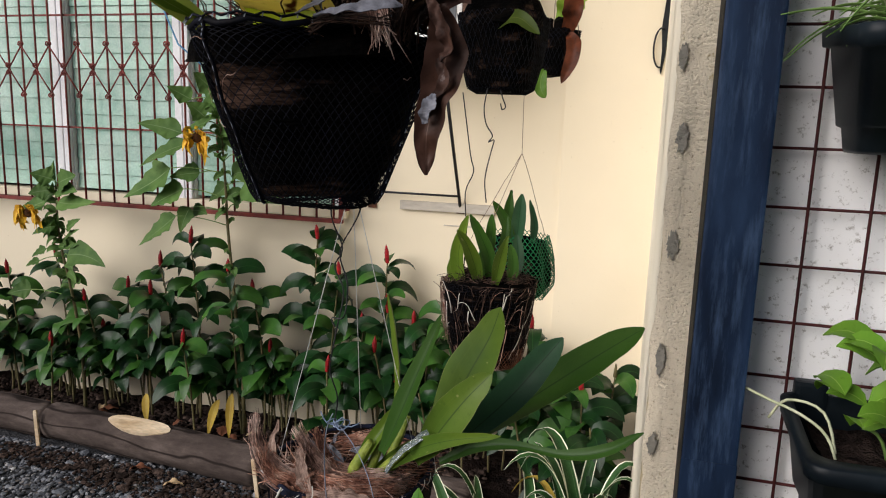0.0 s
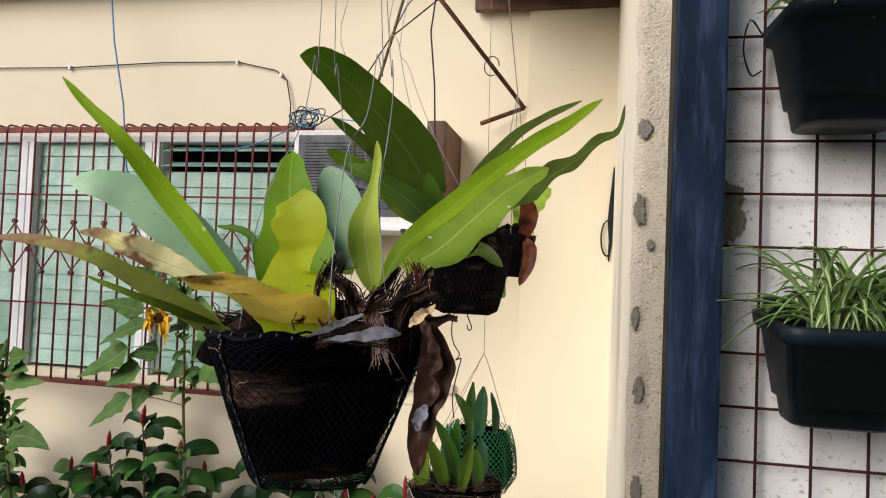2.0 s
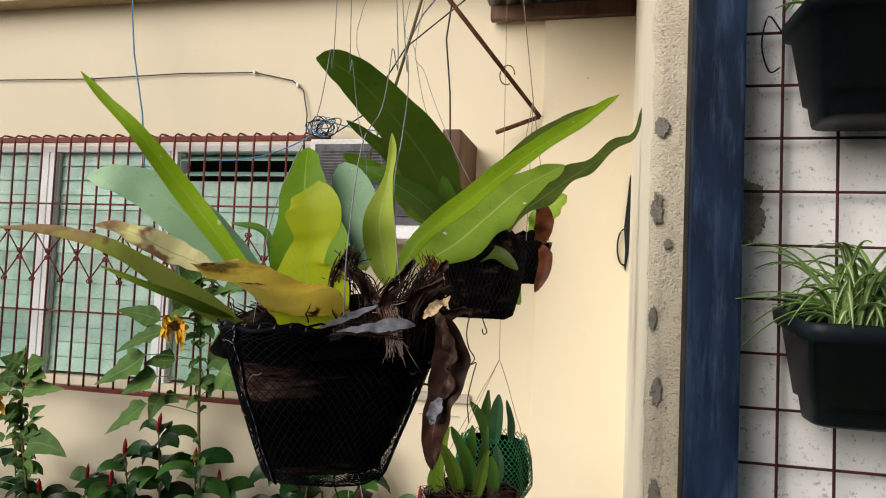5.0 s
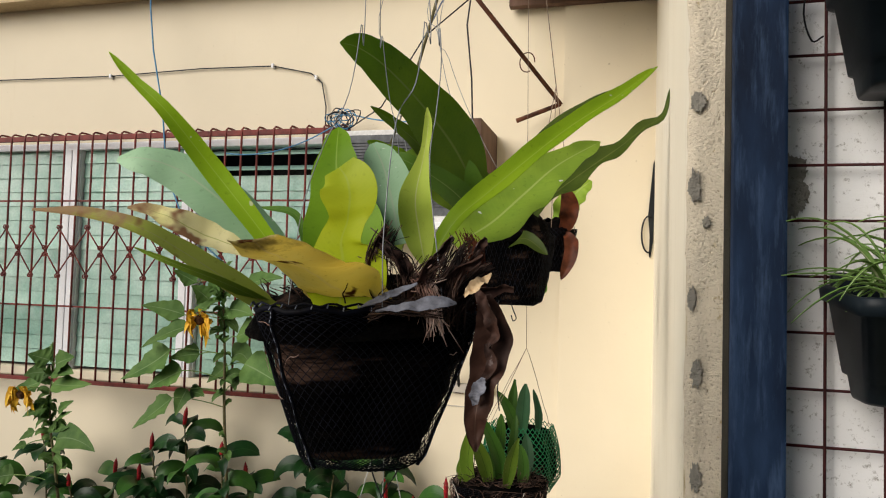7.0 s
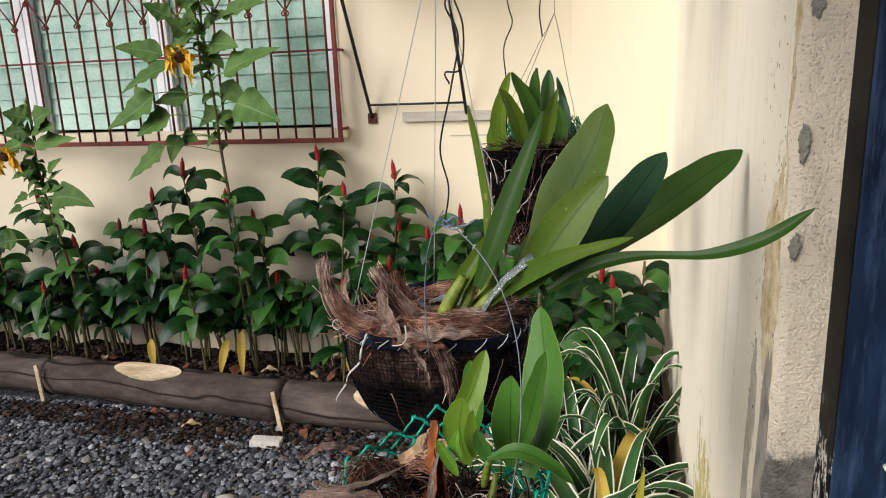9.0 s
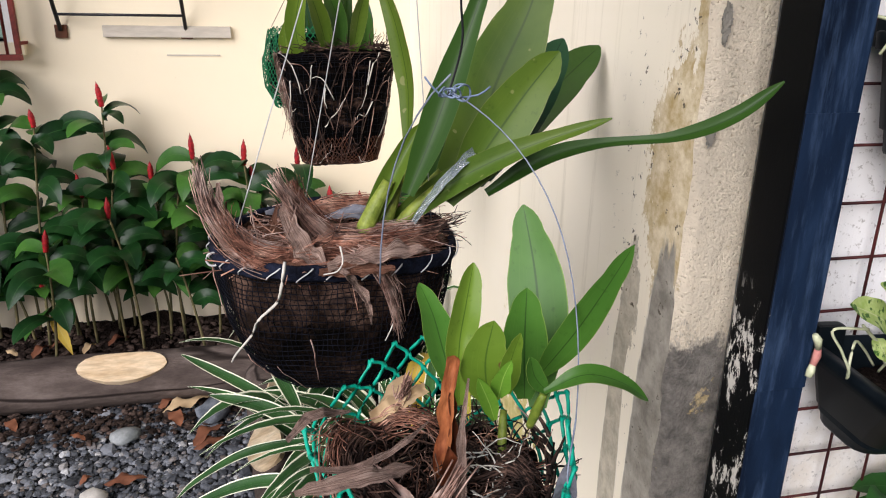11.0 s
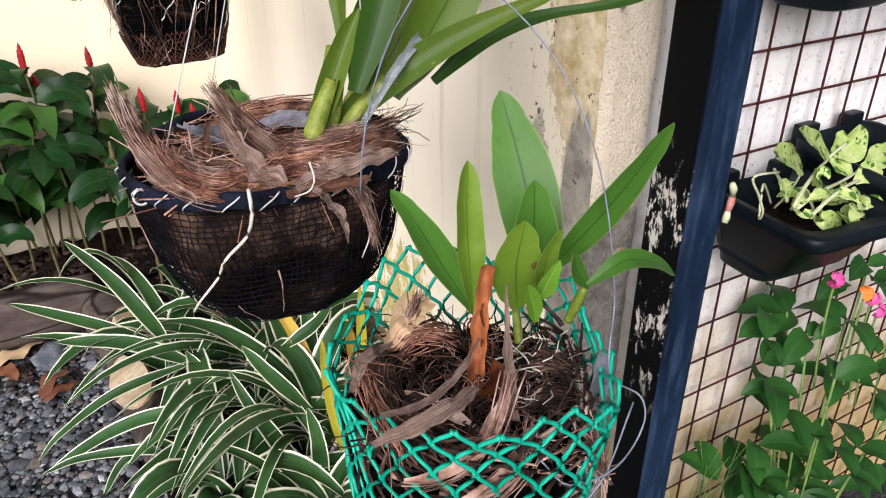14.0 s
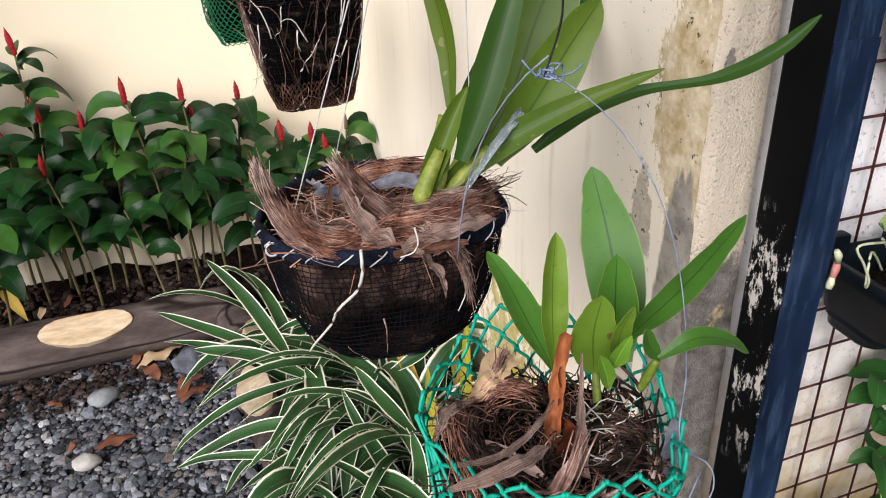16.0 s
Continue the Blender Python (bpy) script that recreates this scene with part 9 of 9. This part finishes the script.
def pebbles(name, regions, size, mat, label, seed, z0):
    """Scattered stones as one mass: squashed, irregular 12-cornered lumps."""
    rng = np.random.default_rng(seed)
    phi = (1 + 5 ** 0.5) / 2
    ico = np.array([(-1, phi, 0), (1, phi, 0), (-1, -phi, 0), (1, -phi, 0), (0, -1, phi), (0, 1, phi), (0, -1, -phi), (0, 1, -phi), (phi, 0, -1), (phi, 0, 1), (-phi, 0, -1), (-phi, 0, 1)]) / 1.9
    tri = np.array([(0, 11, 5), (0, 5, 1), (0, 1, 7), (0, 7, 10), (0, 10, 11), (1, 5, 9), (5, 11, 4), (11, 10, 2), (10, 7, 6), (7, 1, 8), (3, 9, 4), (3, 4, 2), (3, 2, 6), (3, 6, 8), (3, 8, 9), (4, 9, 5), (2, 4, 11), (6, 2, 10), (8, 6, 7), (9, 8, 1)])
    av, af, base = [], [], 0
    for (x0, x1, y0, y1), n in regions:
        for _ in range(n):
            s = size * np.exp(rng.normal(0, 0.38))
            v = ico * (1 + rng.uniform(-0.22, 0.22, (12, 1))) * np.array([1.0, rng.uniform(0.6, 0.95), rng.uniform(0.35, 0.6)]) * s
            a = rng.uniform(0, 6.28)
            c, sn = math.cos(a), math.sin(a)
            v = v @ np.array([[c, sn, 0], [-sn, c, 0], [0, 0, 1]])
            av.append(v + np.array([rng.uniform(x0, x1), rng.uniform(y0, y1), z0 + s * 0.25 + rng.uniform(0, 0.006)]))
            af.append(tri + base)
            base += 12
    ob = make(name, np.concatenate(av).tolist(), np.concatenate(af).tolist(), mat, smooth=False)
    return tagged(ob, label, "gravel", kind="stuff")


pebbles("gravel", [((-1.6, -0.55, 1.75, 2.85), 6200), ((-3.4, -1.6, 2.0, 2.9), 6000), ((-2.2, -0.6, 1.0, 1.9), 3200), ((-4.6, -2.2, 0.4, 2.0), 3500), ((-2.2, -0.6, -0.3, 1.0), 2600), ((-4.8, -3.4, 2.0, 2.95), 2200), ((-0.6, 1.0, -0.7, 0.80), 2600)], 0.0100, M_PEBBLE, "loose grey gravel of the yard", 3, -0.012)
pebbles("soil_crumbs", [((-4.5, -0.6, 2.97, 3.40), 4200), ((-0.5, 0.05, 1.2, 3.3), 900)], 0.012, M_CRUMB, "crumbs of dark soil in the bed", 4, 0.10)

pebbles("soil_spill", [((-4.4, -0.68, 2.68, 2.83), 2000), ((-2.6, -0.75, 2.58, 2.72), 450)], 0.0095, M_CRUMB, "dark soil spilled along the foot of the logs", 6, 0.004)

# ---- small things: stones, litter, wires, flowers ----
def stone(at, size, mat, label, seed, flat=0.6):
    rng = random.Random(seed)
    bm = bmesh.new()
    bmesh.ops.create_icosphere(bm, subdivisions=2, radius=1.0)
    for v in bm.verts:
        k = 1 + 0.25 * noise.noise(v.co * 1.3 + Vector((seed, 0, 0))) + 0.1 * noise.noise(v.co * 3.1 + Vector((0, seed, 0)))
        v.co = Vector((v.co.x * size[0] * k, v.co.y * size[1] * k, v.co.z * size[2] * k))
    ob = part("stone", bm, mat, smooth=True)
    ob.matrix_world = pose(at[0], at[1], at[2], 0, 0, rng.uniform(0, 180))
    return tagged(ob, label, "stone", "larger stones on the gravel")


M_BLOCK = surface("pale_broken_concrete", ((0.58, 0.55, 0.49), (0.74, 0.71, 0.65)), 20.0, 0.85, 90.0, 0.5)
M_PALE = surface("pale_stone", ((0.40, 0.38, 0.34), (0.58, 0.56, 0.51)), 20.0, 0.85, 90.0, 0.4)
M_GREYST = surface("grey_green_stone", ((0.20, 0.22, 0.22), (0.33, 0.35, 0.35)), 20.0, 0.8, 90.0, 0.4)
M_ROCK = surface("blue_grey_rock", ((0.06, 0.07, 0.085), (0.20, 0.22, 0.25)), 25.0, 0.8, 90.0, 0.6)
brick = tagged(part("white_block", box_bm((-0.068, -0.030, -0.014), (0.068, 0.030, 0.018), 0.008), M_BLOCK), "broken piece of pale stone by the log", "stone")
brick.matrix_world = pose(-1.632, 2.645, 0.014, 0, 3, 8)
stone((-1.091, 2.601, 0.016), (0.055, 0.045, 0.022), M_GREYST, "flat grey stone on the gravel", 1)
stone((-1.117, 2.271, 0.016), (0.042, 0.036, 0.024), M_PALE, "pale rounded stone on the gravel", 2)
stone((-0.798, 2.685, 0.035), (0.066, 0.05, 0.045), M_ROCK, "angular blue-grey rock at the log corner", 3)
stone((-1.584, 2.204, 0.015), (0.045, 0.036, 0.02), M_PALE, "small pale stone on the gravel", 4)
stone((-1.92, 2.097, 0.016), (0.05, 0.04, 0.022), M_GREYST, "grey stone on the gravel", 5)

M_LITTER = leaf_material("dry_red_brown_leaf", (0.26, 0.105, 0.055), (0.14, 0.055, 0.032), rough=0.7, translucent=0.1)


def dry_leaf(at, L, ang, mat, seed, label="dry fallen leaf on the ground"):
    rng = random.Random(seed)
    p = empty("fallen_leaf", at, label, "fallen leaf", "dry leaves on the ground")
    d = Vector((math.cos(ang), math.sin(ang), 0))
    mid = bez(-d * L / 2, Vector((0, 0, 0.018)), d * L / 2, 10)
    vs, fs, uv = leaf_data(mid, L * 0.42, shape=lance, face=(0, 0, 1), fold=rng.uniform(-0.4, 0.5), wave=0.35, waves=2, twist=rng.uniform(-0.4, 0.4))
    make("blade", vs, fs, mat, p, uvs=uv)
    return p


for k, (x, y, L, a, m) in enumerate(((-0.905, 2.785, 0.19, 0.5, M_TAN), (-0.932, 2.687, 0.12, 2.0, M_LITTER), (-0.80, 2.55, 0.15, 0.9, M_LITTER), (-0.785, 2.50, 0.13, 0.4, M_LITTER), (-1.037, 2.337, 0.13, 0.1, M_LITTER), (-1.16, 2.36, 0.05, 1.0, M_LITTER), (-1.5, 2.74, 0.09, 2.2, M_LITTER), (-2.3, 2.80, 0.12, 0.2, M_LITTER), (-2.05, 2.72, 0.10, 0.3, M_TAN), (-1.9, 2.5, 0.07, 1.2, M_LITTER), (-1.25, 2.62, 0.07, 2.6, M_LITTER), (-0.98, 2.80, 0.09, 1.1, M_LITTER))):
    dry_leaf((x, y, 0.014), L, a, m, 400 + k)
for k in range(16):
    rr = random.Random(500 + k)
    dry_leaf((rr.uniform(-3.2, -0.7), rr.uniform(3.04, 3.16), 0.125), rr.uniform(0.06, 0.12), rr.uniform(0, 3), rr.choice((M_LITTER, M_TAN, M_LITTER)), 520 + k, "dry fallen leaf on the soil bed")

# yellowed basal leaves in the bed
for k, (x, y, z, dx) in enumerate(((-2.52, 3.08, 0.26, 0.05), (-2.05, 3.06, 0.30, -0.03), (-1.98, 3.07, 0.34, 0.02), (-1.45, 3.10, 0.26, 0.08))):
    p = empty("yellow_leaf", (x, y, 0.11), "yellowed hanging basal leaf in the bed", "leaf", "yellowed leaves in the bed")
    leaf(p, (x, y + 0.06, z), (x + dx * 0.5, y + 0.02, z * 0.6 + 0.05), (x + dx, y - 0.01, 0.112), 0.045, M_YELL, name="blade", face=(0.2, -1, 0.3), shape=lance, n=8)

# strings and wires in the air
air = empty("blue_string", (-2.45, 3.20, 2.60), "thin blue string hanging before the window", "string")
tubes("line", [[local(air, p) for p in ((-2.67, 3.32, 3.472), (-2.63, 3.27, 3.36), (-2.545, 3.20, 3.09), (-2.47, 3.20, 2.76), (-2.43, 3.20, 2.42), (-2.29, 3.20, 2.12), (-1.93, 3.22, 1.84))]], 0.0045, M_CYANSTR, air)
cord = empty("black_cord", (-0.56, 2.2, 2.65), "thin black cord hanging from the roof", "cord")
tubes("line", [[local(cord, p) for p in ((-0.36, 2.2, 3.10), (-0.52, 2.2, 2.98), (-0.557, 2.2, 2.863), (-0.572, 2.2, 2.73), (-0.552, 2.2, 2.55), (-0.545, 2.2, 2.40), (-0.52, 2.21, 2.20))]], 0.0030, M_WIRE, cord)
twig = empty("dry_stick", (-0.825, 2.62, 2.86), "dry brown stick tied above the plants", "stick")
tubes("shaft", [[local(twig, p) for p in ((-0.74, 2.62, 3.25), (-0.786, 2.62, 3.042), (-0.825, 2.6, 2.861), (-0.90, 2.62, 2.62), (-1.02, 2.75, 2.45), (-1.10, 3.03, 2.30))]], 0.0065, M_DSTEM, twig)
line = empty("tie_line", (-1.0, 3.0, 2.9), "taut dark line from roof to grille", "line")
tubes("line", [[local(line, p) for p in ((-0.64, 3.0, 3.24), (-0.959, 3.0, 2.993), (-1.163, 3.02, 2.683), (-1.42, 3.30, 2.66))]], 0.0035, M_WIRE, line)
tubes("line", [[local(line, p) for p in ((-0.62, 2.6, 3.16), (-0.80, 2.7, 3.02), (-0.96, 3.0, 2.99))]], 0.0035, M_BLUESTR, line)
wall_line = empty("tie_line", (-4.2, 3.35, 2.8), "thin grey line tied to the grille corner", "line")
tubes("line", [[local(wall_line, p) for p in ((-6.0, 3.42, 3.9), (-4.223, 3.35, 2.87), (-4.08, 3.34, 2.67))]], 0.003, M_STRING, wall_line)

# lantana flowers
lf = bpy.data.objects["lantana_bush"]
rl = random.Random(90)
for (x, y, z), m in (((0.371, 0.88, 0.905), M_PINK), ((0.448, 0.87, 0.862), M_ORANGE), ((0.475, 0.87, 0.845), M_PINK), ((0.505, 0.87, 0.812), M_PINK), ((0.60, 0.88, 0.75), M_ORANGE)):
    vs, fs = [], []
    c = local(lf, (x, y, z))
    for q in range(16):
        d = Vector((rl.uniform(-1, 1), rl.uniform(-1, 0.3), rl.uniform(-0.6, 1))).normalized()
        b = c + d * 0.012
        s1 = d.cross(Vector((0.3, 0.1, 0.9))).normalized() * 0.006
        s2 = d.cross(s1).normalized() * 0.006
        n0 = len(vs)
        vs += [b + s1, b + s2, b - s1, b - s2, b - d * 0.01]
        fs += [(n0, n0 + 1, n0 + 2, n0 + 3), (n0, n0 + 4, n0 + 1), (n0 + 1, n0 + 4, n0 + 2), (n0 + 2, n0 + 4, n0 + 3), (n0 + 3, n0 + 4, n0)]
    make("flower_umbel", vs, fs, m, lf, "small rounded flower umbel", smooth=False)
    tubes("twig", [bez(c + Vector((0.03, 0.0, -0.22)), c + Vector((0.015, 0.005, -0.1)), c, 5)], 0.002, M_STEM, lf)

# pale runners and a pink bud on the planters
run = empty("pale_runner", (0.205, 0.93, 1.44), "pale leafless runner over the planter rim", "runner")
tubes("stem", [[local(run, p) for p in ((0.148, 0.945, 1.462), (0.175, 0.93, 1.455), (0.205, 0.90, 1.452), (0.232, 0.885, 1.435), (0.248, 0.88, 1.395))], [local(run, p) for p in ((0.183, 0.96, 1.42), (0.20, 0.95, 1.45), (0.235, 0.92, 1.45), (0.25, 0.90, 1.40))]], 0.0019, M_PALEG, run, curve=4)
run2 = empty("pale_runner", (0.18, 0.90, 1.07), "pale twisted succulent stems over the planter rim", "runner")
tubes("stem", [[local(run2, p) for p in ((0.165, 0.875, 1.125), (0.118, 0.875, 1.128), (0.135, 0.875, 1.10), (0.150, 0.875, 1.075), (0.160, 0.885, 1.06), (0.175, 0.90, 1.095), (0.20, 0.91, 1.08), (0.23, 0.92, 1.05))], [local(run2, p) for p in ((0.19, 0.90, 1.13), (0.215, 0.88, 1.115), (0.23, 0.90, 1.07), (0.24, 0.92, 1.04))]], 0.0017, M_PALEG, run2, curve=9)
tubes("bud", [[local(run2, p) for p in ((0.141, 0.916, 1.084), (0.143, 0.918, 1.072), (0.139, 0.917, 1.060))]], lambda t: 0.0052 * (0.7 + 0.3 * math.sin(3 * t)), M_BUD, run2, "pink bud", sides=8)
tubes("bud_scale", [[local(run2, p) for p in ((0.128, 0.910, 1.104), (0.136, 0.913, 1.095), (0.141, 0.916, 1.083))], [local(run2, p) for p in ((0.139, 0.917, 1.061), (0.137, 0.916, 1.053), (0.134, 0.915, 1.046))]], lambda t: 0.0052 * (0.7 + 0.3 * math.sin(3 * t)), M_PALEG, run2, sides=8)
# two yellow leaves at the foot of the side wall
for b, m, t in (((-0.02, 1.90, 0.09), (-0.035, 1.88, 0.26), (-0.055, 1.86, 0.42)), ((0.0, 1.70, 0.08), (0.03, 1.75, 0.20), (0.045, 1.80, 0.34))):
    p = empty("yellow_leaf", b, "tall yellow strap leaf at the wall foot", "leaf", "yellow strap leaves at the wall")
    leaf(p, b, m, t, 0.030, M_YELL, name="blade", face=(-0.5, -1, 0.2), fold=0.4)
# grass tuft at the post foot
gt = empty("grass_tuft", (0.20, 0.93, 0.0), "thin grass blades beside the post", "grass")
rt = random.Random(14)
for _ in range(22):
    tubes("blade", [bez((rt.uniform(-.03, .05), rt.uniform(-.03, .03), 0), (rt.uniform(-.05, .07), rt.uniform(-.04, .03), 0.3), (rt.uniform(-.09, .12), rt.uniform(-.06, .04), rt.uniform(0.45, 0.66)), 6)], lambda t: 0.0022 * (1 - 0.8 * t), M_STEM, gt, sides=3)
